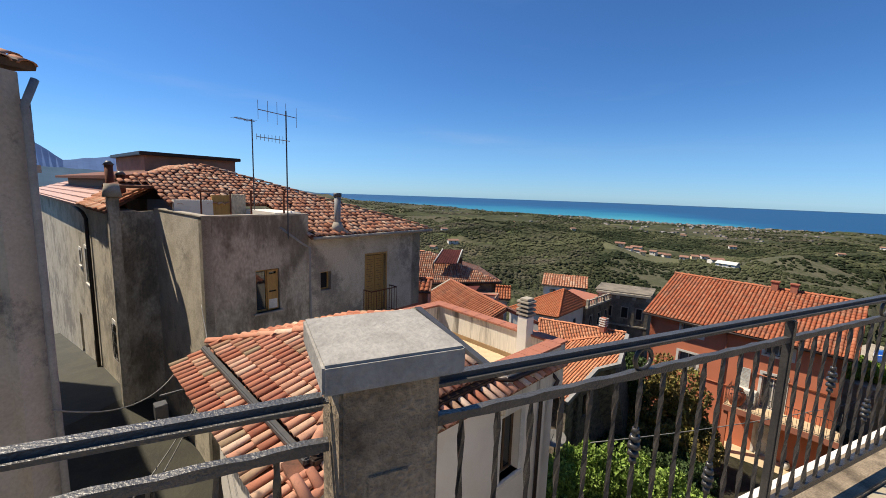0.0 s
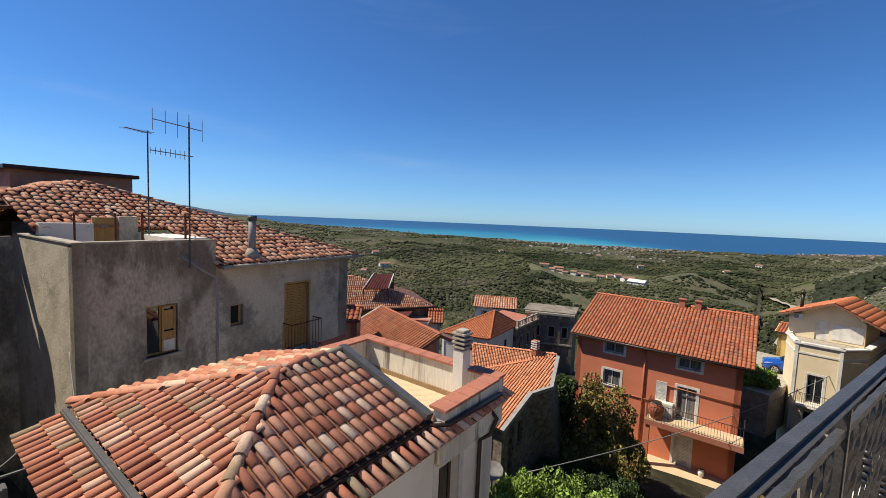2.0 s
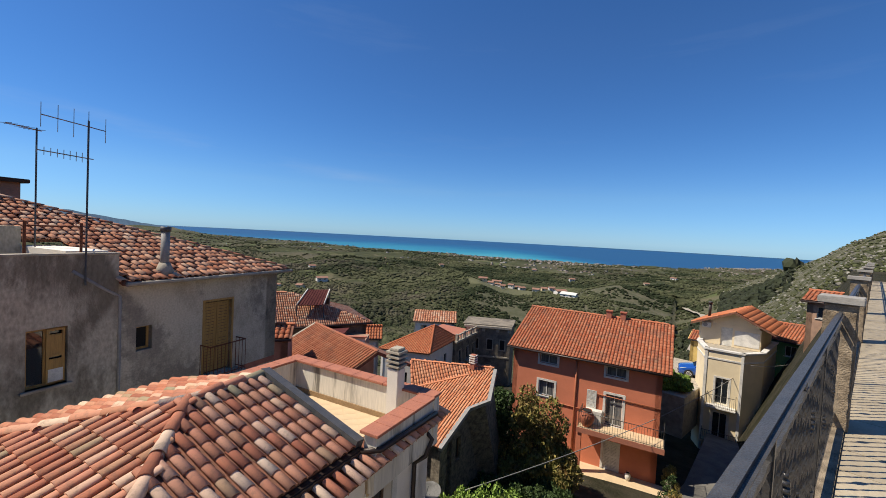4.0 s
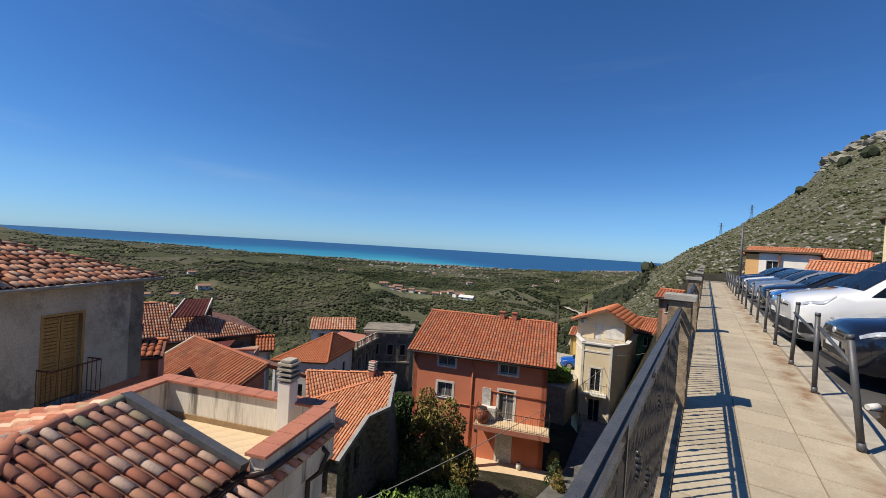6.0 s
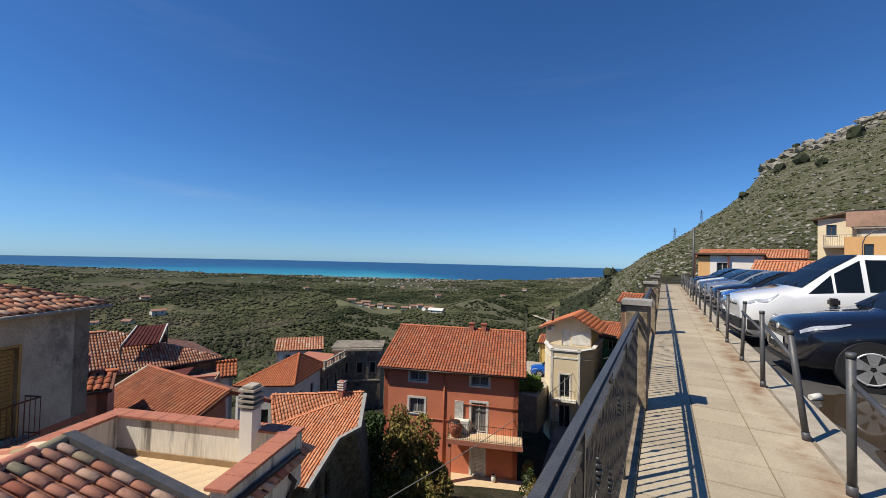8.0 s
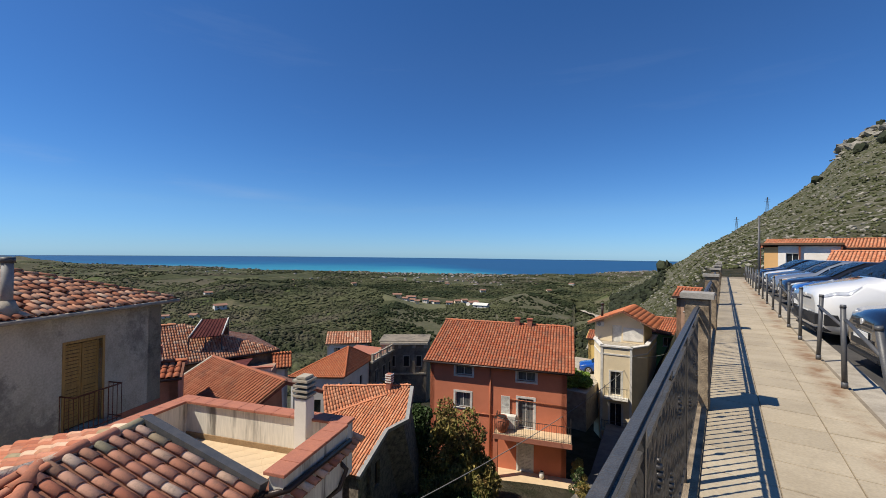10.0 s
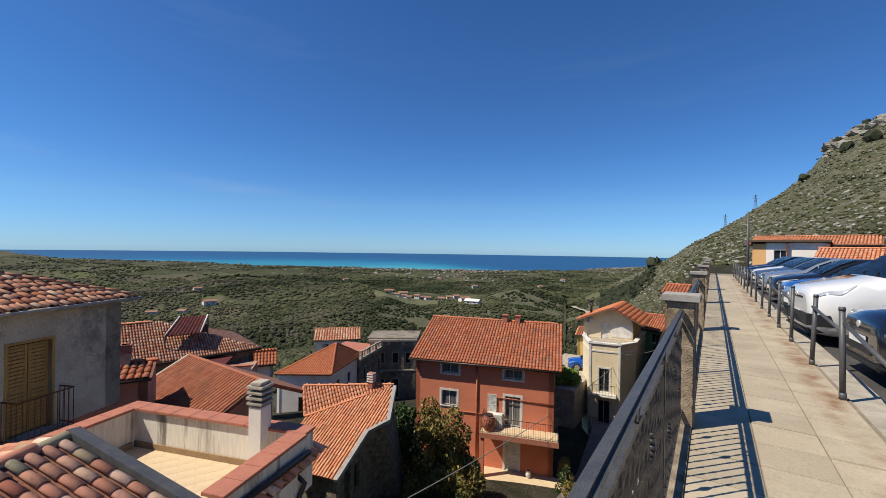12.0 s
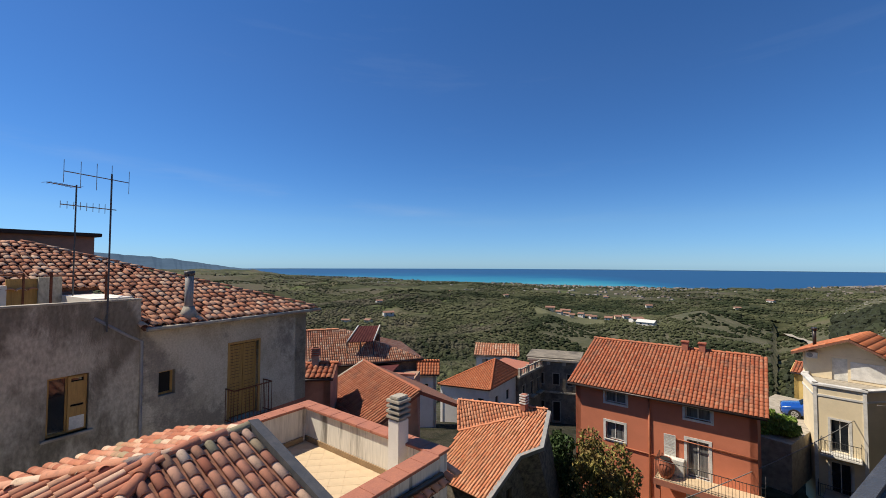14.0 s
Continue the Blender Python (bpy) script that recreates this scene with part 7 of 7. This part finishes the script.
for k, az in enumerate((17.2, 16.4, 15.6)):
    x, y = place(az, 37)
    tree("hedge", (x, y, -9.9), 1.5, blob(0.55, 0.2, 1.4, 14, 0.7, 100 + k), 2600, 0.12, M_LEAF_IVY, "bright green hedge behind the orange house", 110 + k, 0.05)
van2 = car((-11.6, 40.6, -9.9), 20, P_BLUE, "blue pickup parked behind the hedge")
part("parking_deck", boxed(-13.5, -9.2, 34.2, 45.9, -13, -9.9), M_KERB, thing("parking_deck", label="concrete parking deck behind the houses", category="deck", kind="structure"))

# lane between the houses
M_LANE_GREY = mat("worn lane concrete", (0.16, 0.15, 0.13), (0.1, 0.095, 0.085), 0.9, scale=1.2, fine=20, bump=0.3)
lane = thing("lane", label="grey concrete lane running down between the houses", category="road", kind="structure")
bm = bm_new()
prev = None
for k in range(12):
    yy = 13 + k * 2.6
    xx = -4.2 - 0.12 * k - (0.06 * (k - 5) ** 2 if k > 5 else 0)
    row = [bm.verts.new((xx + s, yy, land(xx, yy) + 0.25)) for s in (-1.9, 1.9)]
    if prev:
        bm.faces.new((prev[0], prev[1], row[1], row[0]))
    prev = row
part("surface", bm, M_LANE_GREY, lane)

dim = thing("lane", label="narrow stone lane with painted-in shade between the old houses", category="lane", kind="structure")
bm = bm_new()
# Damp stone, its colour darkened further to stand in for deep shade.
M_LANE = mat("damp stone darkened for shade", (0.034, 0.032, 0.022), (0.05, 0.048, 0.03), 0.75, scale=1.4, fine=16, bump=0.4)
sides = [((-8.6, 0.5, -6.5), (-3.4, -1.6, -6.5)), ((-10.5, -1.7, -5.75), (-6, -3.6, -5.75)), ((-13.9, -3.7, -4.85), (-9, -7.5, -4.85)), ((-17.4, -5.2, -5.25), (-15, -10, -5.25)), ((-29, -10.4, -7.3), (-27, -14, -7.3))]
rows = [[bm.verts.new((*p[:2], p[2] + dz)) for p in pair for dz in (0, -0.4)] for pair in sides]
for p, q in zip(rows, rows[1:]):
    bm.faces.new((p[0], q[0], q[2], p[2]))
    bm.faces.new((p[1], p[3], q[3], q[1]))
    bm.faces.new((p[2], q[2], q[3], p[3]))
    bm.faces.new((p[0], p[1], q[1], q[0]))
bmesh.ops.recalc_face_normals(bm, faces=bm.faces)
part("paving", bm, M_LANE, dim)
alley = thing("alley", label="pale stone alley paving between house and retaining wall", category="paving", kind="structure")
# Paving coloured pale so that it throws light up the shaded house wall.
part("paving", add_poly(bm_new(), [(-0.35, -4, -7.6), (-0.35, 11, -8.3), (-4.2, 9, -8.5), (-2.4, 3, -8.1), (-2.0, -4, -7.8)], 0.6), mat("pale paving stone", (0.5, 0.43, 0.33), (0.36, 0.3, 0.22), 0.9, scale=1.5, fine=20, bump=0.3), alley)

# ---- woods, scrub and rocks ----
def ico(sub):
    bm = bm_new()
    bmesh.ops.create_icosphere(bm, subdivisions=sub, radius=1)
    vs = np.array([v.co[:] for v in bm.verts])
    fs = np.array([[v.index for v in f.verts] for f in bm.faces])
    bm.free()
    return vs, fs


def scatter(name, spots, sub, material, label, rough, seed, flat=0.85):
    """Uneven clumps (x, y, z, radius) in one mesh."""
    base, faces = ico(sub)
    r = np.random.RandomState(seed)
    n = len(spots)
    sp = np.array(spots)
    jig = 1 + rough * (r.rand(n, len(base), 1) - 0.5) * 2
    v = base[None] * jig * sp[:, None, 3:4] * np.array([1, 1, flat]) + sp[:, None, :3]
    f = faces[None] + (np.arange(n) * len(base))[:, None, None]
    me = bpy.data.meshes.new(name)
    me.from_pydata(v.reshape(-1, 3).tolist(), [], f.reshape(-1, 3).tolist())
    me.materials.append(material)
    tagged(new(name, me), label, "woodland" if "wood" in name else "scrub", kind="stuff")


M_WOODS = mat("woodland crowns", (0.026, 0.034, 0.016), (0.088, 0.092, 0.046), 0.95, scale=0.008, fine=0.9, bump=0.6, spread=0.1, spec=0.1, per_island=0.24, third=(0.1, 0.088, 0.06), low=0.42, high=0.58)
M_SCRUB = mat("grey green scrub", (0.08, 0.085, 0.038), (0.058, 0.065, 0.028), 0.95, scale=0.05, fine=1.5, bump=0.4, spec=0.1, per_island=0.35)
M_ROCK = mat("pale limestone", (0.27, 0.25, 0.205), (0.19, 0.175, 0.14), 0.95, scale=0.5, fine=4, bump=0.6, per_island=0.25)
g = random.Random(5)
near, far = [], []
middle = []
while len(near) + len(middle) < 40000:
    az, r = g.uniform(12, 95), 85 * (760 / 85) ** (g.random() ** 0.8)
    x, y = place(az, r)
    d = noise.noise((x / 95, y / 95, 3.1)) + 0.4 * noise.noise((x / 25, y / 25, 8.0))
    if d < (-0.3 if az > 26 else 0.0) or (34 < az < 43 and 355 < r < 430):
        continue
    s = g.uniform(0.4, 1.25) * (0.75 + r / 700) * (1 + 0.4 * max(-0.5, min(1.0, d)))
    if r < 240 and len(near) < 9000:
        near.append((x, y, land(x, y) + s * 0.5, s))
    else:
        middle.append((x, y, land(x, y) + s * 0.35, s))
while len(far) < 22000:
    az, r = g.uniform(3, 110), 420 * (2300 / 420) ** (g.random() ** 1.1)
    x, y = place(az, r)
    if r > steps(az, COAST) - 45 or az < 15 and r < 700:
        continue
    d = noise.noise((x / 160, y / 160, 3.1)) + 0.5 * noise.noise((x / 50, y / 50, 8.0))
    if d < -0.08:
        continue
    s = g.uniform(0.8, 2.2) * (1 + r / 1800)
    far.append((x, y, land(x, y) + s * 0.25, s))
scatter("woodland", near, 2, M_WOODS, "dense dark green woodland on the valley slopes", 0.28, 1)
scatter("woodland", middle, 1, M_WOODS, "olive and dark green woods on the rolling hills", 0.3, 6, 0.75)
scatter("woodland", far, 1, M_WOODS, "hazy woodland strips across the coastal plain", 0.3, 2, 0.55)
scrub, rocks, pines = [], [], []
while len(scrub) < 7000:
    az, r = g.uniform(-30, 12), 58 * (470 / 58) ** g.random()
    x, y = place(az, r)
    if y < 56 and x > -3:
        continue
    s = g.uniform(0.2, 0.6) * (0.5 + r / 330)
    (rocks if g.random() < 0.3 else scrub).append((x, y, land(x, y) + s * 0.15, s))
while len(pines) < 1100:
    az, r = g.gauss(11.5, 2.2), g.uniform(190, 330)
    if not 6 < az < 16:
        continue
    x, y = place(az, r)
    s = g.uniform(0.8, 1.9)
    pines.append((x, y, land(x, y) + s * 0.8, s))
for az, r, s in ((-13, 300, 3.5), (-11.2, 320, 3), (-17, 380, 5), (-8, 330, 2.6), (-14.5, 250, 2.2), (6.2, 430, 6), (5.8, 432, 5), (-10.5, 445, 3), (-12.5, 455, 3)):
    x, y = place(az, r)
    pines.append((x, y, land(x, y) + s * 0.6, s))
for k in range(130):
    az, r = g.uniform(-21, -9.6), g.uniform(425, 462)
    x, y = place(az, r)
    s = g.uniform(2, 5)
    rocks.append((x, y, land(x, y) + s * 0.1, s))
scatter("scrub", scrub, 1, M_SCRUB, "low grey-green scrub on the rocky hillside", 0.35, 3, 0.6)
scatter("rocks", rocks, 1, M_ROCK, "scattered pale limestone outcrops", 0.45, 4, 0.55)
scatter("woodland", pines, 2, mat("dark pines", (0.022, 0.028, 0.012), (0.035, 0.04, 0.018), 0.95, scale=0.1, fine=1, bump=0.5, per_island=0.3), "dark pines on the hill flank", 0.35, 5, 1.1)

# ---- farmhouses in the valley ----
M_FARROOF = mat("far terracotta roof", (0.3, 0.16, 0.11), (0.24, 0.13, 0.09), 0.9, scale=0.5)


def farmhouse(az, r, w, d, h, turn, wall_mat, roof_mat, label):
    x, y = place(az, r)
    z = land(x, y)
    f = thing("farmhouse", (x, y, z), turn, label, "house", "houses in the valley")
    bm, m = wall_bm((-w / 2, -d / 2), (w / 2, -d / 2), -3, h, 0.3, [(w * 0.2, w * 0.32, h * 0.45, h * 0.75), (w * 0.66, w * 0.78, h * 0.45, h * 0.75)])
    part("wall", bm, wall_mat, f)
    for a, b in ((0.2, 0.32), (0.66, 0.78)):
        part("window", boxed(w * a, w * b, 0.1, 0.2, h * 0.45, h * 0.75, m), M_GLASS, f)
    part("wall", boxed(-w / 2, w / 2, -d / 2 + 0.31, d / 2, -3, h), wall_mat, f)
    bm = bm_new()
    o, rs = 0.6, h + d * 0.2
    add_poly(bm, [(-w / 2 - o, -d / 2 - o, h - 0.1), (w / 2 + o, -d / 2 - o, h - 0.1), (w / 2 + o, 0, rs), (-w / 2 - o, 0, rs)], 0.25)
    part("roof", bm, roof_mat, f)
    part("roof", add_poly(bm_new(), [(w / 2 + o, d / 2 + o, h - 0.1), (-w / 2 - o, d / 2 + o, h - 0.1), (-w / 2 - o, 0, rs), (w / 2 + o, 0, rs)], 0.25), roof_mat, f)


FARMS = [(41, 425, 11, 8), (39.8, 415, 7, 7), (38.8, 420, 7, 6), (38.2, 408, 6, 6), (37, 430, 7, 7), (35.6, 432, 9, 7), (36.2, 470, 10, 7), (39, 480, 14, 8), (33.6, 395, 8, 8), (32.5, 400, 8, 7), (31.6, 398, 7, 7), (30.4, 385, 13, 9), (23.6, 500, 9, 8), (22, 505, 6, 6), (63.3, 430, 14, 9), (66.0, 400, 8, 8), (69, 405, 10, 6), (64.6, 520, 10, 8), (47, 640, 10, 8), (55, 700, 12, 9), (29, 620, 10, 8), (20, 640, 9, 8), (17, 760, 12, 8), (34, 760, 10, 8)]
for k, (az, r, w, d) in enumerate(FARMS):
    farmhouse(az, r, w * 0.75, d * 0.75, g.uniform(2.6, 4.4), az + g.uniform(-40, 40), M_TRIM if k % 3 else M_CREAM, M_FARROOF, "pale farmhouse with terracotta roof in the valley")
farmhouse(29.2, 345, 12, 8, 3.2, 10, M_TRIM, M_TRIM, "white-roofed farm building in the valley")
# coastal town: far too many to count
vs, fs = [], []
for k in range(900):
    az = g.choice((g.gauss(30, 5), g.gauss(35, 7), g.uniform(18, 80), g.gauss(10, 1.6), g.gauss(66, 5)))
    if not 5.5 < az < 84:
        continue
    c = steps(az, COAST)
    r = c - (25 + abs(g.gauss(0, 60)) if g.random() < 0.75 else g.uniform(30, 500))
    x, y = place(az, r)
    s, h = g.uniform(1.2, 3.4), g.uniform(1.2, 2.6)
    if 18 < az < 25 and g.random() < 0.6:
        continue
    z, b = land(x, y), len(vs)
    for dx in (-s, s):
        for dy in (-s, s):
            vs += [(x + dx, y + dy, z - 1), (x + dx, y + dy, z + h)]
    fs += [tuple(b + q for q in f) for f in ((0, 4, 5, 1), (2, 3, 7, 6), (0, 1, 3, 2), (4, 6, 7, 5), (1, 5, 7, 3))]
me = bpy.data.meshes.new("coastal_town")
me.from_pydata(vs, [], fs)
me.materials.append(mat("far pale walls", (0.34, 0.31, 0.28), (0.25, 0.18, 0.14), 0.9, scale=0.05, fine=0.3, bump=0, per_island=0.4))
tagged(new("coastal_town", me), "pale houses of a town strung along the shore", "town", kind="stuff")
# valley road
rd = thing("valley_road", label="grey road winding below the hill", category="road", kind="structure")
bm = bm_new()
prev = None
for k in range(16):
    az, r = 14.6 - 1.6 * math.sin(k * 0.24) + 0.05 * k, 230 + k * 13
    x, y = place(az, r)
    zz = max(land(x + a, y + b) for a in (-3, 0, 3) for b in (-3, 0, 3)) + 0.5
    row = [bm.verts.new((x + s, y, zz)) for s in (-2.6, 2.6)]
    if prev:
        bm.faces.new((prev[0], prev[1], row[1], row[0]))
    prev = row
part("surface", bm, M_KERB, rd)
